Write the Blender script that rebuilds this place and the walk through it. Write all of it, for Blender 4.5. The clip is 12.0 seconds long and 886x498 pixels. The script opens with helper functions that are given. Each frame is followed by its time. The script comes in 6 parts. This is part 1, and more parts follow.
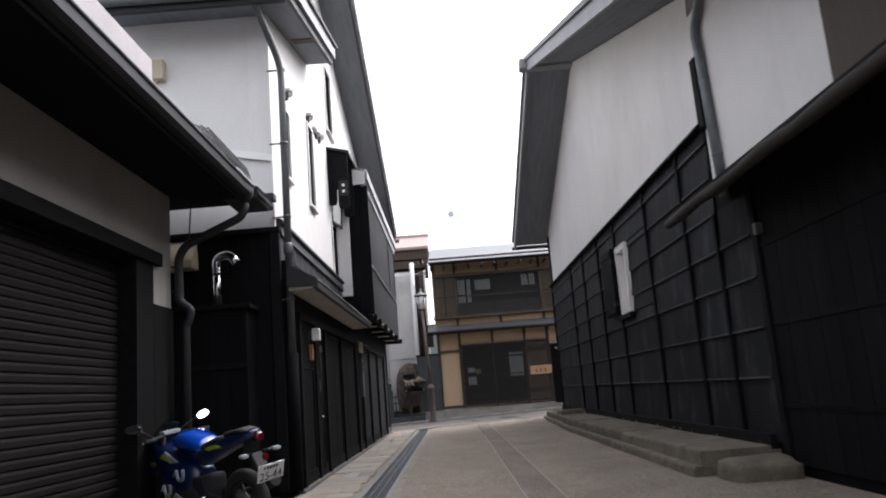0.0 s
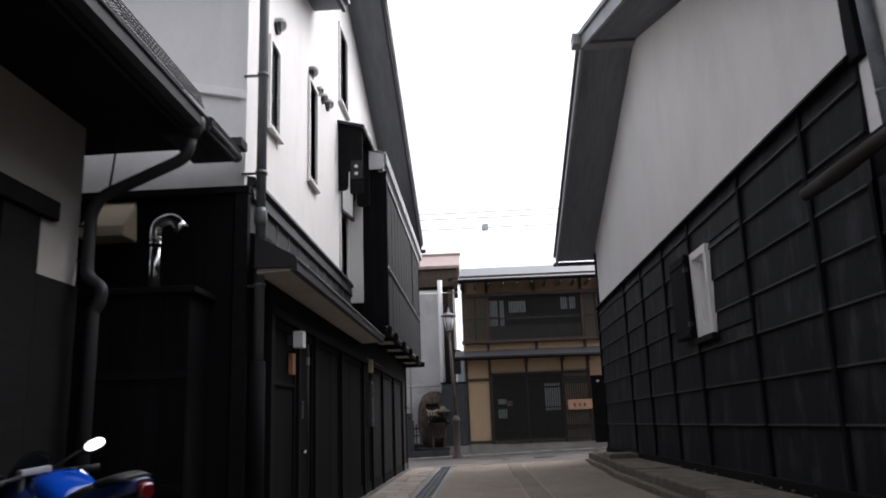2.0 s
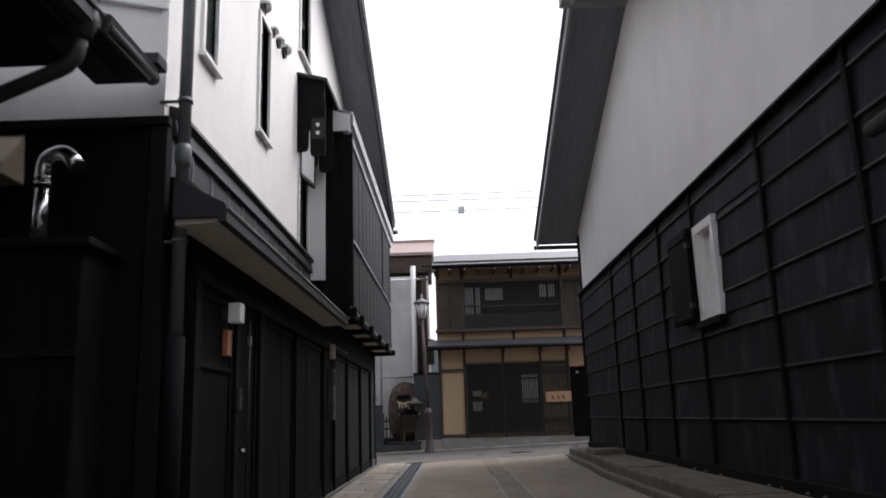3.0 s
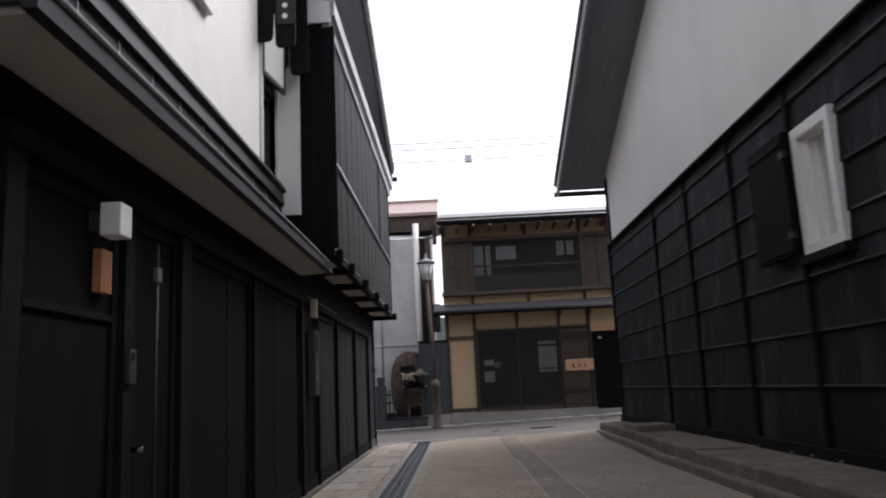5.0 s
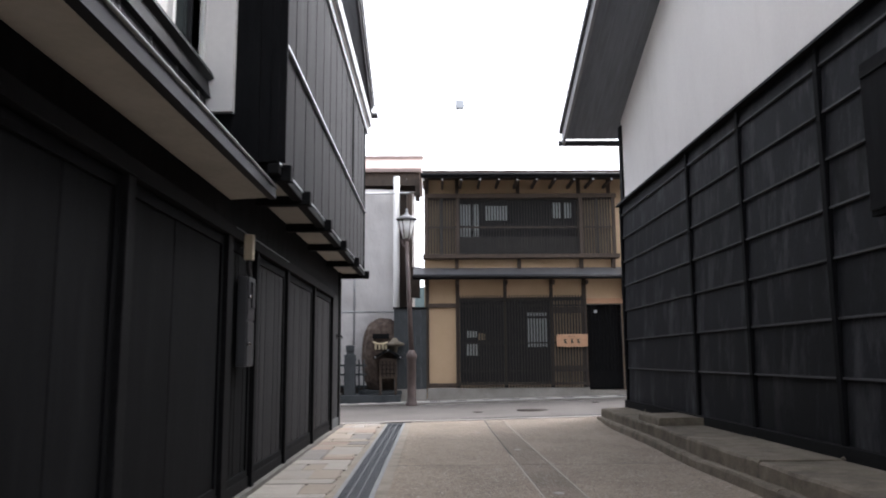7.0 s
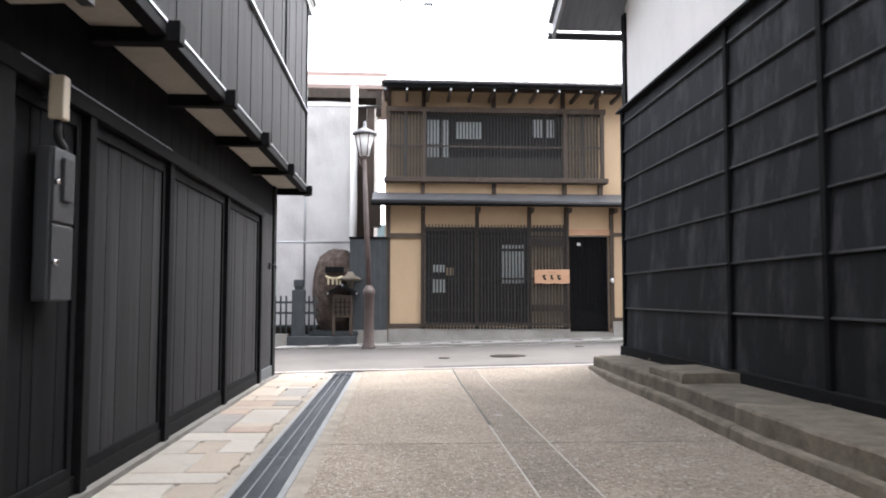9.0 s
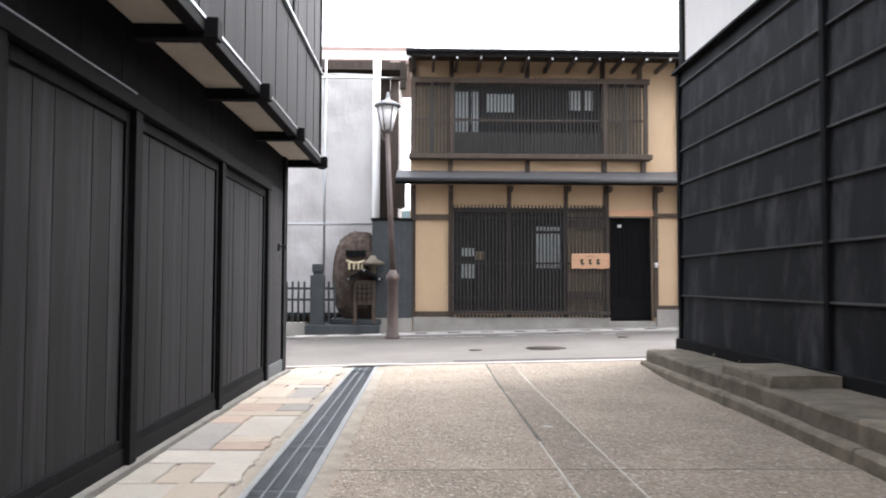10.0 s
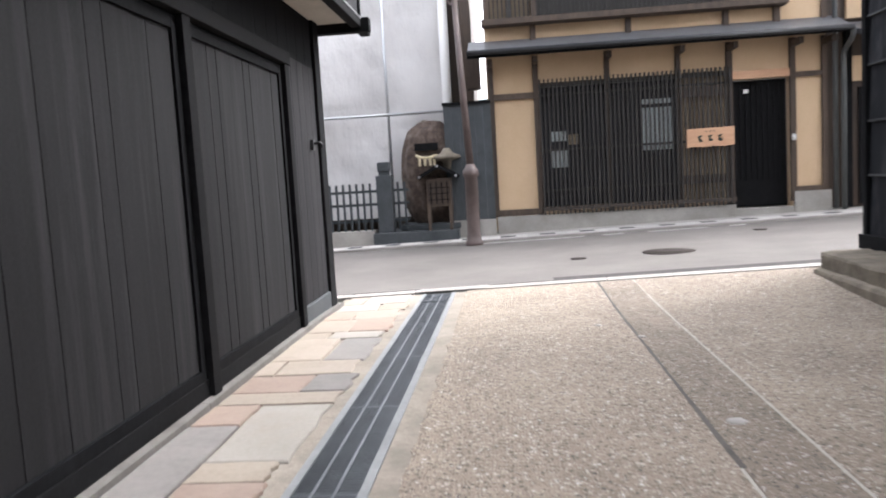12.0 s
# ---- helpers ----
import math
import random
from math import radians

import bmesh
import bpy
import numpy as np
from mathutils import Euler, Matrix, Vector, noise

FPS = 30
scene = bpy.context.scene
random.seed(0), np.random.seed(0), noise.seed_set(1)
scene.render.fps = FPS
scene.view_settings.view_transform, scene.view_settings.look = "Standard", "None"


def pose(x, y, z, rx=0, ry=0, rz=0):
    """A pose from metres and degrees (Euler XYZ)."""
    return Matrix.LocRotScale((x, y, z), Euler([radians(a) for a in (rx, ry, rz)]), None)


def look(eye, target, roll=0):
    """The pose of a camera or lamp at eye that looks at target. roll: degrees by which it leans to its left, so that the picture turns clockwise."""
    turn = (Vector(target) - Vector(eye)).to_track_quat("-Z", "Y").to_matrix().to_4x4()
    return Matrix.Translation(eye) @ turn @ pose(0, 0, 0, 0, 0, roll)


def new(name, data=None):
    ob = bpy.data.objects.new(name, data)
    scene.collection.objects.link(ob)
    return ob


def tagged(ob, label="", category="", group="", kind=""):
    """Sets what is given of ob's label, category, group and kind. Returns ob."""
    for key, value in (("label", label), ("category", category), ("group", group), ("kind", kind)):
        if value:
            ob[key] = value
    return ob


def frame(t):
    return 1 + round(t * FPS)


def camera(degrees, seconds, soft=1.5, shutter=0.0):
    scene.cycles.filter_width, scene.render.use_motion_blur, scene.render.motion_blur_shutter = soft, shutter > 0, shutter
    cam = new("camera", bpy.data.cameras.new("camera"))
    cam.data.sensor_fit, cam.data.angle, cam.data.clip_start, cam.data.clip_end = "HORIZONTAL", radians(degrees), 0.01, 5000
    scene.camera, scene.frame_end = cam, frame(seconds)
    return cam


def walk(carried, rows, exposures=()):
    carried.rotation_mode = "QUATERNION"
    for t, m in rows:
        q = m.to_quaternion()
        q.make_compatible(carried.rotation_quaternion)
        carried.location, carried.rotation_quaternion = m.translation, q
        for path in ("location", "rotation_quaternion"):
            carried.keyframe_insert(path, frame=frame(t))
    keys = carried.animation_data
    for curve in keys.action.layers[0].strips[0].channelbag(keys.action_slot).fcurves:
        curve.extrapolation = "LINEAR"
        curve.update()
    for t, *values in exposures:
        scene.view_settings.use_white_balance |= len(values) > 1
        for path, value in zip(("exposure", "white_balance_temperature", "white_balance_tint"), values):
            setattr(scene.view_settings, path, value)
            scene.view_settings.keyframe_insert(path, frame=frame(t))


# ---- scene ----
cam = camera(60.4, 12.0, soft=1.9, shutter=0.5)
PATH = [
    (0, (0.42, -1.289, 0.946), (0.422, 0.677, 1.312), -4.6),
    (0.5, (0.439, -0.656, 0.954), (0.391, 1.301, 1.366), -4.1),
    (1, (0.475, -0.001, 0.966), (0.418, 1.951, 1.398), -3.6),
    (1.5, (0.424, 0.651, 0.975), (0.323, 2.598, 1.421), -3.2),
    (2, (0.401, 1.297, 0.956), (0.323, 3.244, 1.405), -2.1),
    (2.5, (0.357, 1.945, 0.958), (0.301, 3.892, 1.413), -2.1),
    (3, (0.372, 2.592, 0.959), (0.36, 4.546, 1.388), -1.9),
    (3.2, (0.346, 2.842, 0.933), (0.328, 4.795, 1.364), -2.2),
    (4.8, (0.254, 4.805, 0.954), (0.299, 6.769, 1.326), -3.5),
    (5, (0.243, 5.032, 0.967), (0.221, 6.999, 1.327), -2.8),
    (5.5, (0.209, 5.55, 0.954), (0.145, 7.52, 1.294), -2.3),
    (6, (0.196, 6.171, 0.971), (0.145, 8.144, 1.294), -1.9),
    (6.5, (0.143, 6.763, 1.021), (0.119, 8.74, 1.326), -1.2),
    (7, (0.161, 7.292, 1.011), (0.188, 9.272, 1.296), -0.4),
    (7.2, (0.17, 7.556, 1.056), (0.215, 9.537, 1.324), -0.3),
    (8.8, (0.266, 9.432, 0.995), (0.389, 11.424, 1.127), -0.2),
    (9, (0.281, 9.692, 0.981), (0.393, 11.685, 1.107), 0.1),
    (9.5, (0.271, 10.284, 0.983), (0.357, 12.279, 1.081), -0.4),
    (10, (0.265, 10.881, 0.973), (0.311, 12.879, 1.063), 0.2),
    (10.5, (0.219, 11.493, 1.02), (0.198, 13.493, 1.012), -0.1),
    (11, (0.215, 12.044, 1.036), (0.171, 14.039, 0.91), -0.3),
    (11.5, (0.211, 12.584, 1.025), (0.124, 14.574, 0.847), -1.5),
    (12, (0.235, 13.111, 1.042), (0.055, 15.094, 0.853), -3.4),
]
walk(cam, [(t, look(eye, target, roll)) for t, eye, target, roll in PATH],
     exposures=[(0, 1.7, 6250, 14), (0.6, 1.5, 6250, 14), (1.5, 1.25, 6250, 14), (3.2, 1.15, 6250, 14), (5.4, 1.4, 6250, 14), (6.1, 1.75, 6250, 14), (7.2, 2.15, 6200, 13), (8.8, 2.95, 6230, 12), (10.5, 2.96, 6250, 12), (12, 2.87, 6200, 13)])

# ---- light: bright overcast ----
world = bpy.data.worlds.new("overcast")
world.use_nodes = True
scene.world = world
wn, wl = world.node_tree.nodes, world.node_tree.links
sky = wn.new("ShaderNodeTexSky")
sky.sky_type, sky.sun_disc = "NISHITA", False
sky.sun_elevation, sky.sun_rotation = radians(50), radians(58)
sky.dust_density, sky.ozone_density = 4.0, 1.0
pale = wn.new("ShaderNodeHueSaturation")
pale.inputs["Saturation"].default_value = 0.18
wl.new(sky.outputs[0], pale.inputs["Color"])
wl.new(pale.outputs[0], wn["Background"].inputs["Color"])
wn["Background"].inputs["Strength"].default_value = 0.15
sun_data = bpy.data.lights.new("sun", "SUN")
sun_data.energy, sun_data.angle, sun_data.color = 0.5, radians(80), (1.0, 0.97, 0.93)
sun = new("sun", sun_data)
sun.matrix_world = look((13.5, 8.3, 19), (0, 0, 0))


# ---- materials ----
def mat(name, c1, c2, rough=0.7, scale=(3, 3, 3), fine=40.0, bump=0.15, vary=0.0, metal=0.0, stain=None, stain_scale=0.6, rvar=0.1, dist=0.004, spec=0.5):
    """Two-scale mottled surface: c1 to c2 by stretched noise, optional stain colour in large patches, random value per object."""
    m = bpy.data.materials.new(name)
    m.use_nodes = True
    n, l = m.node_tree.nodes, m.node_tree.links
    b = n["Principled BSDF"]
    geo = n.new("ShaderNodeNewGeometry")
    info = n.new("ShaderNodeObjectInfo")
    off = n.new("ShaderNodeVectorMath"); off.operation = "MULTIPLY_ADD"
    jit = n.new("ShaderNodeCombineXYZ")
    for i in range(3):
        l.new(info.outputs["Random"], jit.inputs[i])
    l.new(jit.outputs[0], off.inputs[0])
    off.inputs[1].default_value = (7.3, 5.1, 9.7)
    l.new(geo.outputs["Position"], off.inputs[2])
    sc = n.new("ShaderNodeVectorMath"); sc.operation = "MULTIPLY"
    sc.inputs[1].default_value = scale
    l.new(off.outputs[0], sc.inputs[0])
    n1 = n.new("ShaderNodeTexNoise"); n1.inputs["Scale"].default_value = 1.0; n1.inputs["Detail"].default_value = 6.0; n1.inputs["Roughness"].default_value = 0.65
    l.new(sc.outputs[0], n1.inputs["Vector"])
    n2 = n.new("ShaderNodeTexNoise"); n2.inputs["Scale"].default_value = fine; n2.inputs["Detail"].default_value = 3.0
    l.new(off.outputs[0], n2.inputs["Vector"])
    add = n.new("ShaderNodeMath"); add.operation = "MULTIPLY_ADD"; add.inputs[1].default_value = 0.35
    l.new(n2.outputs["Fac"], add.inputs[0]); l.new(n1.outputs["Fac"], add.inputs[2])
    ramp = n.new("ShaderNodeValToRGB")
    ramp.color_ramp.elements[0].position, ramp.color_ramp.elements[1].position = 0.42, 0.92
    ramp.color_ramp.elements[0].color, ramp.color_ramp.elements[1].color = (*c1, 1), (*c2, 1)
    l.new(add.outputs[0], ramp.inputs[0])
    col = ramp.outputs[0]
    if stain:
        n3 = n.new("ShaderNodeTexNoise"); n3.inputs["Scale"].default_value = stain_scale; n3.inputs["Detail"].default_value = 8.0; n3.inputs["Roughness"].default_value = 0.7
        l.new(sc.outputs[0], n3.inputs["Vector"])
        r3 = n.new("ShaderNodeValToRGB")
        r3.color_ramp.elements[0].position, r3.color_ramp.elements[1].position = 0.5, 0.75
        r3.color_ramp.elements[1].color = (0.75, 0.75, 0.75, 1)
        l.new(n3.outputs["Fac"], r3.inputs[0])
        mx = n.new("ShaderNodeMix"); mx.data_type = "RGBA"
        l.new(r3.outputs[0], mx.inputs[0]); l.new(col, mx.inputs[6]); mx.inputs[7].default_value = (*stain, 1)
        col = mx.outputs[2]
    if vary:
        hs = n.new("ShaderNodeHueSaturation")
        mr = n.new("ShaderNodeMapRange"); mr.inputs[3].default_value, mr.inputs[4].default_value = 1 - vary, 1 + vary
        l.new(info.outputs["Random"], mr.inputs[0]); l.new(mr.outputs[0], hs.inputs["Value"]); l.new(col, hs.inputs["Color"])
        col = hs.outputs[0]
    l.new(col, b.inputs["Base Color"])
    rr = n.new("ShaderNodeMapRange"); rr.inputs[3].default_value, rr.inputs[4].default_value = max(0.02, rough - rvar), min(1, rough + rvar)
    l.new(n1.outputs["Fac"], rr.inputs[0]); l.new(rr.outputs[0], b.inputs["Roughness"])
    b.inputs["Metallic"].default_value = metal
    b.inputs["Specular IOR Level"].default_value = spec
    if bump:
        bp = n.new("ShaderNodeBump"); bp.inputs["Strength"].default_value = bump; bp.inputs["Distance"].default_value = dist
        l.new(add.outputs[0], bp.inputs["Height"]); l.new(bp.outputs[0], b.inputs["Normal"])
    return m


def plain(name, c, rough=0.4, metal=0.0, coat=0.0, emit=0.0):
    m = bpy.data.materials.new(name)
    m.use_nodes = True
    n, l = m.node_tree.nodes, m.node_tree.links
    b = n["Principled BSDF"]
    nz = n.new("ShaderNodeTexNoise"); nz.inputs["Scale"].default_value = 25.0; nz.inputs["Detail"].default_value = 4.0
    mr = n.new("ShaderNodeMapRange"); mr.inputs[3].default_value, mr.inputs[4].default_value = max(0.02, rough - 0.08), min(1, rough + 0.1)
    geo = n.new("ShaderNodeNewGeometry")
    l.new(geo.outputs["Position"], nz.inputs["Vector"]); l.new(nz.outputs["Fac"], mr.inputs[0]); l.new(mr.outputs[0], b.inputs["Roughness"])
    b.inputs["Base Color"].default_value = (*c, 1)
    b.inputs["Metallic"].default_value = metal
    b.inputs["Coat Weight"].default_value = coat
    if emit:
        b.inputs["Emission Color"].default_value = (*c, 1); b.inputs["Emission Strength"].default_value = emit
    return m


BLACK = mat("black_stained_wood", (0.003, 0.0032, 0.0037), (0.0095, 0.0099, 0.011), 0.75, (9, 9, 1.0), 60, 0.3, vary=0.12, stain=(0.014, 0.014, 0.0155), stain_scale=0.7, spec=0.06)
BLACK_H = mat("black_stained_wood_lying", (0.0035, 0.004, 0.005), (0.014, 0.015, 0.018), 0.7, (5, 5, 1.6), 50, 0.35, vary=0.3, stain=(0.068, 0.070, 0.076), stain_scale=0.55, spec=0.12)
BEAM = mat("dark_timber", (0.0042, 0.0042, 0.0046), (0.0125, 0.0125, 0.0133), 0.75, (12, 2.0, 12), 50, 0.25, vary=0.15, spec=0.08)
WEATHERED = mat("weathered_dark_board", (0.0068, 0.0066, 0.0074), (0.018, 0.0174, 0.0188), 0.8, (13, 13, 0.7), 70, 0.35, vary=0.16, stain=(0.042, 0.040, 0.042), stain_scale=0.5, spec=0.2)
# soffit boards: bluish veil of haze painted into a lighter colour
SOFFIT_HAZE = mat("hazed_soffit_board", (0.12, 0.128, 0.145), (0.21, 0.222, 0.245), 0.75, (14, 1.4, 1.4), 50, 0.2, vary=0.15)
BROWN = mat("old_brown_timber", (0.028, 0.018, 0.012), (0.085, 0.058, 0.040), 0.7, (14, 14, 1.5), 60, 0.3, vary=0.25)
PLASTER = mat("white_lime_plaster", (0.69, 0.67, 0.65), (0.79, 0.77, 0.745), 0.88, (0.7, 0.7, 0.35), 25, 0.14, stain=(0.62, 0.60, 0.575), stain_scale=1.2)
CREAM = mat("ochre_plaster", (0.50, 0.355, 0.215), (0.62, 0.455, 0.295), 0.9, (1.0, 1.0, 0.6), 60, 0.15)
SOFFIT_C = mat("pale_soffit_board", (0.36, 0.33, 0.28), (0.50, 0.46, 0.40), 0.8, (2, 2, 2), 30, 0.1)
GUTTER = mat("dark_gutter_metal", (0.010, 0.010, 0.011), (0.023, 0.023, 0.025), 0.58, (4, 4, 4), 60, 0.05, metal=0.0, spec=0.35)
PIPE = mat("grey_green_pipe", (0.055, 0.06, 0.06), (0.10, 0.105, 0.105), 0.45, (3, 3, 3), 60, 0.05)
SHEETMETAL = mat("grey_fascia_metal", (0.17, 0.17, 0.175), (0.30, 0.30, 0.305), 0.5, (2, 2, 2), 60, 0.05, metal=0.2)
STEEL = plain("polished_steel", (0.62, 0.62, 0.62), 0.16, 1.0)
KERB = mat("pale_kerb_concrete", (0.36, 0.34, 0.32), (0.50, 0.48, 0.455), 0.85, (2, 2, 2), 60, 0.3, vary=0.08)
VENT = plain("pale_stainless_vent", (0.55, 0.54, 0.53), 0.4, 0.4)
SLAT = plain("grey_green_louvre", (0.13, 0.15, 0.145), 0.45)
# pale base paints the sky's reflection on the sash; also the white curtain
SKY_AND_CURTAIN = plain("pale_sky_and_curtain", (0.84, 0.85, 0.83), 0.06, 0.0, 1.0)
GALV = plain("galvanised_tube", (0.45, 0.46, 0.47), 0.38, 0.9)
TRIM_W = plain("white_window_trim", (0.70, 0.685, 0.665), 0.5)
TILE = mat("grey_roof_tile", (0.055, 0.056, 0.06), (0.12, 0.12, 0.125), 0.5, (6, 6, 6), 50, 0.2, vary=0.25)
COPPER = mat("red_brown_sheet_roof", (0.26, 0.18, 0.155), (0.38, 0.285, 0.25), 0.5, (2, 6, 2), 40, 0.1)
CONCRETE = mat("grey_concrete", (0.22, 0.205, 0.185), (0.38, 0.36, 0.33), 0.85, (1.5, 1.5, 1.5), 60, 0.3, stain=(0.19, 0.175, 0.155))
SILLSTONE = mat("dusty_sill_stone", (0.10, 0.092, 0.082), (0.19, 0.178, 0.162), 0.9, (3, 3, 3), 60, 0.4, stain=(0.075, 0.068, 0.06), stain_scale=0.9)
DARKPOLE = mat("blackened_eave_pole", (0.016, 0.014, 0.012), (0.045, 0.039, 0.034), 0.8, (12, 1.5, 12), 50, 0.4, spec=0.2)
COVER = mat("rusty_iron_cover", (0.022, 0.018, 0.016), (0.052, 0.044, 0.039), 0.92, (14, 14, 14), 90, 0.6, spec=0.08)
CEMENT = mat("pale_cement_line", (0.30, 0.275, 0.235), (0.42, 0.385, 0.335), 0.9, (6, 6, 6), 60, 0.3)
JOINT = mat("dark_joint", (0.05, 0.045, 0.038), (0.11, 0.10, 0.085), 0.95, (5, 5, 5), 80, 0.3)
LATTICE = mat("dark_lattice_wood", (0.014, 0.012, 0.0105), (0.040, 0.035, 0.030), 0.7, (14, 14, 1.5), 60, 0.3, vary=0.2)
GUTTER_STRIP = mat("worn_gutter_concrete", (0.036, 0.033, 0.031), (0.070, 0.064, 0.060), 0.95, (2, 2, 2), 90, 0.4, stain=(0.05, 0.046, 0.042), spec=0.2)
ASPHALT = mat("pale_worn_asphalt", (0.088, 0.080, 0.073), (0.150, 0.137, 0.126), 0.92, (0.8, 0.8, 0.8), 160, 0.4, stain=(0.105, 0.097, 0.088), spec=0.3)
STONE = mat("worn_kerb_stone", (0.075, 0.063, 0.047), (0.22, 0.188, 0.148), 0.9, (4, 4, 4), 60, 0.8, vary=0.12, stain=(0.07, 0.066, 0.042), stain_scale=0.8, dist=0.008, spec=0.3)
FLAGS = [mat("flag_stone_cream", (0.225, 0.186, 0.147), (0.33, 0.28, 0.227), 0.8, (4, 4, 4), 40, 0.4, vary=0.12, stain=(0.20, 0.165, 0.135), stain_scale=0.5),
         mat("flag_stone_pink", (0.222, 0.163, 0.13), (0.315, 0.238, 0.19), 0.8, (4, 4, 4), 40, 0.4, vary=0.12, stain=(0.20, 0.165, 0.135), stain_scale=0.5),
         mat("flag_stone_pale", (0.222, 0.202, 0.175), (0.34, 0.312, 0.275), 0.8, (4, 4, 4), 40, 0.4, vary=0.12, stain=(0.20, 0.165, 0.135), stain_scale=0.5),
         mat("flag_stone_grey", (0.135, 0.124, 0.114), (0.21, 0.194, 0.18), 0.85, (4, 4, 4), 40, 0.4, vary=0.12, stain=(0.13, 0.115, 0.10), stain_scale=0.5)]
# batten colour lightened to paint the highlight along the edges
LIT_BATTEN = mat("highlight_batten", (0.014, 0.015, 0.016), (0.066, 0.067, 0.070), 0.7, (12, 1.2, 12), 60, 0.3, vary=0.4, spec=0.3)
BAR = mat("worn_steel_bar", (0.10, 0.11, 0.12), (0.22, 0.23, 0.24), 0.5, (5, 5, 5), 60, 0.1, metal=0.4)
DEEPBLUE = plain("dark_blue_fairing", (0.002, 0.009, 0.06), 0.3, 0.0, 0.5)
GRATE = mat("dark_steel_grating", (0.055, 0.062, 0.068), (0.12, 0.13, 0.14), 0.45, (5, 5, 5), 80, 0.1, metal=0.6)
SHUTTER = mat("brown_steel_shutter", (0.0055, 0.0047, 0.0042), (0.010, 0.0082, 0.0075), 0.7, (1, 1, 4), 40, 0.05, metal=0.0, spec=0.1)
# garage plaster with the eave's shade put into its grey
EAVE_PLASTER = mat("eave_shaded_plaster", (0.25, 0.235, 0.22), (0.34, 0.32, 0.30), 0.9, (0.9, 0.9, 0.5), 30, 0.15, stain=(0.22, 0.205, 0.19), stain_scale=1.1)
FLASH = mat("dull_pinkish_flashing", (0.27, 0.25, 0.25), (0.38, 0.355, 0.355), 0.7, (1.5, 1.5, 1.5), 40, 0.1)
IRON = mat("galvanised_drain_frame", (0.145, 0.150, 0.152), (0.24, 0.246, 0.247), 0.6, (5, 5, 5), 60, 0.15, metal=0.2)
MORTAR = mat("rough_mortar", (0.17, 0.145, 0.115), (0.31, 0.27, 0.225), 0.95, (4, 4, 4), 55, 0.7, stain=(0.13, 0.115, 0.09), stain_scale=0.8, dist=0.01)
SHEET = mat("white_scaffold_sheet", (0.52, 0.50, 0.485), (0.64, 0.62, 0.60), 0.7, (1.1, 1.1, 0.5), 2.5, 0.7, dist=0.10)
BOULDER = mat("brown_boulder", (0.022, 0.015, 0.012), (0.12, 0.082, 0.062), 0.9, (7, 7, 5), 30, 1.0, stain=(0.16, 0.145, 0.125), stain_scale=1.0, dist=0.02)
GREYSTONE = mat("dark_grey_stone", (0.024, 0.030, 0.033), (0.062, 0.068, 0.072), 0.7, (4, 4, 4), 60, 0.3)
LAMP_IRON = mat("brown_cast_iron", (0.06, 0.042, 0.038), (0.13, 0.095, 0.085), 0.5, (5, 5, 5), 60, 0.15)
WOODSIGN = mat("reddish_sign_wood", (0.24, 0.085, 0.035), (0.42, 0.18, 0.085), 0.6, (14, 14, 1.2), 50, 0.15)
PALEWOOD = mat("fresh_pale_wood", (0.44, 0.24, 0.135), (0.58, 0.35, 0.215), 0.65, (1.5, 8, 14), 50, 0.1)
PAPER = mat("bamboo_blind", (0.20, 0.145, 0.09), (0.30, 0.225, 0.145), 0.8, (2, 2, 40), 30, 0.1)
# near-black fill: shade of rooms, drain and slots put into the colour
SHADE_FILL = plain("shade_fill", (0.016, 0.016, 0.018), 0.9)
BEIGE = plain("beige_enamel", (0.50, 0.43, 0.31), 0.5)
WHITE_PL = plain("white_plastic", (0.74, 0.73, 0.71), 0.4)
GREYBOX = plain("grey_meter_box", (0.032, 0.033, 0.036), 0.45)
RUBBER = plain("tyre_rubber", (0.015, 0.015, 0.016), 0.8)
BLUE = plain("blue_motorcycle_paint", (0.003, 0.055, 0.42), 0.2, 0.0, 0.8)
BLACKPL = plain("black_plastic", (0.012, 0.012, 0.013), 0.6)
SILVER = plain("silver_decal", (0.36, 0.38, 0.41), 0.4)
LIME = plain("lime_decal", (0.42, 0.52, 0.04), 0.4)
RED = plain("red_lens", (0.10, 0.004, 0.006), 0.2, 0.0, 0.6)
INK = plain("dark_ink", (0.02, 0.03, 0.02), 0.6)
ROPE = mat("straw_rope", (0.46, 0.38, 0.23), (0.68, 0.59, 0.40), 0.9, (20, 20, 20), 80, 0.4)
MIRROR = plain("mirror_glass", (0.92, 0.93, 0.94), 0.03, 1.0)
LEAF = mat("far_hill_green", (0.10, 0.14, 0.14), (0.15, 0.19, 0.19), 0.9, (0.3, 0.3, 0.3), 2, 0.2)


def glass(name, tint, rough=0.05):
    m = bpy.data.materials.new(name)
    m.use_nodes = True
    b = m.node_tree.nodes["Principled BSDF"]
    b.inputs["Base Color"].default_value = (*tint, 1)
    b.inputs["Roughness"].default_value = rough
    b.inputs["IOR"].default_value = 1.5
    b.inputs["Specular IOR Level"].default_value = 1.0
    return m


WINDOW_GLASS = glass("window_glass", (0.05, 0.06, 0.06), 0.04)
FROST = plain("frosted_pane", (0.40, 0.43, 0.42), 0.35)


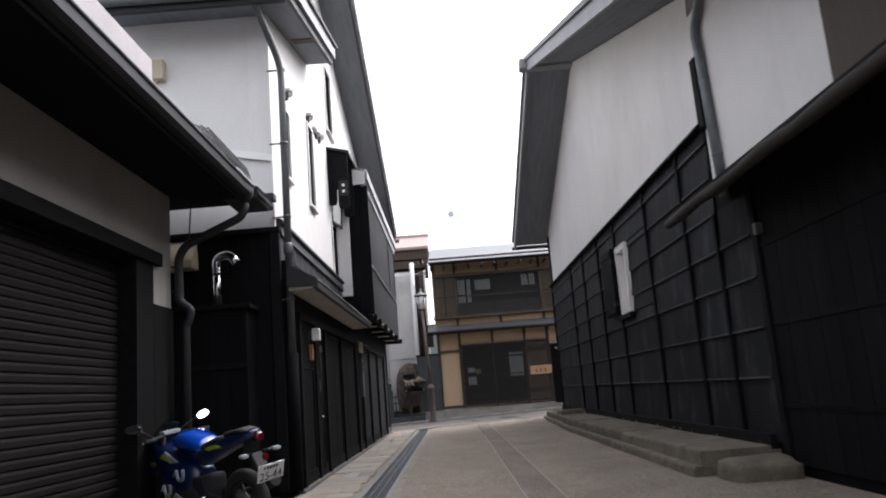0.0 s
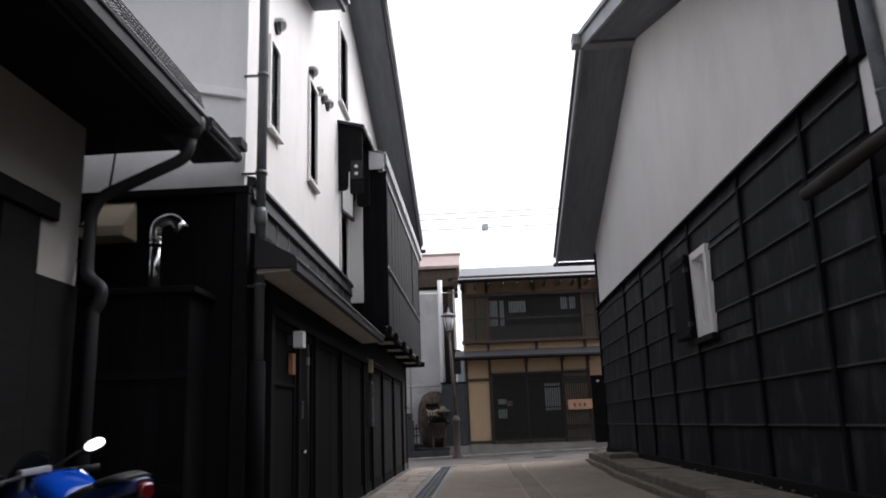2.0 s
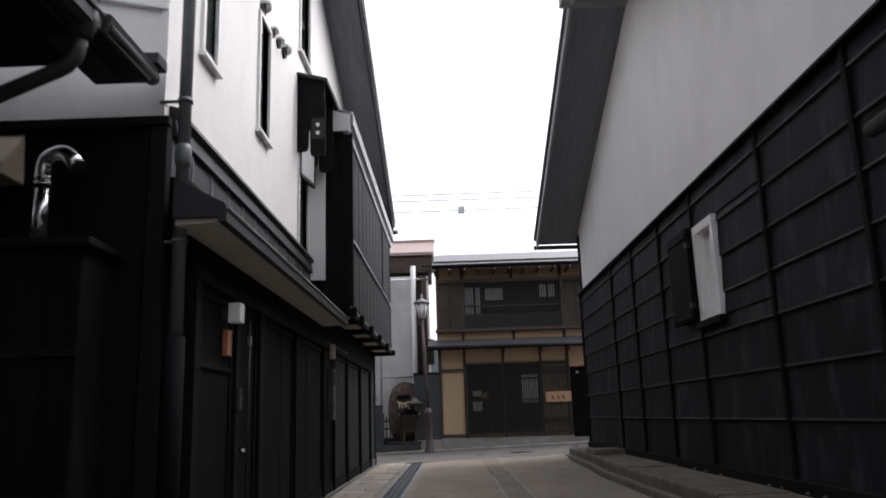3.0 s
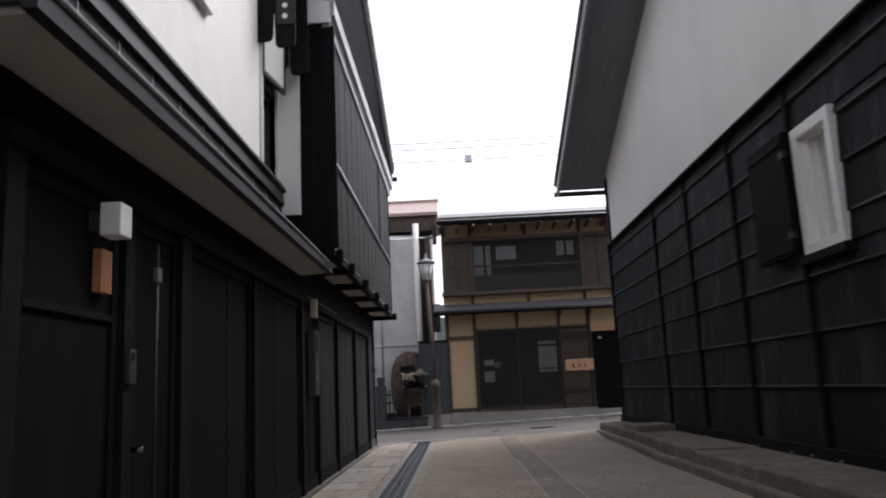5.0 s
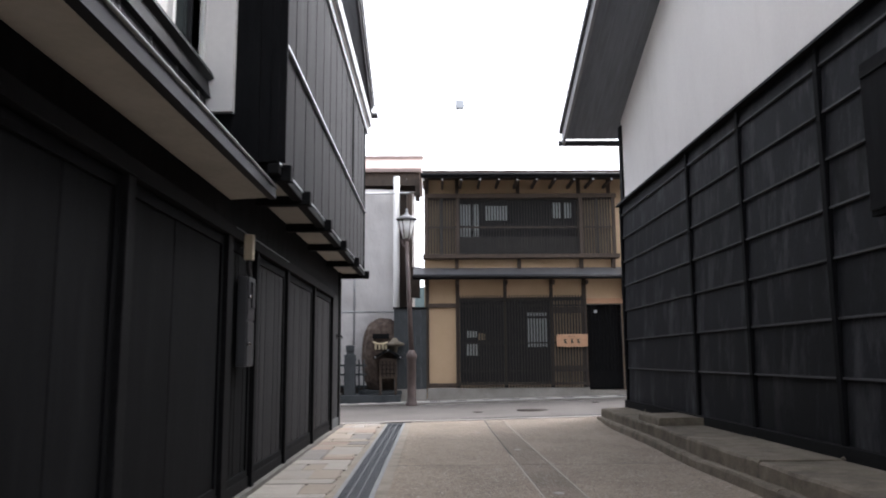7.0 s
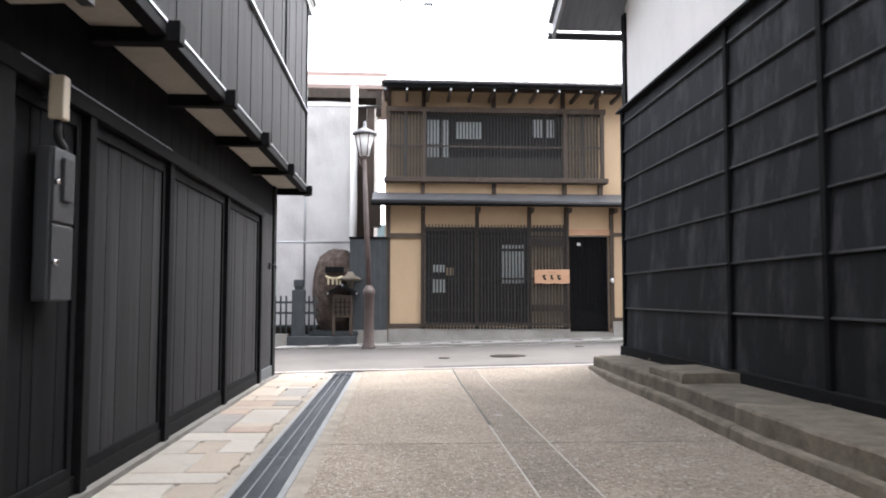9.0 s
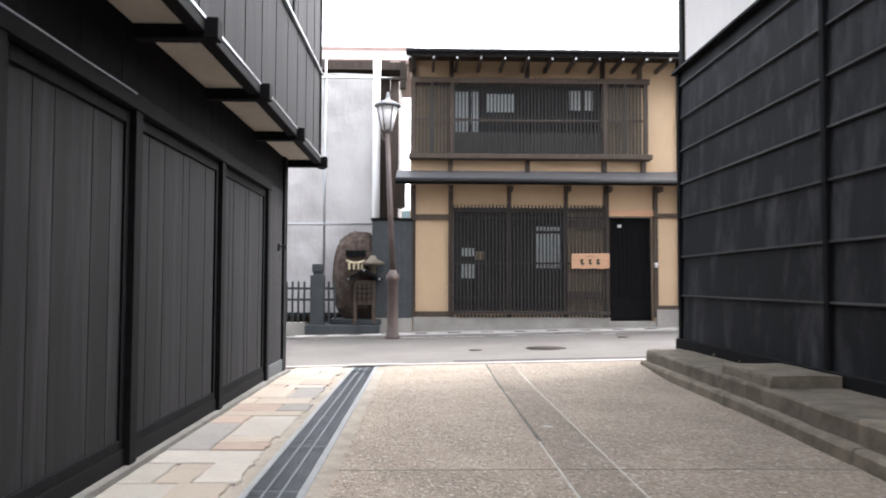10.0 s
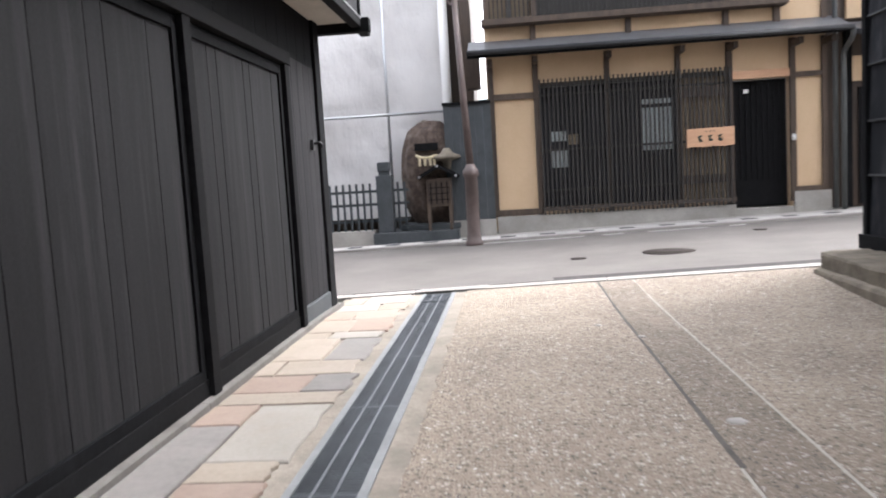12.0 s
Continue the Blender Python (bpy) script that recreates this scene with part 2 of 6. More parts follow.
def aggregate(name, dim):
    """Exposed aggregate: pebbles of many greys and browns in a sandy matrix, worn and stained in patches."""
    m = mat(name, (0.165 * dim, 0.130 * dim, 0.098 * dim), (0.350 * dim, 0.286 * dim, 0.222 * dim), 0.88, (1.1, 1.1, 1.1), 50, 0.3, stain=(0.155 * dim, 0.128 * dim, 0.096 * dim), stain_scale=0.9)
    n, l = m.node_tree.nodes, m.node_tree.links
    b = n["Principled BSDF"]
    under = b.inputs["Base Color"].links[0].from_socket
    geo = n.new("ShaderNodeNewGeometry")
    v = n.new("ShaderNodeTexVoronoi"); v.inputs["Scale"].default_value = 66.0
    wob = n.new("ShaderNodeTexNoise"); wob.inputs["Scale"].default_value = 38.0; wob.inputs["Detail"].default_value = 4.0
    l.new(geo.outputs["Position"], wob.inputs["Vector"])
    warp = n.new("ShaderNodeVectorMath"); warp.operation = "MULTIPLY_ADD"; warp.inputs[1].default_value = (0.034, 0.034, 0.034)
    l.new(wob.outputs["Color"], warp.inputs[0]); l.new(geo.outputs["Position"], warp.inputs[2])
    l.new(warp.outputs[0], v.inputs["Vector"])
    pick = n.new("ShaderNodeSeparateColor"); l.new(v.outputs["Color"], pick.inputs[0])
    ramp = n.new("ShaderNodeValToRGB")
    e = ramp.color_ramp.elements
    e[0].position, e[0].color = 0.06, (0.040 * dim, 0.036 * dim, 0.032 * dim, 1)
    e[1].position, e[1].color = 0.47, (0.275 * dim, 0.218 * dim, 0.166 * dim, 1)
    k = e.new(0.86); k.color = (0.40 * dim, 0.345 * dim, 0.28 * dim, 1)
    k = e.new(0.985); k.color = (0.62 * dim, 0.58 * dim, 0.53 * dim, 1)
    l.new(pick.outputs[0], ramp.inputs[0])
    inside = n.new("ShaderNodeMapRange"); inside.inputs[1].default_value, inside.inputs[2].default_value = 0.62, 0.30
    l.new(v.outputs["Distance"], inside.inputs[0])
    mx = n.new("ShaderNodeMix"); mx.data_type = "RGBA"
    sc = n.new("ShaderNodeMath"); sc.operation = "MULTIPLY"; sc.inputs[1].default_value = 0.88
    l.new(inside.outputs[0], sc.inputs[0])
    l.new(sc.outputs[0], mx.inputs[0]); l.new(under, mx.inputs[6]); l.new(ramp.outputs[0], mx.inputs[7])
    l.new(mx.outputs[2], b.inputs["Base Color"])
    bp = n.new("ShaderNodeBump"); bp.inputs["Strength"].default_value = 0.7; bp.inputs["Distance"].default_value = 0.008
    l.new(inside.outputs[0], bp.inputs["Height"]); l.new(b.inputs["Normal"].links[0].from_socket, bp.inputs["Normal"])
    l.new(bp.outputs[0], b.inputs["Normal"])
    return m


AGGREGATE = aggregate("exposed_aggregate_concrete", 0.96)
AGGREGATE_D = aggregate("darker_aggregate_strip", 0.79)


# ---- mesh helpers ----
def box(bm, x0, x1, y0, y1, z0, z1, bevel=0.0):
    v = [bm.verts.new((x, y, z)) for x in (x0, x1) for y in (y0, y1) for z in (z0, z1)]
    fs = [bm.faces.new([v[i] for i in q]) for q in ((0, 1, 3, 2), (4, 6, 7, 5), (0, 4, 5, 1), (2, 3, 7, 6), (0, 2, 6, 4), (1, 5, 7, 3))]
    if bevel:
        es = list({e for f in fs for e in f.edges})
        bmesh.ops.bevel(bm, geom=es, offset=bevel, segments=2, affect="EDGES", profile=0.6)
    return v


def hull8(bm, pts, bevel=0.0):
    """Solid from 8 corners: four round the bottom, four above them."""
    v = [bm.verts.new(p) for p in pts]
    fs = [bm.faces.new([v[i] for i in q]) for q in ((3, 2, 1, 0), (4, 5, 6, 7), (0, 1, 5, 4), (1, 2, 6, 5), (2, 3, 7, 6), (3, 0, 4, 7))]
    if bevel:
        bmesh.ops.bevel(bm, geom=list({e for f in fs for e in f.edges}), offset=bevel, segments=2, affect="EDGES")
    return v


def prism(bm, profile, axis, a, b):
    """Extrude a closed profile of (u, v) along an axis from a to b. axis x: (y, z); y: (x, z); z: (x, y)."""
    def at(u, w, s):
        return {"x": (s, u, w), "y": (u, s, w), "z": (u, w, s)}[axis]
    r0 = [bm.verts.new(at(u, w, a)) for u, w in profile]
    r1 = [bm.verts.new(at(u, w, b)) for u, w in profile]
    k = len(profile)
    bm.faces.new(r0); bm.faces.new(r1[::-1])
    for i in range(k):
        bm.faces.new((r0[i], r1[i], r1[(i + 1) % k], r0[(i + 1) % k]))
    bmesh.ops.recalc_face_normals(bm, faces=bm.faces)


def tube(bm, pts, r, seg=12, cap=True):
    """A round tube along points; r is a radius or one a point."""
    pts = [Vector(p) for p in pts]
    rs = r if isinstance(r, (list, tuple)) else [r] * len(pts)
    rings = []
    side = None
    for i, p in enumerate(pts):
        d = (pts[min(i + 1, len(pts) - 1)] - pts[max(i - 1, 0)]).normalized()
        if side is None:
            side = d.orthogonal().normalized()
        side = (side - d * side.dot(d)).normalized()
        up = d.cross(side)
        rings.append([bm.verts.new(p + rs[i] * (math.cos(a) * side + math.sin(a) * up)) for a in (2 * math.pi * k / seg for k in range(seg))])
    for a, b in zip(rings, rings[1:]):
        for k in range(seg):
            bm.faces.new((a[k], a[(k + 1) % seg], b[(k + 1) % seg], b[k])).smooth = True
    if cap:
        bm.faces.new(rings[0][::-1]); bm.faces.new(rings[-1])


def bend(points, radius, steps=5):
    """Round the corners of a polyline."""
    p = [Vector(q) for q in points]
    out = [p[0]]
    for a, b, c in zip(p, p[1:], p[2:]):
        r = min(radius, (a - b).length * 0.45, (c - b).length * 0.45)
        s, e = b + (a - b).normalized() * r, b + (c - b).normalized() * r
        out += [s.lerp(b, k / steps).lerp(b.lerp(e, k / steps), k / steps) for k in range(steps + 1)]
    return out + [p[-1]]


def loft(bm, sections, seg=20, power=2.4):
    """Smooth body through superellipse sections along x: (x, y centre, z centre, half width, half height)."""
    rings = []
    for x, yc, zc, w, h in sections:
        ring = []
        for k in range(seg):
            a = 2 * math.pi * k / seg
            c, s = math.cos(a), math.sin(a)
            ring.append(bm.verts.new((x, yc + w * math.copysign(abs(c) ** (2 / power), c), zc + h * math.copysign(abs(s) ** (2 / power), s))))
        rings.append(ring)
    for a, b in zip(rings, rings[1:]):
        for k in range(seg):
            bm.faces.new((a[k], a[(k + 1) % seg], b[(k + 1) % seg], b[k])).smooth = True
    bm.faces.new(rings[0][::-1]); bm.faces.new(rings[-1])
    bmesh.ops.recalc_face_normals(bm, faces=bm.faces)


def lathe(bm, profile, at, seg=20):
    """Turned solid: profile of (radius, z) about a vertical axis."""
    rings = [[bm.verts.new((at[0] + r * math.cos(2 * math.pi * k / seg), at[1] + r * math.sin(2 * math.pi * k / seg), at[2] + z)) for k in range(seg)] for r, z in profile]
    for a, b in zip(rings, rings[1:]):
        for k in range(seg):
            bm.faces.new((a[k], a[(k + 1) % seg], b[(k + 1) % seg], b[k])).smooth = True
    bm.faces.new(rings[0][::-1]); bm.faces.new(rings[-1])


def mesh_of(name, bm, material):
    me = bpy.data.meshes.new(name)
    bmesh.ops.recalc_face_normals(bm, faces=bm.faces)
    bm.to_mesh(me)
    bm.free()
    me.materials.append(material)
    return me


def part(name, bm, material, parent=None, label="", kind=""):
    ob = new(name, mesh_of(name, bm, material))
    if parent is not None:
        ob.parent = parent
        ob.matrix_parent_inverse = parent.matrix_world.inverted() if parent.type != "EMPTY" else Matrix.Translation(parent.location).inverted()
    return tagged(ob, label, kind=kind)


def block(name, dims, material, parent=None, label="", bevel=0.0, kind=""):
    bm = bmesh.new()
    box(bm, *dims, bevel)
    return part(name, bm, material, parent, label, kind)


def thing(name, at, label, category, group="", kind=""):
    ob = new(name)
    ob.empty_display_size = 0.1
    ob.location = at
    return tagged(ob, label, category, group, kind)


def structure(name, bm, material, label, category):
    return tagged(part(name, bm, material), label, category, kind="structure")


def gable_wall(bm, x0, x1, y0, y1, z0, top, openings=(), extra=()):
    """Wall along y with a sloped top and openings (ya, yb, za, zb) cut through."""
    cuts = sorted({y0, y1, *[o[0] for o in openings], *[o[1] for o in openings], *[e for e in extra if y0 < e < y1]})
    for a, b in zip(cuts, cuts[1:]):
        spans = sorted((o[2], o[3]) for o in openings if o[0] <= a + 1e-6 and o[1] >= b - 1e-6)
        z = z0
        for lo, hi in spans:
            if lo > z + 1e-6:
                box(bm, x0, x1, a, b, z, lo)
            z = hi
        hull8(bm, [(x0, a, z), (x1, a, z), (x1, b, z), (x0, b, z), (x0, a, top(a)), (x1, a, top(a)), (x1, b, top(b)), (x0, b, top(b))])
    bmesh.ops.remove_doubles(bm, verts=bm.verts, dist=1e-5)
    bm.verts.index_update()
    seen = {}
    for f in bm.faces:
        seen.setdefault(frozenset(v.index for v in f.verts), []).append(f)
    bmesh.ops.delete(bm, geom=[f for fs in seen.values() if len(fs) > 1 for f in fs], context="FACES_ONLY")


def share(name, me, at, parent, label=""):
    """One more piece on shared mesh data, as a child in world place."""
    ob = new(name, me)
    ob.parent = parent
    ob.matrix_parent_inverse = Matrix.Translation(parent.location).inverted()
    ob.matrix_basis = at if isinstance(at, Matrix) else Matrix.Translation(at)
    return tagged(ob, label)


# ---- ground ----
LX, RX, UX = -1.335, 3.49, -1.52          # lower left wall, right wall, upper left wall
FY = 26.2                                  # front of the house across the street


def gz(x, y):
    """Height of the ground: a level alley, and a street that climbs gently to the right."""
    street = 0.022 * (min(max(x, -7), 9) - 1.0)
    k = min(max((y - 18.6) / 1.6, 0), 1)
    k = k * k * (3 - 2 * k)
    return -0.03 * (1 - k) + street * k


def draped(bm, x0, x1, y0, y1, lift, nx, ny, thick=0.0):
    g = [[bm.verts.new((x0 + (x1 - x0) * i / nx, y0 + (y1 - y0) * j / ny, gz(x0 + (x1 - x0) * i / nx, y0 + (y1 - y0) * j / ny) + lift)) for j in range(ny + 1)] for i in range(nx + 1)]
    for i in range(nx):
        for j in range(ny):
            bm.faces.new((g[i][j], g[i + 1][j], g[i + 1][j + 1], g[i][j + 1]))
    if thick:
        rim = [g[i][0] for i in range(nx + 1)] + [g[nx][j] for j in range(1, ny + 1)] + [g[i][ny] for i in range(nx - 1, -1, -1)] + [g[0][j] for j in range(ny - 1, 0, -1)]
        low = [bm.verts.new(v.co - Vector((0, 0, thick))) for v in rim]
        for k in range(len(rim)):
            bm.faces.new((rim[k], low[k], low[(k + 1) % len(rim)], rim[(k + 1) % len(rim)]))


bm = bmesh.new()
xs = [-400, -60, -20, -10, -7, -4, -2, -1, 0, 1, 2, 3, 4, 6, 9, 14, 30, 90, 400]
ys = [-400, -60, -20, -10, 0, 8, 14, 17, 18.6, 19, 19.4, 19.8, 20.2, 21, 23, 25, 27, 30, 40, 90, 400]
grid = [[bm.verts.new((x, y, gz(x, y) - 0.06)) for y in ys] for x in xs]
for i in range(len(xs) - 1):
    for j in range(len(ys) - 1):
        bm.faces.new((grid[i][j], grid[i + 1][j], grid[i + 1][j + 1], grid[i][j + 1]))
ground = structure("ground", bm, JOINT, "dark bedding soil under the paving", "ground")

bm = bmesh.new()
draped(bm, -40, 40, 20.40, 25.02, 0.0, 80, 8, 0.05)
road = structure("road", bm, ASPHALT, "pale worn asphalt street crossing the alley", "road")

# kerb line of the alley mouth, flush with the road
bm = bmesh.new()
for k in range(10):
    draped(bm, -1.9 + 0.6 * k + 0.004, -1.9 + 0.6 * (k + 1) - 0.004, 20.14, 20.31, 0.008, 3, 1, 0.05)
structure("kerb", bm, CONCRETE, "flush pale concrete kerb between alley and street", "kerb")

bm = bmesh.new()
draped(bm, -40, 40, 20.31, 20.405, -0.012, 80, 1, 0.03)
structure("gutter_line", bm, GREYSTONE, "dark shallow gutter along the street edge", "gutter")

# alley slabs, each a cast bay with recessed joints
pavement = structure("pavement", (lambda b: (draped(b, -0.24, 3.3, -9, 20.12, -0.035, 6, 40), b)[1])(bmesh.new()), JOINT, "alley paved in exposed aggregate concrete bays", "pavement")
cuts_y = [-9, -5.0, 0.0, 5.0, 10.0, 15.02, 20.13]
cuts_x = [-0.195, 1.0, 1.32, 3.42]
for a, b in zip(cuts_y, cuts_y[1:]):
    for c, d in zip(cuts_x, cuts_x[1:]):
        bm = bmesh.new()
        j = 0.0028
        draped(bm, c + j, d - j, a + 0.007, b - 0.007, 0.0, 4, 24 if c > 0 else 160, 0.03)
        if c < 0:
            # broken edge beside the drain's cement strip
            for v in bm.verts:
                if v.co.x < c + 0.01:
                    v.co.x += -0.004 + 0.016 * noise.noise(Vector((3.7, round(v.co.y, 3) * 9.0, 0.5))) + 0.010 * noise.noise(Vector((8.1, round(v.co.y, 3) * 37.0, 0.5)))
        part("slab", bm, AGGREGATE_D if c == 1.0 else AGGREGATE, pavement)
# thin pale joint strip and worn spots
for x0, x1, far in ((0.985, 0.999, 15.75), (1.313, 1.326, 20.1)):
    bm = bmesh.new()
    draped(bm, x0, x1, -9, far, 0.0015, 1, 30)
    part("joint_strip", bm, CEMENT, pavement, "thin pale cement line along the joint")
# open dark joint where the cement has worn out, and the ragged crack across the bays
bm = bmesh.new()
draped(bm, 0.988, 1.010, 15.75, 20.1, 0.001, 1, 30)
for v in bm.verts:
    v.co.x += 0.006 * noise.noise(Vector((v.co.x * 40, v.co.y * 5, 1)))
part("open_joint", bm, JOINT, pavement, "dark open joint with soil in it")
bm = bmesh.new()
draped(bm, -0.19, 2.75, 15.012, 15.028, 0.001, 90, 1)
for v in bm.verts:
    v.co.y += 0.010 * noise.noise(Vector((v.co.x * 3, 0.3, 2))) + 0.006 * noise.noise(Vector((v.co.x * 17, v.co.y * 30, 5)))
part("crack", bm, JOINT, pavement, "thin dark crack across the bays")
for x, y, r in ((1.12, 16.25, 0.045), (1.02, 17.9, 0.03), (1.13, 13.4, 0.05), (0.8, 18.3, 0.025)):
    bm = bmesh.new()
    lathe(bm, [(r, 0), (r * 0.9, 0.006), (0.001, 0.007)], (x, y, gz(x, y) - 0.003), 9)
    part("pebble", bm, CONCRETE, pavement, "pale stone set in the concrete")

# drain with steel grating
# channel bottom in the near-black fill, its shade painted in
drain = structure("drain", (lambda b: (draped(b, -0.60, -0.20, -9, 20.08, -0.03, 1, 30), b)[1])(bmesh.new()), SHADE_FILL, "long drain channel with dark steel grating", "drain")
for x0, x1, nm, m, lift in ((-0.605, -0.572, "frame", IRON, 0.003), (-0.335, -0.298, "frame", IRON, 0.003), (-0.298, -0.15, "edge_strip", MORTAR, -0.004)):
    bm = bmesh.new()
    draped(bm, x0, x1, -9, 20.08, lift, 1, 40, 0.05)
    part(nm, bm, m, drain)
for x in (-0.500, -0.420):
    bm = bmesh.new()
    draped(bm, x - 0.005, x + 0.005, -9, 20.07, 0.002, 1, 40, 0.03)
    part("bearing_bar", bm, BAR, drain)
bm = bmesh.new()
y = 4.0
while y < 20.05:
    draped(bm, -0.571, -0.336, y, y + 0.013, -0.002, 1, 1, 0.02)
    y += 0.025
part("cross_bars", bm, GRATE, drain, "closely spaced steel cross bars", "stuff")
for k in range(16):
    y = 4.6 + k
    block("bar_end", (-0.571, -0.336, y - 0.012, y + 0.012, gz(0, y) - 0.02, gz(0, y) + 0.001), GRATE, drain)
bm = bmesh.new()
draped(bm, -0.66, 0.0, 20.14, 20.30, 0.012, 2, 2, 0.02)
for k in range(16):
    draped(bm, -0.64 + k * 0.04, -0.62 + k * 0.04, 20.15, 20.29, 0.018, 1, 1, 0.01)
structure("street_grate", bm, CONCRETE, "small pale gully grate at the alley mouth", "drain cover")

# irregular flagstones along the left wall, in a rough mortar bed
edge_strip = structure("paving_bed", (lambda b: (draped(b, LX - 0.02, -0.602, 6.25, 20.12, -0.010, 2, 40), b)[1])(bmesh.new()), MORTAR, "rough mortar bed under irregular flagstones", "pavement")
rng = random.Random(11)


def side(p, q, n, amp):
    out = [p]
    for i in range(1, n):
        u = i / n
        out.append((p[0] + (q[0] - p[0]) * u + rng.uniform(-amp, amp), p[1] + (q[1] - p[1]) * u + rng.uniform(-amp, amp)))
    return out


def flagstone(corners, kind, ragged):
    """One thick slab with wavering sides, a rough outer end and a slightly worn rim."""
    a, b, c, d = corners
    ring = side(a, b, 4, 0.006) + side(b, c, 5, 0.02 if ragged else 0.006) + side(c, d, 4, 0.006) + side(d, a, 3, 0.006)
    cx, cy = sum(p[0] for p in ring) / len(ring), sum(p[1] for p in ring) / len(ring)
    bm = bmesh.new()
    lift = rng.uniform(0.001, 0.007)
    tip = rng.uniform(-0.006, 0.006)
    low = [bm.verts.new((x, y, gz(x, y) - 0.03)) for x, y in ring]
    mid = [bm.verts.new((x, y, gz(x, y) + lift - 0.006 + tip * (x - cx))) for x, y in ring]
    top = [bm.verts.new((x + (cx - x) * 0.03, y + (cy - y) * 0.03, gz(x, y) + lift + tip * (x - cx))) for x, y in ring]
    n = len(ring)
    for p, q in ((low, mid), (mid, top)):
        for i in range(n):
            bm.faces.new((p[i], p[(i + 1) % n], q[(i + 1) % n], q[i]))
    bm.faces.new(top)
    part("flagstone", bm, FLAGS["cpwg".index(kind)], edge_strip)


def course(y0, y1, cuts, kinds, left=LX + 0.055):
    """A row of slabs from the wall foot to the ragged edge by the drain; cuts are shares of the width."""
    right = -0.685 + rng.uniform(-0.02, 0.02)
    marks = [0.0] + list(cuts) + [1.0]
    s0 = rng.uniform(-0.02, 0.02)
    for u, v, kind in zip(marks, marks[1:], kinds):
        g = 0.005
        xa, xb = left + (right - left) * u + g, left + (right - left) * v - g
        w = rng.uniform(-0.02, 0.02)
        flagstone(((xa, y0 + g), (xb, y0 + g + s0 * 0.3), (xb + w, y1 - g), (xa + (w if u else 0), y1 - g)), kind, v == 1.0)


y = 6.3
while y < 13.3:
    h = rng.choice((0.18, 0.27, 0.34, 0.46, 0.55))
    h = min(h, 13.5 - y)
    n = rng.choice((1, 2, 2)) if h < 0.3 else rng.choice((1, 2, 2, 3))
    cuts = [(), (rng.uniform(0.35, 0.7),), (rng.uniform(0.25, 0.38), rng.uniform(0.6, 0.72))][n - 1]
    course(y, y + h, cuts, [rng.choice("wwccpwccg") for _ in range(n)])
    y += h
course(y, 13.95, (0.6,), "wc")
course(13.95, 14.2, (), "w")
course(14.2, 14.75, (0.55,), "wc")
course(14.75, 15.18, (0.3, 0.62), "wcw")
course(15.18, 15.5, (), "w")
course(15.5, 15.72, (), "p", -1.02)
course(15.72, 15.93, (), "c", -1.03)
course(15.93, 16.69, (), "w", -1.03)
flagstone(((LX + 0.06, 15.51), (-1.03, 15.51), (-1.04, 16.38), (LX + 0.06, 16.38)), "g", False)
flagstone(((LX + 0.06, 16.39), (-1.04, 16.39), (-1.04, 16.69), (LX + 0.06, 16.69)), "p", False)
course(16.7, 16.91, (), "c")
course(16.91, 17.25, (0.6,), "pg")
course(17.25, 17.58, (0.22,), "cc")
course(17.58, 18.2, (0.55,), "cg")
course(18.2, 18.42, (0.35,), "cw")
course(18.42, 18.9, (0.5,), "cp")
course(18.9, 19.3, (0.4,), "pc")
course(19.3, 19.65, (0.6,), "wc")
course(19.65, 20.1, (0.3, 0.65), "cww")

# grey sill stones under the doors
bm = bmesh.new()
for k in range(12):
    draped(bm, LX - 0.03, LX + 0.050, 7.4 + k * 1.03, 7.4 + (k + 1) * 1.03 - 0.006, 0.026, 2, 4, 0.05)
structure("sill_stones", bm, SILLSTONE, "narrow grey sill stones under the black doors", "sill")

# stone ledge under the right wall
ledge = structure("stone_ledge", (lambda b: (box(b, 2.96, 3.7, 6.2, 19.9, -0.1, 0.16), b)[1])(bmesh.new()), STONE, "long worn stone ledge under the black wall", "kerb")


def rough_stone(name, x0, x1, y0, y1, z0, z1, parent, seed, amp=0.03, mt=None):
    bm = bmesh.new()
    box(bm, x0, x1, y0, y1, z0, z1)
    bmesh.ops.subdivide_edges(bm, edges=bm.edges[:], cuts=5, use_grid_fill=True)
    for v in bm.verts:
        c = Vector(((x0 + x1) / 2, (y0 + y1) / 2, (z0 + z1) / 2))
        d = v.co - c
        u = [abs(d[i]) / max(1e-6, (x1 - x0, y1 - y0, z1 - z0)[i] / 2) for i in range(3)]
        edge = sum(1 for q in u if q > 0.98)
        if edge >= 2:
            v.co -= Vector([math.copysign(0.022, d[i]) if u[i] > 0.98 else 0 for i in range(3)])
        v.co += noise.noise_vector(v.co * 2.3 + Vector((seed * 3.1, 0, 0))) * amp
    for f in bm.faces:
        f.smooth = True
    return part(name, bm, mt or STONE, parent)


def foot(y):
    """Front line of the ledge's foot course along the alley."""
    return float(np.interp(y, (6.0, 10.0, 14.8, 16.6, 19.6), (2.60, 2.61, 2.62, 2.72, 2.80)))


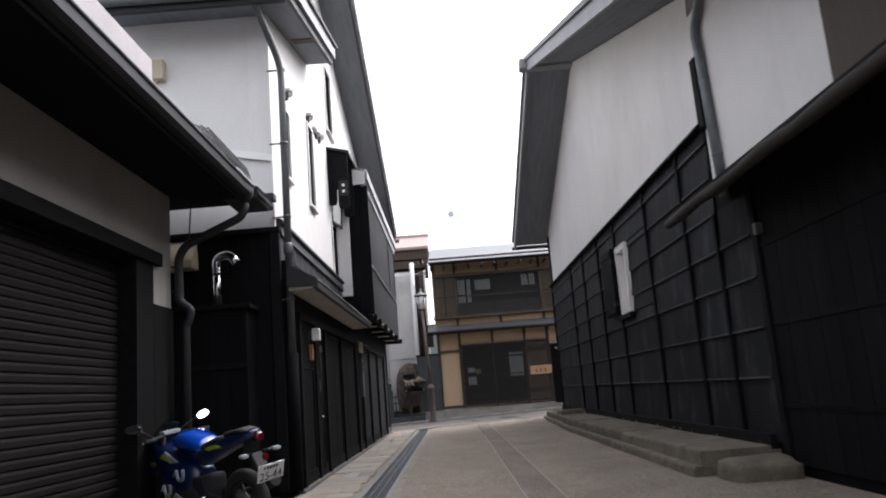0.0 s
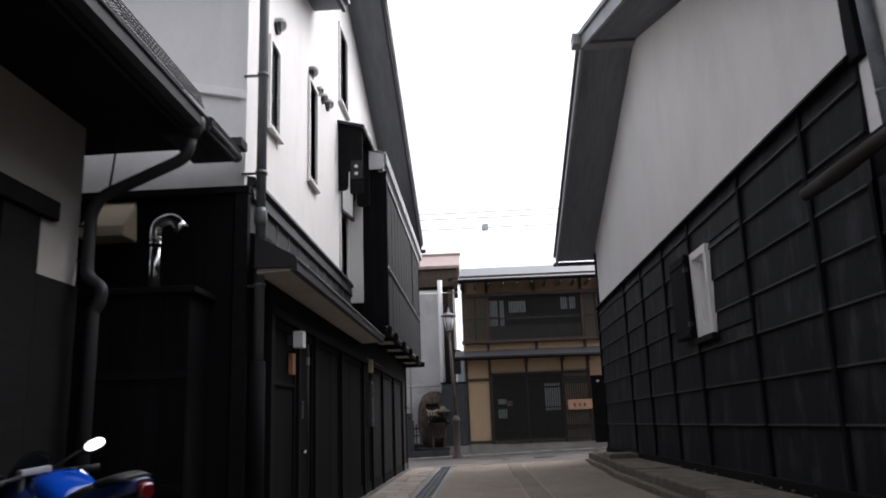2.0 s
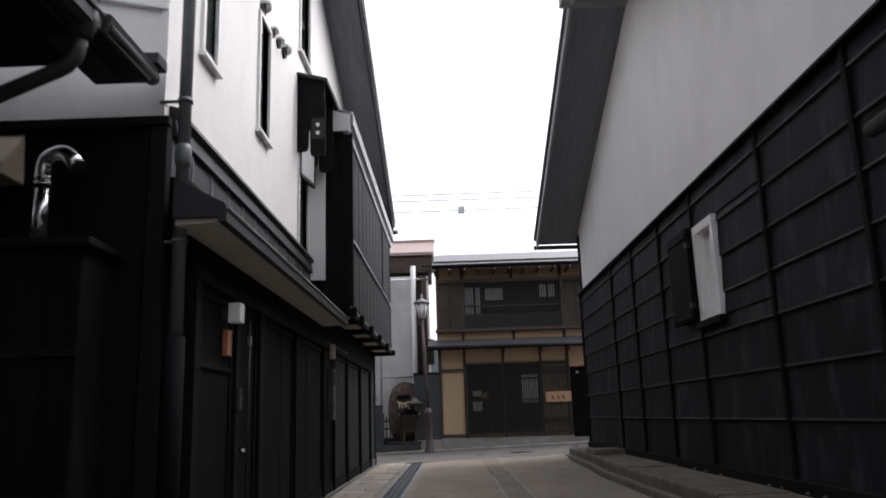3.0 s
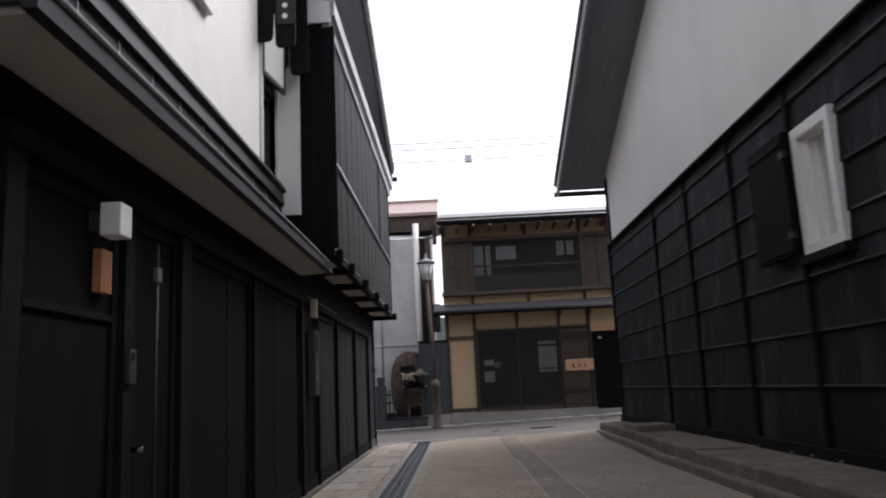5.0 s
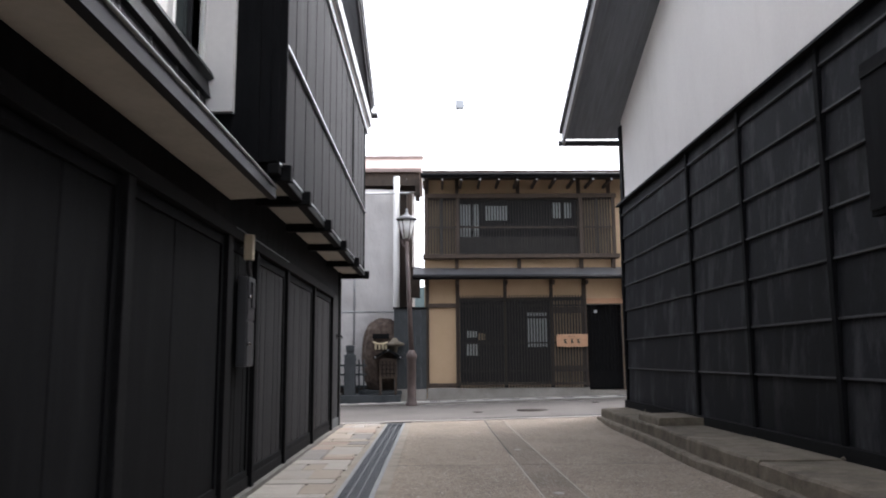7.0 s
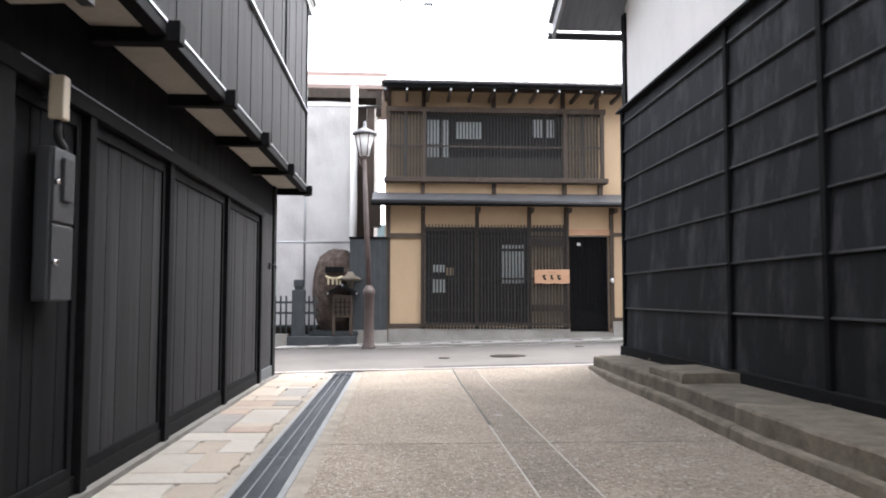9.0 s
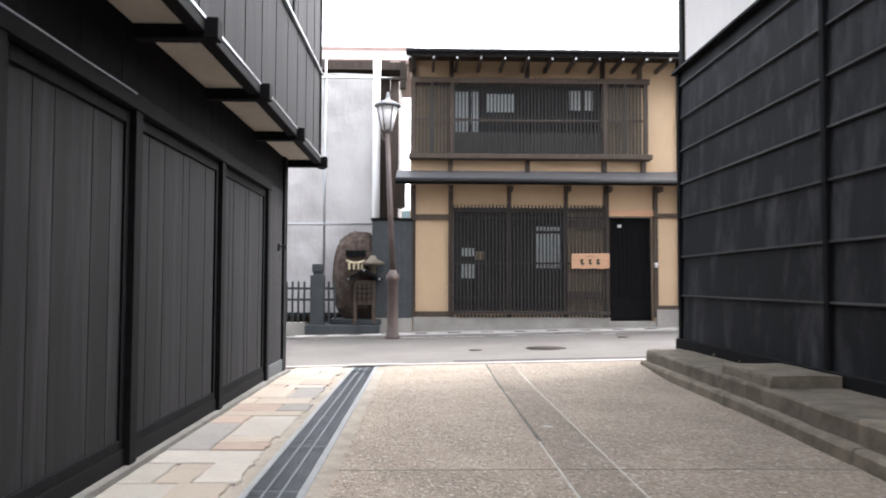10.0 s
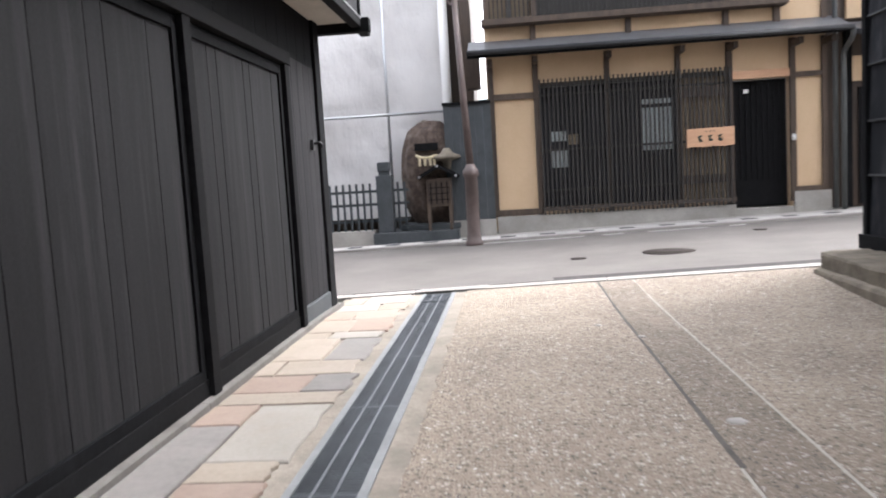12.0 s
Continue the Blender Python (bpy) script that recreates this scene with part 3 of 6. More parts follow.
def ledge_stone(name, set_back, depth, y0, y1, z0, z1, seed, amp=0.010):
    """A long dressed stone with worn arrises that follows the line of the ledge."""
    bm = bmesh.new()
    n = max(4, int((y1 - y0) / 0.07))
    rows = []
    for i in range(n + 1):
        y = y0 + (y1 - y0) * i / n
        x = foot(y) + set_back
        ring = [(x, z0), (x, (z0 + z1) / 2), (x + 0.004, z1 - 0.022), (x + 0.020, z1 - 0.002), (x + depth / 2, z1), (x + depth, z1), (x + depth, z0)]
        row = []
        for q, (u, w) in enumerate(ring):
            p = Vector((u, y, w))
            k = 0.0 if q >= 5 else amp
            d = noise.noise_vector(Vector((seed * 3.7 + q * 0.2, y * 2.6, q * 0.4))) * k + noise.noise_vector(Vector((seed + q * 1.7, y * 11, q))) * k * 0.7
            row.append(bm.verts.new(p + Vector((d.x, 0, d.z * (0 if w == z0 else 1)))))
        rows.append(row)
    for p, q in zip(rows, rows[1:]):
        for k in range(len(p) - 1):
            bm.faces.new((p[k], q[k], q[k + 1], p[k + 1]))
    bm.faces.new(rows[0]); bm.faces.new(rows[-1][::-1])
    return part(name, bm, STONE, ledge)


for k, (a, b) in enumerate(((6.12, 8.3), (8.31, 10.6), (10.61, 12.9), (12.91, 15.1), (15.11, 17.2), (17.21, 19.85))):
    ledge_stone("kerb_foot", 0.0, 0.3, a, b, -0.1, 0.065, k + 20)
for k, (a, b, z) in enumerate(((6.15, 7.9, 0.20), (7.91, 9.7, 0.19), (9.71, 11.6, 0.20), (11.61, 13.4, 0.195), (13.41, 15.2, 0.205), (15.21, 16.9, 0.20), (16.91, 18.3, 0.195), (18.31, 19.9, 0.19))):
    ledge_stone("kerb_stone", 0.085, 0.68, a, b, -0.08, z, k)
ledge_stone("raised_slab", 0.13, 0.60, 16.55, 17.55, 0.15, 0.285, 41, 0.014)
rough_stone("boulder", 2.80, 3.38, 5.5, 6.14, -0.14, 0.14, ledge, 31, 0.06)
rough_stone("boulder", 2.98, 3.55, 19.75, 20.2, -0.05, 0.19, ledge, 34, 0.025)
bm = bmesh.new()
rng = random.Random(5)
for k in range(26):
    y = 6.4 + k * 0.51 + rng.uniform(-0.22, 0.22)
    lathe(bm, [(0.022, 0), (0.026, 0.012), (0.012, 0.024)], (3.40 + rng.uniform(-0.02, 0.02), y, 0.20), 7)
part("rubble", bm, STONE, ledge, "small stones at the foot of the wall", "stuff")

# far pavement of the street
far_pave = structure("far_pavement", (lambda b: (draped(b, -40, 40, 25.02, 27.5, 0.03, 80, 2, 0.1), b)[1])(bmesh.new()), CONCRETE, "grey concrete footway across the street", "pavement")
for k in range(-14, 30):
    x = -0.12 + k * 0.62
    bm = bmesh.new()
    draped(bm, x + 0.006, x + 0.614, 25.03, 25.5, 0.045, 4, 1, 0.05)
    part("kerb_block", bm, KERB, far_pave)
    bm = bmesh.new()
    # flat dark patch on the block paints the shade inside the slot
    draped(bm, x + 0.19, x + 0.43, 25.13, 25.34, 0.052, 2, 1)
    part("inlet", bm, SHADE_FILL, far_pave, "dark patch painted as a shaded gully slot in the kerb")

# worn gutter strip along the mouth of the alley, and what is left of the white edge line
bm = bmesh.new()
draped(bm, 0.62, 9.0, 20.315, 20.56, 0.006, 30, 1)
structure("gutter_strip", bm, GUTTER_STRIP, "darker worn concrete gutter strip along the kerb", "gutter strip")
edge_line = structure("edge_line", (lambda b: (draped(b, -0.4, 1.35, 24.80, 24.88, 0.003, 8, 1), b)[1])(bmesh.new()), KERB, "faded white edge line broken by wear", "road marking")
for a, b in ((1.62, 1.95), (2.3, 3.2), (3.5, 3.75)):
    bm = bmesh.new()
    draped(bm, a, b, 24.80, 24.88, 0.003, 4, 1)
    part("dash", bm, KERB, edge_line)

cover = thing("manhole_cover", (2.05, 22.1, gz(2.05, 22.1)), "round dark iron manhole cover in the street", "manhole cover")
bm = bmesh.new()
lathe(bm, [(0.30, -0.01), (0.30, 0.006), (0.285, 0.008)], (2.05, 22.1, gz(2.05, 22.1)), 28)
part("rim", bm, COVER, cover)
bm = bmesh.new()
lathe(bm, [(0.275, 0.0), (0.27, 0.010), (0.001, 0.011)], (2.05, 22.1, gz(2.05, 22.1)), 28)
part("lid", bm, COVER, cover)
for x, y in ((1.0, 22.0), (3.65, 23.9)):
    c2 = thing("valve_cover", (x, y, gz(x, y)), "small iron valve cover in the street", "valve cover")
    bm = bmesh.new()
    lathe(bm, [(0.09, -0.01), (0.09, 0.008), (0.001, 0.009)], (x, y, gz(x, y)), 16)
    part("lid", bm, COVER, c2)


# ---- right storehouse ----
def rtop(y):
    return 7.62 - (0.40 * (y - 14.06) if y > 14.06 else 0.33 * (14.06 - y))


bm = bmesh.new()
RWIN = (11.08, 11.80, 1.98, 3.13)
gable_wall(bm, RX, RX + 0.3, 7.0, 20.25, 0.1, rtop, [RWIN], [14.06])
box(bm, RX, RX + 0.3, 4.2, 7.0, 2.0, 5.0)
box(bm, RX + 0.3, 12, 19.95, 20.25, 0.1, 4.6)
wall_right = structure("wall_right", bm, PLASTER, "storehouse gable wall in white lime plaster over black boards", "wall")
bm = bmesh.new()
box(bm, RX - 0.01, RX + 0.3, -9, 4.2, -0.05, 5.2)
wall_right_near = structure("wall_right_near", bm, BROWN, "old dark brown boarded wall above the lean-to", "wall")

bm = bmesh.new()
box(bm, RX - 0.012, RX + 0.25, 4.2, 6.95, -0.05, 2.88)
structure("wall_right_base", bm, BLACK, "black boarded base of the storehouse", "wall")

# black cladding: lapped boards in bays, with battens
levels = [0.22, 0.83, 1.31, 1.80, 2.22, 2.63, 3.04, 3.45, 3.64]
posts = [20.28, 16.82, 15.16, 13.46, 11.90, 9.75, 8.0, 6.95, 6.06]
for b, a in zip(posts, posts[1:]):
    rows = levels if a > 6.5 else levels[:6]
    for z0, z1 in zip(rows, rows[1:]):
        pieces = [(a, b, z0, z1)]
        if a < RWIN[1] and b > RWIN[0] and z0 < RWIN[3] and z1 > RWIN[2]:
            lo, hi = max(z0, RWIN[2]), min(z1, RWIN[3])
            pieces = [(a, RWIN[0], lo, hi), (RWIN[1], b, lo, hi), (a, b, z0, lo - 0.016), (a, b, hi, z1)]
        for s, e, z0, z1 in pieces:
            if z1 - z0 < 0.02:
                continue
            if e - s < 0.03:
                continue
            bm = bmesh.new()
            t = 0.045
            hull8(bm, [(RX - t, s, z0), (RX - 0.001, s, z0), (RX - 0.001, e, z0), (RX - t, e, z0), (RX - 0.022, s, z1 + 0.015), (RX - 0.001, s, z1 + 0.015), (RX - 0.001, e, z1 + 0.015), (RX - 0.022, e, z1 + 0.015)])
            part("board", bm, BLACK_H, wall_right)
    for z in rows[1:-1]:
        runs = [(a, b)]
        if RWIN[2] - 0.1 < z < RWIN[3] and a < RWIN[1] and b > RWIN[0]:
            runs = [(a, RWIN[0] - 0.05), (RWIN[1] + 0.05, b)]
        for s, e in runs:
            if e - s > 0.1:
                # batten carries its highlight as a paler colour
                block("batten", (RX - 0.056, RX - 0.02, s + 0.03, e - 0.03, z - 0.010, z + 0.010), LIT_BATTEN, wall_right, bevel=0.004)
for y in posts[:-1]:
    if not (RWIN[0] < y < RWIN[1]):
        block("post", (RX - 0.072, RX - 0.02, y - 0.036, y + 0.036, 0.2, 3.64 if y > 7 else 2.63), BLACK, wall_right, bevel=0.006)
bm = bmesh.new()
prism(bm, [(RX - 0.12, 3.62), (RX, 3.62), (RX, 3.74), (RX - 0.10, 3.665)], "y", 6.95, 20.40)
part("cap_board", bm, BEAM, wall_right)
block("sill_beam", (RX - 0.10, RX + 0.02, 6.2, 20.34, 0.17, 0.30), BEAM, wall_right, bevel=0.008)
# end face toward the street
for k in range(14):
    block("board", (RX - 0.02 + k * 0.3, RX + 0.275 + k * 0.3, 20.255, 20.28, 0.2, 3.64), BLACK, wall_right)
block("corner_board", (RX - 0.035, RX + 0.20, 20.17, 20.33, 3.66, 5.04), BEAM, wall_right, bevel=0.008)

# window with white stepped plaster frame and a dark leaf folded back
win_r = thing("window_1", (RX, 11.6, 2.06), "deep storehouse window with white stepped plaster reveal", "window", kind="structure")
y0, y1, z0, z1 = RWIN
for i, (d, w) in enumerate(((-0.03, 0.10), (0.05, 0.085), (0.12, 0.07))):
    o = sum((0.0, 0.075, 0.065)[: i + 1])
    bm = bmesh.new()
    box(bm, RX + d - 0.06, RX + d + 0.08, y0 + o, y0 + o + w, z0 + o * 0.6, z1 - o * 0.6)
    box(bm, RX + d - 0.06, RX + d + 0.08, y1 - o - w, y1 - o, z0 + o * 0.6, z1 - o * 0.6)
    box(bm, RX + d - 0.06, RX + d + 0.08, y0 + o + w, y1 - o - w, z1 - o * 0.6 - w, z1 - o * 0.6)
    box(bm, RX + d - 0.06, RX + d + 0.08, y0 + o + w, y1 - o - w, z0 + o * 0.6, z0 + o * 0.6 + w * 0.8)
    part("window_frame", bm, TRIM_W, win_r)
block("pane", (RX + 0.24, RX + 0.26, y0, y1, z0, z1), PLASTER, win_r, "closed white plaster inner leaf")
block("window_sill", (RX - 0.13, RX - 0.03, y0 - 0.06, y1 + 0.06, z0 - 0.09, z0 - 0.01), BEAM, win_r, bevel=0.008)
bm = bmesh.new()
box(bm, RX - 0.16, RX - 0.09, y1 + 0.03, y1 + 0.86, z0 + 0.02, z1 + 0.02, 0.008)
leaf = part("shutter_leaf", bm, BLACK, win_r, "black shutter leaf folded back against the boards")
for zz in (z0 + 0.2, z1 - 0.2):
    block("hinge", (RX - 0.175, RX - 0.13, y1 - 0.0, y1 + 0.10, zz - 0.03, zz + 0.03), GUTTER, leaf)
for zz in (z0 + 0.06, z1 - 0.1):
    block("ledge_strip", (RX - 0.175, RX - 0.16, y1 + 0.05, y1 + 0.84, zz, zz + 0.05), BEAM, leaf)

# roof of the storehouse
BX = 2.53
roof_r = thing("storehouse_roof", (BX, 14.06, 7.6), "broad tiled gable roof with deep boarded overhang", "roof", kind="structure")
for nm, s, e in (("slope", 14.06, 20.75), ("slope", 14.06, -2.0)):
    bm = bmesh.new()
    za, zb = rtop(s) + 0.02, rtop(e) + 0.02
    prism(bm, [(s, za), (e, zb), (e, zb + 0.10), (s, za + 0.10)], "x", BX + 0.06, 12)
    part("soffit", bm, SOFFIT_HAZE, roof_r)
    bm = bmesh.new()
    prism(bm, [(s, za + 0.10), (e, zb + 0.10), (e, zb + 0.18), (s, za + 0.18)], "x", BX - 0.05, 12)
    part("tile_bed", bm, TILE, roof_r)
    bm = bmesh.new()
    prism(bm, [(s, za - 0.12), (e, zb - 0.12), (e, zb + 0.13), (s, za + 0.15)], "x", BX, BX + 0.05)
    part("bargeboard", bm, SHEETMETAL, roof_r)
    for k in range(1, 6):
        x = BX + 0.06 + k * (RX - BX - 0.06) / 6
        bm = bmesh.new()
        prism(bm, [(s, za - 0.006), (e, zb - 0.006), (e, zb + 0.01), (s, za + 0.01)], "x", x - 0.006, x + 0.006)
        part("board_joint", bm, SOFFIT_HAZE, roof_r)
bm = bmesh.new()
box(bm, BX - 0.16, BX + 1.2, 13.93, 14.19, 7.54, 7.76, 0.015)
part("ridge_beam", bm, SHEETMETAL, roof_r, "capped end of the ridge beam")
bm = bmesh.new()
tube(bm, [(BX - 0.05, 20.80, 4.90), (12, 20.80, 4.86)], 0.055, 10)
part("gutter", bm, GUTTER, roof_r)

# lean-to of the near building
pent_r = thing("lean_to_roof", (2.9, 0, 2.6), "dark lean-to roof with rounded eave edge", "roof", kind="structure")
bm = bmesh.new()
prism(bm, [(2.92, 2.53), (3.5, 2.89), (3.5, 2.98), (2.88, 2.61)], "y", -9, 6.78)
part("roof_slab", bm, GUTTER, pent_r)
bm = bmesh.new()
tube(bm, [(2.91 + 0.006 * math.sin(k * 1.7), -9 + k * 0.53, 2.54 + 0.008 * math.sin(k * 2.3)) for k in range(31)], [0.054 + 0.005 * math.sin(k * 3.1) for k in range(31)], 14)
part("eave_pole", bm, DARKPOLE, pent_r, "dark weathered round eave pole")
block("post", (3.43, 3.5, 5.9, 6.02, 0.0, 2.8), BLACK, wall_right_near, bevel=0.01)
for k in range(20):
    block("board", (RX - 0.035, RX - 0.012, 5.88 - (k + 1) * 0.3, 5.872 - k * 0.3, 0.05, 2.9), BLACK, wall_right_near)
for z in (0.55, 1.3, 2.05):
    block("rail", (RX - 0.045, RX - 0.036, 0, 5.88, z, z + 0.04), BLACK, wall_right_near)
fix = thing("junction_box", (3.36, 5.83, 2.2), "small grey junction box on the dark wall", "junction box")
block("body", (3.39, 3.46, 5.79, 5.87, 2.17, 2.28), PIPE, fix, bevel=0.006)
strut = thing("corner_board", (3.44, 6.9, 3.6), "short dark weathered board beside the downpipe", "board")
bm = bmesh.new()
hull8(bm, [(3.42, 6.78, 3.60), (3.50, 6.78, 3.60), (3.50, 6.98, 3.60), (3.42, 6.98, 3.60), (3.42, 6.83, 4.44), (3.50, 6.83, 4.44), (3.50, 6.98, 4.44), (3.42, 6.98, 4.44)], 0.008)
part("timber", bm, BEAM, strut)
pr = thing("wall_downpipe", (3.42, 6.6, 4.0), "grey downpipe on the white storehouse wall", "pipe")
bm = bmesh.new()
tube(bm, bend([(3.43, 6.40, 5.2), (3.43, 6.42, 4.92), (3.43, 6.70, 4.68), (3.43, 6.65, 4.3), (3.43, 6.54, 2.72)], 0.1), 0.052, 14)
part("pipe", bm, BAR, pr)
for z, y in ((4.1, 6.635), (3.2, 6.573)):
    bm = bmesh.new()
    tube(bm, [(3.43, y, z - 0.012), (3.43, y, z + 0.012)], 0.058, 14)
    box(bm, 3.43, 3.50, y - 0.012, y + 0.012, z - 0.008, z + 0.008)
    part("bracket", bm, BAR, pr)


# ---- left house ----
def ltop(y):
    if y < 10.2:
        return 5.55 + 0.21 * (y - 6.8)
    return 5.40 + 0.33 * (20.5 - max(y, 11.0)) - (0.3 * (11.0 - y) if y < 11 else 0)


LOUV, SLIT, TALL, BIG = (8.12, 8.44, 3.86, 4.74), (9.86, 10.27, 3.90, 5.14), (11.95, 12.60, 5.84, 7.05), (11.95, 12.55, 3.12, 4.85)
bm = bmesh.new()
gable_wall(bm, UX - 0.25, UX, 7.42, 20.0, 2.35, ltop, [LOUV, SLIT, TALL, BIG], [10.19, 10.2, 11.0])
wall_left = structure("wall_left", bm, PLASTER, "tall white plastered side wall of the left house", "wall")
bm = bmesh.new()
box(bm, -3.4, UX - 0.25, 7.42, 7.67, 2.35, 5.75)
box(bm, -6.5, -3.4, 7.42, 7.67, 2.35, 7.4)
wall_left_return = structure("wall_left_return", bm, PLASTER, "white plastered end wall above black boards", "wall")
bm = bmesh.new()
hull8(bm, [(-3.4, 7.37, 4.16), (UX + 0.01, 7.37, 3.78), (UX + 0.01, 7.42, 3.78), (-3.4, 7.42, 4.16), (-3.4, 7.385, 4.25), (UX + 0.01, 7.385, 3.87), (UX + 0.01, 7.42, 3.88), (-3.4, 7.42, 4.26)], 0.006)
part("band", bm, PLASTER, wall_left_return, "sloping plaster weathering strip")
block("corner_bead", (UX - 0.03, UX + 0.012, 7.39, 7.48, 3.1, 5.7), TRIM_W, wall_left_return)
bm = bmesh.new()
box(bm, -6.5, UX - 0.0, 19.75, 20.0, 0, 2.35)
box(bm, -6.5, UX - 0.25, 19.75, 20.0, 2.35, 6)
wall_left_end = structure("wall_left_end", bm, BLACK, "black boarded street front of the left house", "wall")

# black boards below the white on the return wall
bm = bmesh.new()
box(bm, -6.5, UX + 0.03, 7.38, 7.67, -0.05, 2.92)
skirt = structure("wall_skirt", bm, BLACK, "black boarded lower end wall", "wall")
for k in range(9):
    block("board", (-1.58 - (k + 1) * 0.24, -1.584 - k * 0.24, 7.355, 7.38, 0, 2.92), BLACK, skirt)
block("cap_board", (-6.5, UX + 0.07, 7.32, 7.39, 2.91, 2.975), BEAM, skirt, bevel=0.008)
block("corner_board", (UX - 0.05, UX + 0.06, 7.335, 7.42, 0, 2.91), BEAM, skirt, bevel=0.006)

# lower wall with posts, lintel and board doors
bm = bmesh.new()
box(bm, UX - 0.2, LX - 0.045, 7.5, 19.6, -0.05, 2.6)
wall_low = structure("wall_left_lower", bm, BEAM, "long black ground floor wall of timber frames", "wall")
block("lintel", (LX - 0.045, LX + 0.035, 7.6, 18.64, 1.91, 2.0), BEAM, wall_low, bevel=0.006)
block("sill", (LX - 0.045, LX - 0.002, 7.6, 19.6, -0.05, 0.085), BEAM, wall_low, bevel=0.006)
block("corner_post", (LX - 0.25, LX + 0.012, 19.48, 19.66, -0.05, 2.6), BEAM, wall_low, bevel=0.008)
block("plinth", (LX - 0.1, LX + 0.006, 18.64, 19.70, -0.06, 0.12), GREYSTONE, wall_low, bevel=0.012)
for a, b in ((7.6, 12.5), (12.5, 19.5)):
    n = int((b - a) / 0.24)
    for k in range(n):
        s = a + (b - a) * k / n
        block("board", (LX - 0.045, LX - 0.016, s + 0.002, s + (b - a) / n - 0.002, 2.0, 2.5), BLACK, wall_low)
for y, w in ((7.66, 0.12), (8.64, 0.10), (9.42, 0.16), (10.97, 0.10), (12.82, 0.14), (13.70, 0.09), (15.08, 0.10), (16.85, 0.10), (18.58, 0.10)):
    block("post", (LX - 0.045, LX + 0.025, y - w / 2, y + w / 2, -0.05, 1.92), BEAM, wall_low, bevel=0.006)
for k in range(5):
    block("board", (LX - 0.045, LX - 0.014, 18.63 + k * 0.175 + 0.002, 18.805 + k * 0.175 - 0.002, 0.08, 2.0), WEATHERED, wall_low)


def board_door(name, y0, y1, z0, z1, label, n, m, frame_w=0.055, mid=None):
    """A sliding door of upright boards in a thin frame."""
    d = thing(name, (LX, (y0 + y1) / 2, z0), label, "door", "doors along the left wall", "structure")
    rng = random.Random(name)
    cuts = [0.0] + [(k + rng.uniform(-0.28, 0.28)) / n for k in range(1, n)] + [1.0]
    for k in range(n):
        a, b = (y0 + frame_w + (y1 - y0 - 2 * frame_w) * u for u in cuts[k:k + 2])
        block("board", (LX - 0.05, LX - 0.022 + 0.002 * ((k * 7) % 3), a + 0.0016, b - 0.0016, z0 + 0.05, z1 - 0.07), m, d)
    block("stile", (LX - 0.05, LX - 0.006, y0, y0 + frame_w, z0, z1), BLACK, d, bevel=0.004)
    block("stile", (LX - 0.05, LX - 0.006, y1 - frame_w, y1, z0, z1), BLACK, d, bevel=0.004)
    block("top_rail", (LX - 0.05, LX - 0.006, y0 + frame_w, y1 - frame_w, z1 - 0.07, z1), BLACK, d, bevel=0.004)
    block("bottom_rail", (LX - 0.05, LX - 0.004, y0 + frame_w, y1 - frame_w, z0, z0 + 0.055), BLACK, d, bevel=0.004)
    if mid:
        block("mid_rail", (LX - 0.05, LX - 0.004, y0 + frame_w, y1 - frame_w, mid, mid + 0.032), BEAM, d, bevel=0.004)
    return d


board_door("door_1", 7.73, 8.58, 0.085, 1.9, "black entrance panel with a middle rail", 1, BLACK, mid=1.34)
d2 = board_door("door_2", 8.70, 9.33, 0.085, 1.9, "narrow black door with a small bright knob", 1, BLACK)
bm = bmesh.new()
tube(bm, [(LX - 0.01, 8.76, 0.75), (LX + 0.05, 8.76, 0.75), (LX + 0.055, 8.73, 0.75)], 0.014, 10)
part("knob", bm, STEEL, d2, "small bright door knob")
board_door("door_3", 9.51, 10.91, 0.085, 1.9, "plain black sliding door of broad boards", 2, BLACK)
board_door("door_4", 11.03, 12.74, 0.085, 1.9, "plain black sliding door of broad boards", 2, BLACK)
board_door("door_5", 12.90, 13.62, 0.085, 1.9, "weathered black board panel behind the meter box", 5, BLACK)
board_door("door_6", 13.76, 15.02, 0.085, 1.9, "weathered dark sliding door of upright boards", 6, WEATHERED)
board_door("door_7", 15.14, 16.79, 0.085, 1.9, "weathered dark sliding door of upright boards", 8, WEATHERED)
board_door("door_8", 16.91, 18.52, 0.085, 1.9, "weathered dark sliding door of upright boards", 8, WEATHERED)

pole = thing("door_bar", (LX + 0.01, 9.00, 0), "slim upright metal bar with a pale tag", "bar")
bm = bmesh.new()
tube(bm, [(LX + 0.012, 9.00, 0.08), (LX + 0.012, 9.00, 1.80)], 0.011, 8)
part("tube", bm, BLACKPL, pole)
block("tag", (LX + 0.0, LX + 0.028, 8.97, 9.03, 1.59, 1.67), BAR, pole, "small pale tag", 0.004)

lampbox = thing("wall_lamp", (LX + 0.12, 8.2, 1.9), "white square wall lamp above a wooden name board", "wall lamp")
bm = bmesh.new()
box(bm, LX + 0.035, LX + 0.13, 8.28, 8.40, 1.70, 1.85, 0.008)
part("shade", bm, WHITE_PL, lampbox)
block("back_plate", (LX - 0.05, LX + 0.035, 8.30, 8.38, 1.73, 1.82), GREYBOX, lampbox)
namebd = thing("name_board", (LX + 0.04, 8.12, 1.6), "narrow reddish wooden name board", "sign")
block("board", (LX - 0.02, LX + 0.022, 8.34, 8.45, 1.46, 1.655), WOODSIGN, namebd, bevel=0.004)
icom = thing("intercom", (LX + 0.03, 8.45, 1.15), "dark grey intercom on the door post", "intercom")
block("body", (LX + 0.024, LX + 0.05, 8.605, 8.675, 1.06, 1.22), GREYBOX, icom, bevel=0.006)
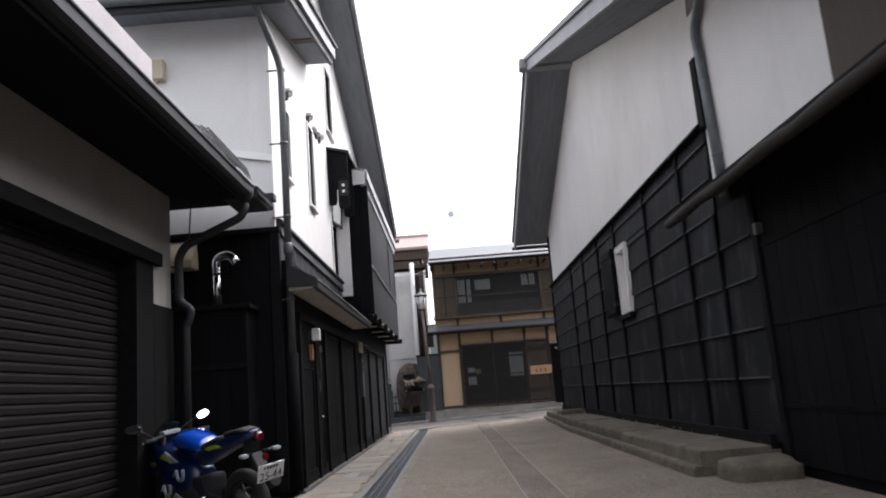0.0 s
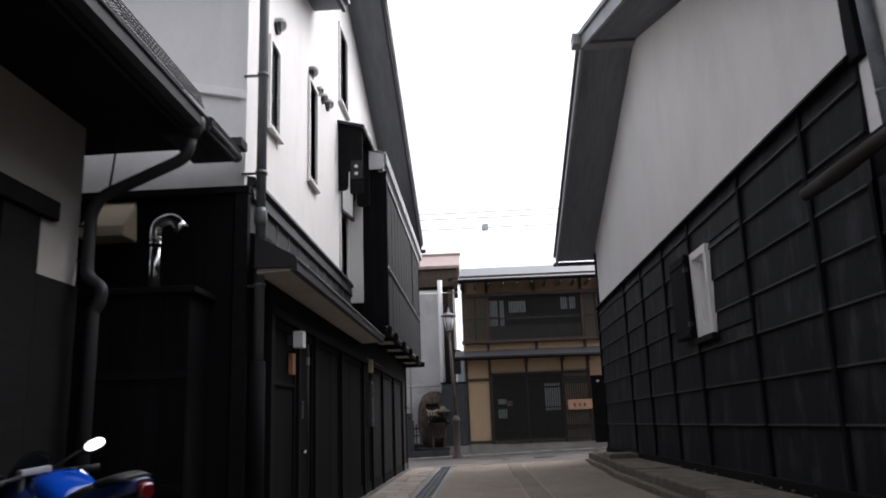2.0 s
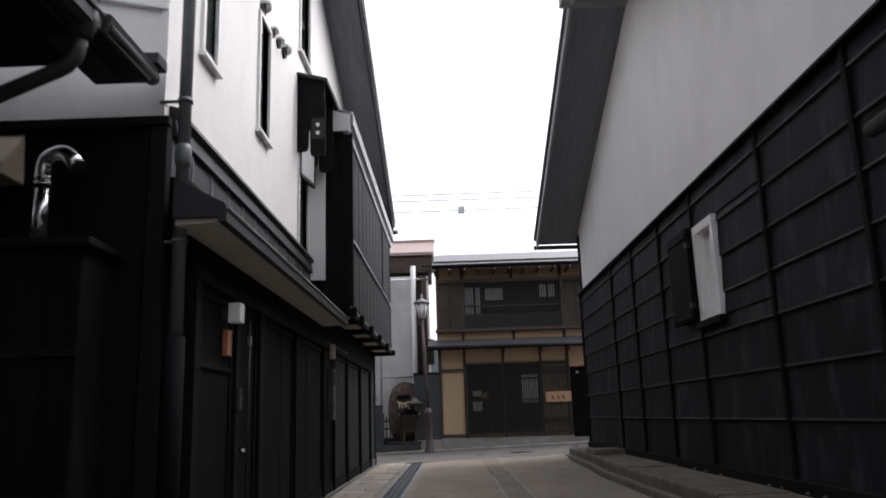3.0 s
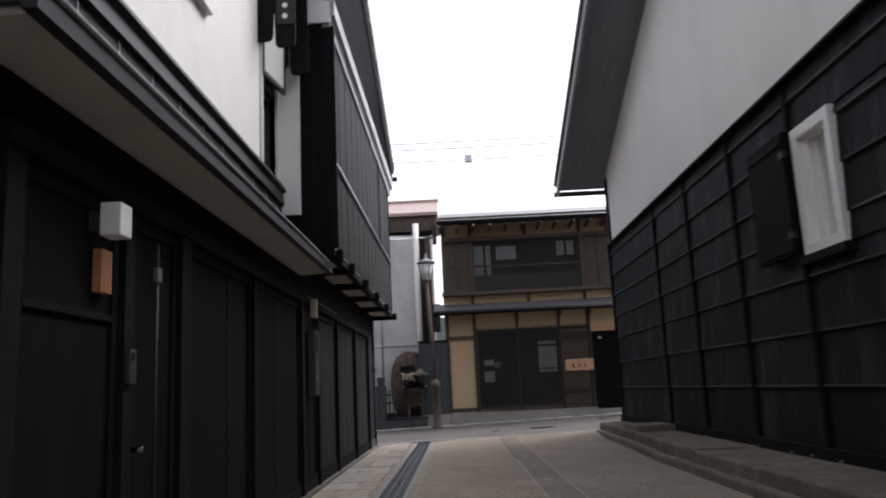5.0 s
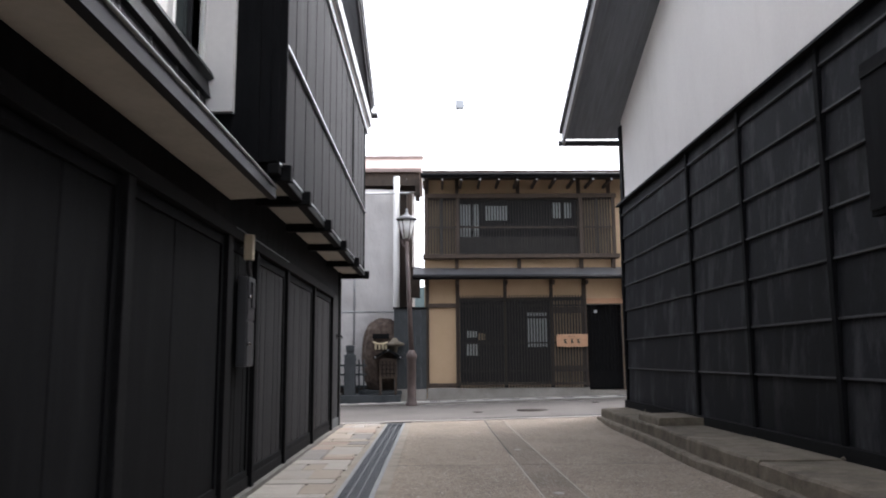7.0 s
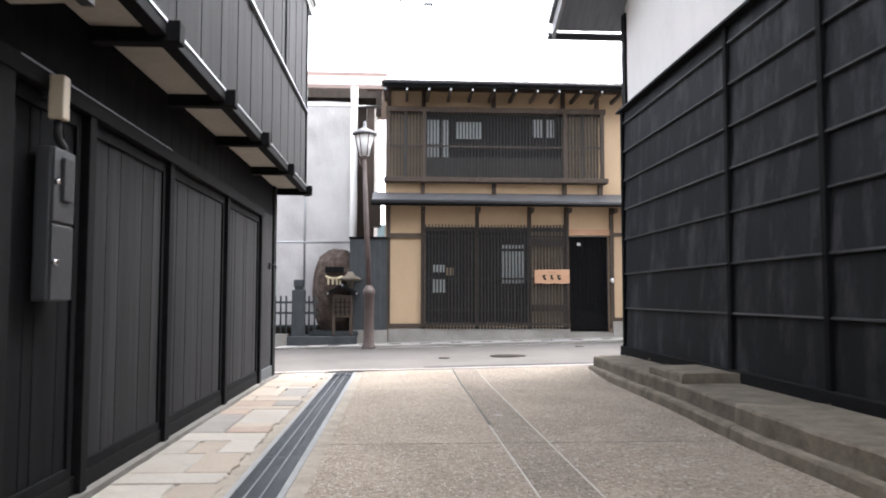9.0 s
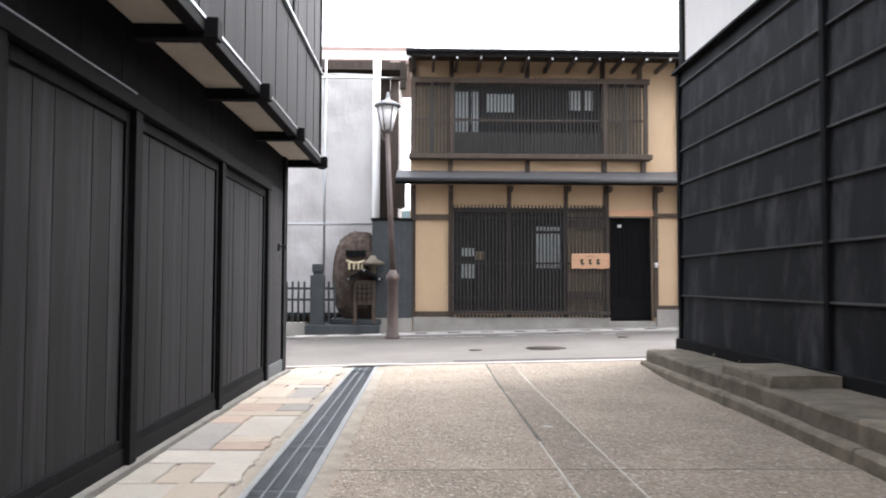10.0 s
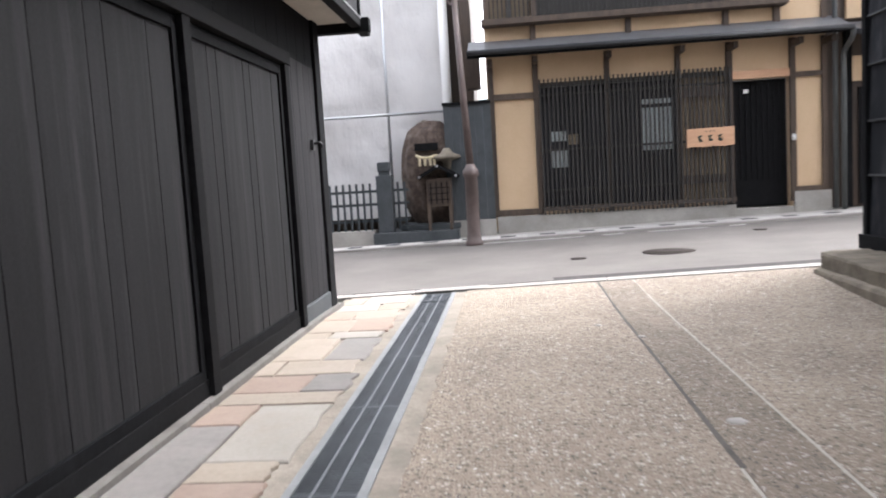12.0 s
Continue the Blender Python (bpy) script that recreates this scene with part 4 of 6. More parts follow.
block("camera_eye", (LX + 0.05, LX + 0.056, 8.625, 8.655, 1.17, 1.20), BLACKPL, icom)

meter = thing("meter_box", (LX + 0.09, 13.3, 0.95), "tall dark grey electricity meter box with a dial window", "meter box")
block("body", (LX + 0.0, LX + 0.075, 13.20, 13.43, 1.00, 1.69), GREYBOX, meter, bevel=0.012)
block("upper_door", (LX + 0.075, LX + 0.085, 13.205, 13.42, 1.355, 1.685), GREYBOX, meter, bevel=0.004)
block("lower_door", (LX + 0.075, LX + 0.085, 13.205, 13.42, 1.005, 1.34), GREYBOX, meter, bevel=0.004)
block("dial_window", (LX + 0.085, LX + 0.10, 13.28, 13.38, 1.45, 1.65), BLACKPL, meter, "dark dial window in a raised frame", 0.006)
for z in (1.17, 1.53):
    bm = bmesh.new()
    tube(bm, [(LX + 0.085, 13.22, z), (LX + 0.105, 13.22, z)], 0.013, 10)
    part("lock", bm, STEEL, meter)
flood = thing("service_lamp", (LX + 0.07, 13.25, 1.9), "small pale beige cable cover on the wall", "bracket")
block("body", (LX + 0.03, LX + 0.10, 13.24, 13.31, 1.82, 2.02), BEIGE, flood, bevel=0.008)
block("arm", (LX - 0.03, LX + 0.03, 13.26, 13.29, 1.92, 1.97), GREYBOX, flood)
bm = bmesh.new()
tube(bm, bend([(LX + 0.06, 13.28, 1.83), (LX + 0.06, 13.28, 1.74), (LX + 0.06, 13.36, 1.70), (LX + 0.05, 13.33, 1.66)], 0.03), 0.018, 8)
part("cable", bm, BLACKPL, flood)

for ob in (meter, flood):
    ob.location.y -= 0.08
    ob.location.z -= 0.04

# canopy over the entrance
can = thing("canopy", (-1.1, 10.2, 2.2), "long low pent canopy with pale soffit and dark metal roof", "canopy", kind="structure")
CX = -1.06
bm = bmesh.new()
hull8(bm, [(CX, 7.27, 2.215), (LX - 0.02, 7.27, 2.20), (LX - 0.02, 12.90, 2.20), (CX, 12.90, 2.215), (CX, 7.27, 2.24), (LX - 0.02, 7.27, 2.24), (LX - 0.02, 12.90, 2.24), (CX, 12.90, 2.24)])
part("soffit", bm, SOFFIT_C, can)
bm = bmesh.new()
prism(bm, [(CX + 0.02, 2.24), (CX + 0.02, 2.33), (-1.27, 2.46), (LX - 0.03, 2.50), (LX - 0.03, 2.24)], "y", 7.24, 12.9)
part("roof", bm, GUTTER, can)
bm = bmesh.new()
prism(bm, [(CX + 0.045, 2.205), (CX + 0.045, 2.30), (CX + 0.02, 2.335), (CX - 0.01, 2.33), (CX - 0.01, 2.205)], "y", 7.22, 12.92)
part("fascia", bm, GUTTER, can)
bm = bmesh.new()
tube(bm, [(CX + 0.05, 7.22, 2.295), (CX + 0.05, 12.92, 2.295)], 0.011, 8)
part("drip_edge", bm, SHEETMETAL, can)
bm = bmesh.new()
box(bm, UX - 0.02, UX + 0.035, 7.5, 12.8, 2.6, 2.9)
part("apron", bm, GUTTER, can, "dark metal apron above the canopy")
for k in range(11):
    block("apron_seam", (UX + 0.035, UX + 0.043, 7.9 + k * 0.455, 7.912 + k * 0.455, 2.62, 2.89), SHEETMETAL, can)
bm = bmesh.new()
prism(bm, [(UX, 2.88), (UX + 0.07, 2.90), (UX + 0.05, 3.02), (UX + 0.09, 3.05), (UX + 0.07, 3.10), (UX, 3.12)], "y", 7.5, 14.0)
part("flashing", bm, GUTTER, can)
block("pier", (UX - 0.01, -1.29, 12.645, 12.7, 2.80, 5.1), PLASTER, wall_left)

hook = thing("wall_hook", (LX + 0.03, 19.25, 1.35), "small black iron hook on the end wall", "hook")
block("plate", (LX - 0.014, LX + 0.012, 19.22, 19.28, 1.32, 1.40), BLACKPL, hook)
bm = bmesh.new()
tube(bm, bend([(LX + 0.01, 19.25, 1.37), (LX + 0.07, 19.25, 1.38), (LX + 0.075, 19.25, 1.33)], 0.02), 0.010, 8)
part("hook_arm", bm, BLACKPL, hook)

# windows of the upper wall
def wall_window(name, o, label, kind):
    a, b, lo, hi = o
    w = thing(name, (UX, (a + b) / 2, lo), label, "window", kind="structure")
    bm = bmesh.new()
    t = 0.045
    for y0, y1, z0, z1 in ((a - t, a, lo - t, hi + t), (b, b + t, lo - t, hi + t), (a, b, hi, hi + t), (a, b, lo - t, lo)):
        box(bm, UX - 0.08, UX + 0.03, y0, y1, z0, z1)
    part("window_frame", bm, TRIM_W, w)
    block("window_sill", (UX - 0.05, UX + 0.06, a - 0.07, b + 0.07, lo - t - 0.035, lo - t), TRIM_W, w, bevel=0.006)
    block("pane", (UX - 0.10, UX - 0.085, a, b, lo, hi), WINDOW_GLASS, w)
    if kind == "louvre":
        n = 15
        for k in range(n):
            z = lo + (hi - lo) * (k + 0.5) / n
            bm = bmesh.new()
            hull8(bm, [(UX - 0.06, a, z - 0.02), (UX - 0.055, a, z - 0.025), (UX - 0.055, b, z - 0.025), (UX - 0.06, b, z - 0.02), (UX - 0.02, a, z + 0.022), (UX - 0.015, a, z + 0.017), (UX - 0.015, b, z + 0.017), (UX - 0.02, b, z + 0.022)])
            part("slat", bm, SLAT, w)
    else:
        block("sash", (UX - 0.085, UX - 0.055, a, a + 0.03, lo, hi), GUTTER, w)
        block("sash", (UX - 0.085, UX - 0.055, b - 0.03, b, lo, hi), GUTTER, w)
        block("sash", (UX - 0.085, UX - 0.05, a + 0.03, b - 0.03, (lo + hi) / 2 - 0.02, (lo + hi) / 2 + 0.02), GUTTER, w)
    return w


wall_window("window_2", LOUV, "white framed window with dark louvre slats", "louvre")
wall_window("window_3", SLIT, "tall narrow white framed window", "sash")
wall_window("window_4", TALL, "tall white framed window below the roof", "sash")
w5 = wall_window("window_5", BIG, "window with its top sash tilted open", "sash")
HINGE, TIP = Vector((UX + 0.03, 11.91, 0)), Vector((-1.405, 12.48, 0))


def leaf_solid(u0, u1, z0, z1, thick):
    """A slab in the plane of the open casement: shares of its width, heights and thickness."""
    d = (TIP - HINGE).normalized()
    n = Vector((d.y, -d.x, 0)) * thick / 2
    a, b = HINGE.lerp(TIP, u0), HINGE.lerp(TIP, u1)
    bm = bmesh.new()
    hull8(bm, [(*(p + q).xy, z) for z in (z0, z1) for p, q in ((a, n), (b, n), (b, -n), (a, -n))])
    return bm


# sash pane coloured pale to stand for mirrored sky
sash = part("open_sash", leaf_solid(0.05, 0.95, 4.08, 4.86, 0.012), SKY_AND_CURTAIN, w5, "casement sash swung open, sky reflection painted as a pale colour")
part("sash_rail", leaf_solid(0.0, 1.0, 4.03, 4.08, 0.032), GUTTER, sash)
part("sash_rail", leaf_solid(0.0, 1.0, 4.86, 4.90, 0.032), GUTTER, sash)
part("sash_stile", leaf_solid(0.95, 1.0, 4.08, 4.86, 0.032), GUTTER, sash)
part("sash_stile", leaf_solid(0.0, 0.05, 4.08, 4.86, 0.032), GUTTER, sash)
block("curtain", (UX - 0.084, UX - 0.076, 11.99, 12.26, 3.15, 4.02), SKY_AND_CURTAIN, w5, "white curtain behind the glass")
block("transom", (UX - 0.085, UX - 0.01, 11.95, 12.6, 4.02, 4.08), GUTTER, w5)


# vent hoods
def vent(y, z, r):
    v = thing("vent_hood", (UX, y, z), "round grey stainless vent hood on the white wall", "vent", "vent hoods")
    bm = bmesh.new()
    rings = []
    for k in range(9):
        a = k / 8 * math.pi / 2
        rings.append([bm.verts.new((UX + r * 1.15 * math.sin(a), y + r * math.cos(t) * math.cos(a * 0.75), z + r * (math.sin(t) * math.cos(a * 0.75) + 0.25 * math.sin(a)))) for t in (math.pi * q / 10 - 0.35 for q in range(12))])
    for p, q in zip(rings, rings[1:]):
        for k in range(len(p) - 1):
            bm.faces.new((p[k], p[k + 1], q[k + 1], q[k])).smooth = True
    bmesh.ops.solidify(bm, geom=bm.faces[:], thickness=0.006)
    part("hood", bm, VENT, v)
    bm = bmesh.new()
    tube(bm, [(UX, y, z), (UX + 0.03, y, z)], r * 0.98, 18)
    part("collar", bm, GUTTER, v)


for y, z, r in ((8.36, 5.02, 0.085), (9.95, 5.27, 0.085), (10.40, 5.23, 0.065), (10.68, 5.25, 0.07), (10.98, 5.29, 0.085)):
    vent(y, z, r)

# hood over the open window
awn = thing("window_hood", (UX, 12.5, 5.3), "dark sheet metal hood over the window with cheek plates", "window hood")
bm = bmesh.new()
hull8(bm, [(UX, 11.86, 5.45), (-1.13, 11.86, 5.35), (-1.09, 13.2, 5.32), (UX, 13.2, 5.45), (UX, 11.86, 5.50), (-1.12, 11.86, 5.40), (-1.08, 13.2, 5.37), (UX, 13.2, 5.50)], 0.006)
part("roof", bm, GUTTER, awn)
cheek = [(UX, 5.45), (-1.16, 5.36), (-1.155, 4.42), (-1.165, 4.37), (-1.20, 4.35), (-1.31, 4.35), (-1.34, 4.37), (-1.348, 4.42), (-1.353, 4.71), (-1.366, 4.71), (-1.372, 4.48), (-1.385, 4.44), (-1.42, 4.42), (UX, 4.42)]
for y in (11.92, 12.58):
    bm = bmesh.new()
    prism(bm, cheek, "y", y, y + 0.03)
    part("cheek_plate", bm, BEAM, awn)
bm = bmesh.new()
prism(bm, [(-1.33, 4.58), (-1.17, 4.58), (-1.17, 4.86), (-1.33, 4.86)], "y", 11.905, 11.92)
br = part("bracket", bm, GUTTER, awn, "dark bracket plate with two holes")
for z in (4.66, 4.77):
    bm = bmesh.new()
    tube(bm, [(-1.25, 11.898, z), (-1.25, 11.905, z)], 0.026, 14)
    part("hole", bm, WHITE_PL, br)
awn.location.y, awn.location.z = 12.43, 5.22

# projecting boarded bay
bay = thing("boarded_bay", (-1.0, 16.3, 2.45), "projecting upper bay clad in weathered upright boards", "bay", kind="structure")
B0, B1, BXF = 12.72, 19.8, -0.985
bm = bmesh.new()
box(bm, UX, BXF - 0.025, B0 + 0.02, B1 - 0.02, 2.46, 5.0)
part("core", bm, BEAM, bay)
n = 40
for k in range(n):
    a = B0 + (B1 - B0) * k / n
    block("board", (BXF - 0.025, BXF + 0.004 * ((k * 5) % 3) / 2, a + 0.002, a + (B1 - B0) / n - 0.002, 2.44, 4.9), WEATHERED, bay)
for k in range(3):
    a = UX + 0.01 + k * 0.2
    block("board", (a + 0.002, a + 0.198, B0 - 0.012, B0 + 0.02, 2.44, 4.9), BLACK, bay)
block("corner_trim", (BXF - 0.04, BXF + 0.018, B0 - 0.02, B0 + 0.045, 2.44, 4.9), BLACK, bay, bevel=0.005)
block("corner_trim", (BXF - 0.04, BXF + 0.018, 17.9, 17.97, 3.45, 4.9), BLACK, bay, bevel=0.005)
block("corner_trim", (BXF - 0.04, BXF + 0.018, B1 - 0.045, B1 + 0.01, 2.44, 4.9), BLACK, bay, bevel=0.005)
block("rail", (BXF + 0.006, BXF + 0.035, B0 + 0.02, B1, 3.42, 3.443), GALV, bay, "thin metal rail strip", 0.004)
block("drip_strip", (BXF + 0.030, BXF + 0.036, B0, 20.1, 2.425, 2.440), GALV, bay, "thin metal strip along the lower edge")
block("door_track", (LX + 0.035, LX + 0.039, 12.9, 15.0, 1.988, 1.996), BAR, wall_low, "thin metal door track")
bm = bmesh.new()
prism(bm, [(BXF - 0.05, 4.88), (BXF + 0.03, 4.88), (BXF + 0.03, 5.0), (BXF + 0.085, 5.02), (BXF + 0.085, 5.17), (BXF - 0.05, 5.26)], "y", B0 - 0.03, 20.15)
part("cornice", bm, SHEETMETAL, bay, "double stepped grey metal cornice")
bm = bmesh.new()
tube(bm, [(BXF + 0.06, B0 - 0.03, 5.19), (BXF + 0.06, 20.2, 5.19)], 0.025, 8)
tube(bm, [(BXF + 0.035, B0 - 0.03, 5.01), (BXF + 0.035, 20.2, 5.01)], 0.018, 8)
part("drip_edge", bm, TRIM_W, bay)
bm = bmesh.new()
prism(bm, [(-1.42, 4.92), (BXF + 0.04, 4.92), (BXF + 0.04, 5.16), (-1.42, 5.30)], "y", B0 - 0.06, B0 - 0.025)
part("end_cap", bm, TRIM_W, bay, "white metal end cap of the cornice")
bm = bmesh.new()
prism(bm, [(UX, 5.22), (BXF + 0.08, 5.18), (BXF + 0.08, 5.22), (UX, 5.32)], "y", B0, 20.15)
part("lid", bm, GUTTER, bay)
for y in (12.85, 13.75, 15.1, 16.5, 18.1, 19.75):
    block("cantilever_beam", (LX - 0.02, BXF + 0.10, y - 0.05, y + 0.05, 2.32, 2.44), BEAM, bay, bevel=0.008)
for a, b in zip((12.9, 13.8, 15.15, 16.55, 18.15), (13.7, 15.05, 16.45, 18.05, 19.7)):
    block("soffit_panel", (LX - 0.02, BXF - 0.06, a, b, 2.40, 2.42), SOFFIT_C, bay)
block("edge_beam", (BXF - 0.055, BXF + 0.03, B0 - 0.02, 20.15, 2.355, 2.43), BEAM, bay, bevel=0.006)

# roofs of the left house
roof_l = thing("left_house_roof", (-0.95, 15, 6.5), "dark metal gable roof with deep boarded overhang", "roof", kind="structure")
LBX = -0.92
for s, e in ((11.0, 20.5), (11.0, 9.0)):
    zs = 5.40 + 0.33 * 9.5
    ze = 5.40 if e > 11 else zs - 0.3 * 2
    bm = bmesh.new()
    prism(bm, [(s, zs), (e, ze), (e, ze + 0.12), (s, zs + 0.12)], "x", -8, LBX - 0.04)
    part("soffit", bm, SOFFIT_HAZE, roof_l)
    bm = bmesh.new()
    prism(bm, [(s, zs + 0.12), (e, ze + 0.12), (e, ze + 0.2), (s, zs + 0.2)], "x", -8, LBX + 0.05)
    part("roof_sheet", bm, GUTTER, roof_l)
    bm = bmesh.new()
    prism(bm, [(s, zs - 0.03), (e, ze - 0.03), (e, ze + 0.14), (s, zs + 0.14)], "x", LBX - 0.04, LBX)
    part("bargeboard", bm, GUTTER, roof_l)
    bm = bmesh.new()
    prism(bm, [(s, zs + 0.06), (e, ze + 0.06), (e, ze + 0.17), (s, zs + 0.17)], "x", LBX, LBX + 0.035)
    part("barge_trim", bm, SHEETMETAL, roof_l)
bm = bmesh.new()
tube(bm, [(LBX + 0.1, 20.56, 5.36), (-8, 20.56, 5.36)], 0.055, 10)
part("gutter", bm, GUTTER, roof_l)

lean = thing("lean_to_roof", (-1.2, 8.5, 5.8), "lower lean-to roof with layered fascia against the gable", "roof", kind="structure")
SX = -1.10
def slab(name, m, x0, x1, lo, hi, y0=6.75, y1=10.18):
    bm = bmesh.new()
    prism(bm, [(y0, ltop(y0) + lo), (y1, ltop(9.99) + 0.21 * (y1 - 9.99) + lo), (y1, ltop(9.99) + 0.21 * (y1 - 9.99) + hi), (y0, ltop(y0) + hi)], "x", x0, x1)
    return part(name, bm, m, lean)
slab("soffit", SOFFIT_HAZE, -3.45, SX - 0.05, 0.0, 0.08)
slab("roof_sheet", GUTTER, -3.5, SX + 0.09, 0.24, 0.29)
slab("bargeboard", GUTTER, SX - 0.05, SX, -0.04, 0.14)
slab("bargeboard", SHEETMETAL, SX, SX + 0.05, 0.06, 0.24)
slab("board_strip", BROWN, SX - 0.35, SX - 0.06, -0.02, 0.0, 8.6, 8.8)
block("eave_board", (-3.45, SX - 0.05, 6.70, 6.76, ltop(6.75) - 0.08, ltop(6.75) + 0.12), GUTTER, lean)
bm = bmesh.new()
tube(bm, [(-3.6, 6.66, 5.58), (SX, 6.66, 5.56)], 0.055, 12)
part("gutter", bm, PIPE, lean)

# downpipe at the corner
dp = thing("corner_downpipe", (-1.5, 7.42, 3), "grey green downpipe with brackets at the house corner", "pipe")
bm = bmesh.new()
tube(bm, bend([(-1.52, 6.7, 5.56), (-1.48, 6.85, 5.4), (-1.36, 7.37, 4.98), (-1.36, 7.37, 1.45)], 0.2), 0.042, 12)
part("pipe", bm, PIPE, dp)
bm = bmesh.new()
tube(bm, [(-1.36, 7.37, 2.62), (-1.36, 7.37, 2.66), (-1.36, 7.37, 2.74), (-1.36, 7.37, 2.78)], [0.042, 0.055, 0.055, 0.042], 12)
part("coupling", bm, PIPE, dp)
bm = bmesh.new()
tube(bm, [(-1.36, 7.37, 1.5), (-1.36, 7.37, 0.0)], 0.06, 12)
part("sleeve", bm, BLACK, dp)
for z in (4.92, 3.99, 3.09, 2.12):
    bm = bmesh.new()
    tube(bm, [(-1.36, 7.37, z - 0.015), (-1.36, 7.37, z + 0.015)], 0.05, 12)
    box(bm, -1.53, -1.36, 7.365, 7.385, z - 0.008, z + 0.008)
    part("bracket", bm, PIPE, dp)

# junction box high on the end wall
jb = thing("wall_box", (-3.0, 7.45, 5.1), "beige electrical box on the white end wall", "electrical box")
block("body", (-2.93, -2.77, 7.29, 7.42, 4.90, 5.15), BEIGE, jb, bevel=0.01)
bm = bmesh.new()
tube(bm, bend([(-2.85, 7.36, 4.90), (-2.85, 7.36, 4.82), (-2.85, 7.43, 4.80)], 0.03), 0.012, 8)
part("cable", bm, BEIGE, jb)

# flue box, flue and hood
fb = thing("flue_enclosure", (-2.2, 7.15, 0), "black boarded enclosure with flat lid", "enclosure")
bm = bmesh.new()
box(bm, -2.75, -1.75, 6.92, 7.35, -0.03, 2.0)
part("body", bm, BLACK, fb)
for k in range(5):
    block("board", (-2.74 + k * 0.198, -2.546 + k * 0.198, 6.90, 6.92, 0, 2.0), BLACK, fb)
block("lid", (-2.78, -1.70, 6.86, 7.35, 2.0, 2.05), BEAM, fb, bevel=0.008)
block("rail", (-2.75, -1.74, 6.885, 6.90, 1.36, 1.42), BEAM, fb)
block("rail", (-2.75, -1.74, 6.885, 6.90, 0.55, 0.61), BEAM, fb)
flue = thing("flue_pipe", (-2.12, 7.1, 2.05), "polished steel flue pipe with a bent outlet", "flue")
bm = bmesh.new()
tube(bm, [(-2.10, 7.05, 2.05), (-2.10, 7.05, 2.46)], 0.048, 18)
part("riser", bm, STEEL, flue)
bm = bmesh.new()
tube(bm, bend([(-2.10, 7.05, 2.42), (-2.10, 7.05, 2.60), (-1.94, 6.98, 2.615), (-1.84, 6.95, 2.50)], 0.10), 0.052, 18)
part("elbow", bm, STEEL, flue)
for z in (2.43, 2.47):
    bm = bmesh.new()
    tube(bm, [(-2.10, 7.05, z - 0.01), (-2.10, 7.05, z + 0.01)], 0.056, 18)
    part("clamp", bm, STEEL, flue)
hd = thing("exhaust_hood", (-2.5, 7.3, 2.5), "beige sheet metal exhaust hood on the dark wall", "exhaust hood")
bm = bmesh.new()
hull8(bm, [(-2.78, 7.10, 2.53), (-2.40, 7.10, 2.53), (-2.40, 7.37, 2.53), (-2.78, 7.37, 2.53), (-2.78, 7.12, 2.62), (-2.40, 7.12, 2.62), (-2.42, 7.37, 2.90), (-2.76, 7.37, 2.90)], 0.006)
part("hood", bm, BEIGE, hd)

# garage
GX = -2.38
bm = bmesh.new()
box(bm, GX - 0.3, GX, -9, 2.6, -0.05, 3.3)
box(bm, GX - 0.3, GX, 2.6, 5.55, 2.49, 3.3)
box(bm, GX - 0.3, GX, 5.55, 6.40, 1.98, 3.3)
box(bm, -8, GX - 0.3, 6.15, 6.40, -0.05, 3.4)
# wall colour darkened to stand for shade below the eave
garage_wall = structure("garage_wall", bm, EAVE_PLASTER, "plastered garage front above the shutter, greyed for the eave's shade", "wall")
block("header_beam", (GX - 0.2, GX + 0.05, 1.8, 6.06, 2.36, 2.49), BEAM, garage_wall, bevel=0.008)
block("jamb", (GX - 0.3, GX + 0.02, 5.5, 5.9, -0.05, 2.36), BEAM, garage_wall, bevel=0.008)
block("jamb", (GX - 0.3, GX + 0.02, 5.9, 6.40, -0.05, 1.98), BEAM, garage_wall)
bm = bmesh.new()
SHX = GX - 0.16
prof = []
z = 0.0
while z < 2.45:
    prof += [(SHX, z), (SHX + 0.012, z + 0.012), (SHX + 0.012, z + 0.05), (SHX + 0.004, z + 0.064), (SHX, z + 0.070)]
    z += 0.072
prof += [(SHX - 0.03, z), (SHX - 0.03, 0)]
prism(bm, prof, "y", -1.0, 5.5)
shut = structure("garage_shutter", bm, SHUTTER, "closed brown steel roller shutter of the garage", "shutter")
block("handle", (SHX + 0.012, SHX + 0.02, 4.6, 4.66, 0.80, 0.815), STEEL, shut)

groof = thing("garage_roof", (-1.7, 3, 3.3), "garage eave with dark boarded soffit and black gutter", "roof", kind="structure")
bm = bmesh.new()
prism(bm, [(-1.75, 3.30), (-8, 5.0), (-8, 5.15), (-1.70, 3.42)], "y", -9, 7.0)
part("roof_slab", bm, TILE, groof)
bm = bmesh.new()
hull8(bm, [(-4.4, -9, 3.26), (-1.74, -9, 3.28), (-1.74, 6.92, 3.28), (-4.4, 6.92, 3.26), (-4.4, -9, 3.30), (-1.74, -9, 3.30), (-1.74, 6.92, 3.30), (-4.4, 6.92, 3.30)])
part("soffit", bm, BEAM, groof)
block("fascia", (-1.76, -1.73, -9, 6.92, 3.20, 3.40), GUTTER, groof)
bm = bmesh.new()
prism(bm, [(-1.73, 3.31), (-1.735, 3.23), (-1.70, 3.20), (-1.64, 3.20), (-1.605, 3.23), (-1.60, 3.31), (-1.612, 3.31), (-1.62, 3.24), (-1.645, 3.215), (-1.695, 3.215), (-1.72, 3.24), (-1.72, 3.31)], "y", -9, 6.42)
part("gutter", bm, GUTTER, groof)
bm = bmesh.new()
tube(bm, [(-1.598, -9, 3.315), (-1.598, 6.42, 3.315)], 0.014, 8)
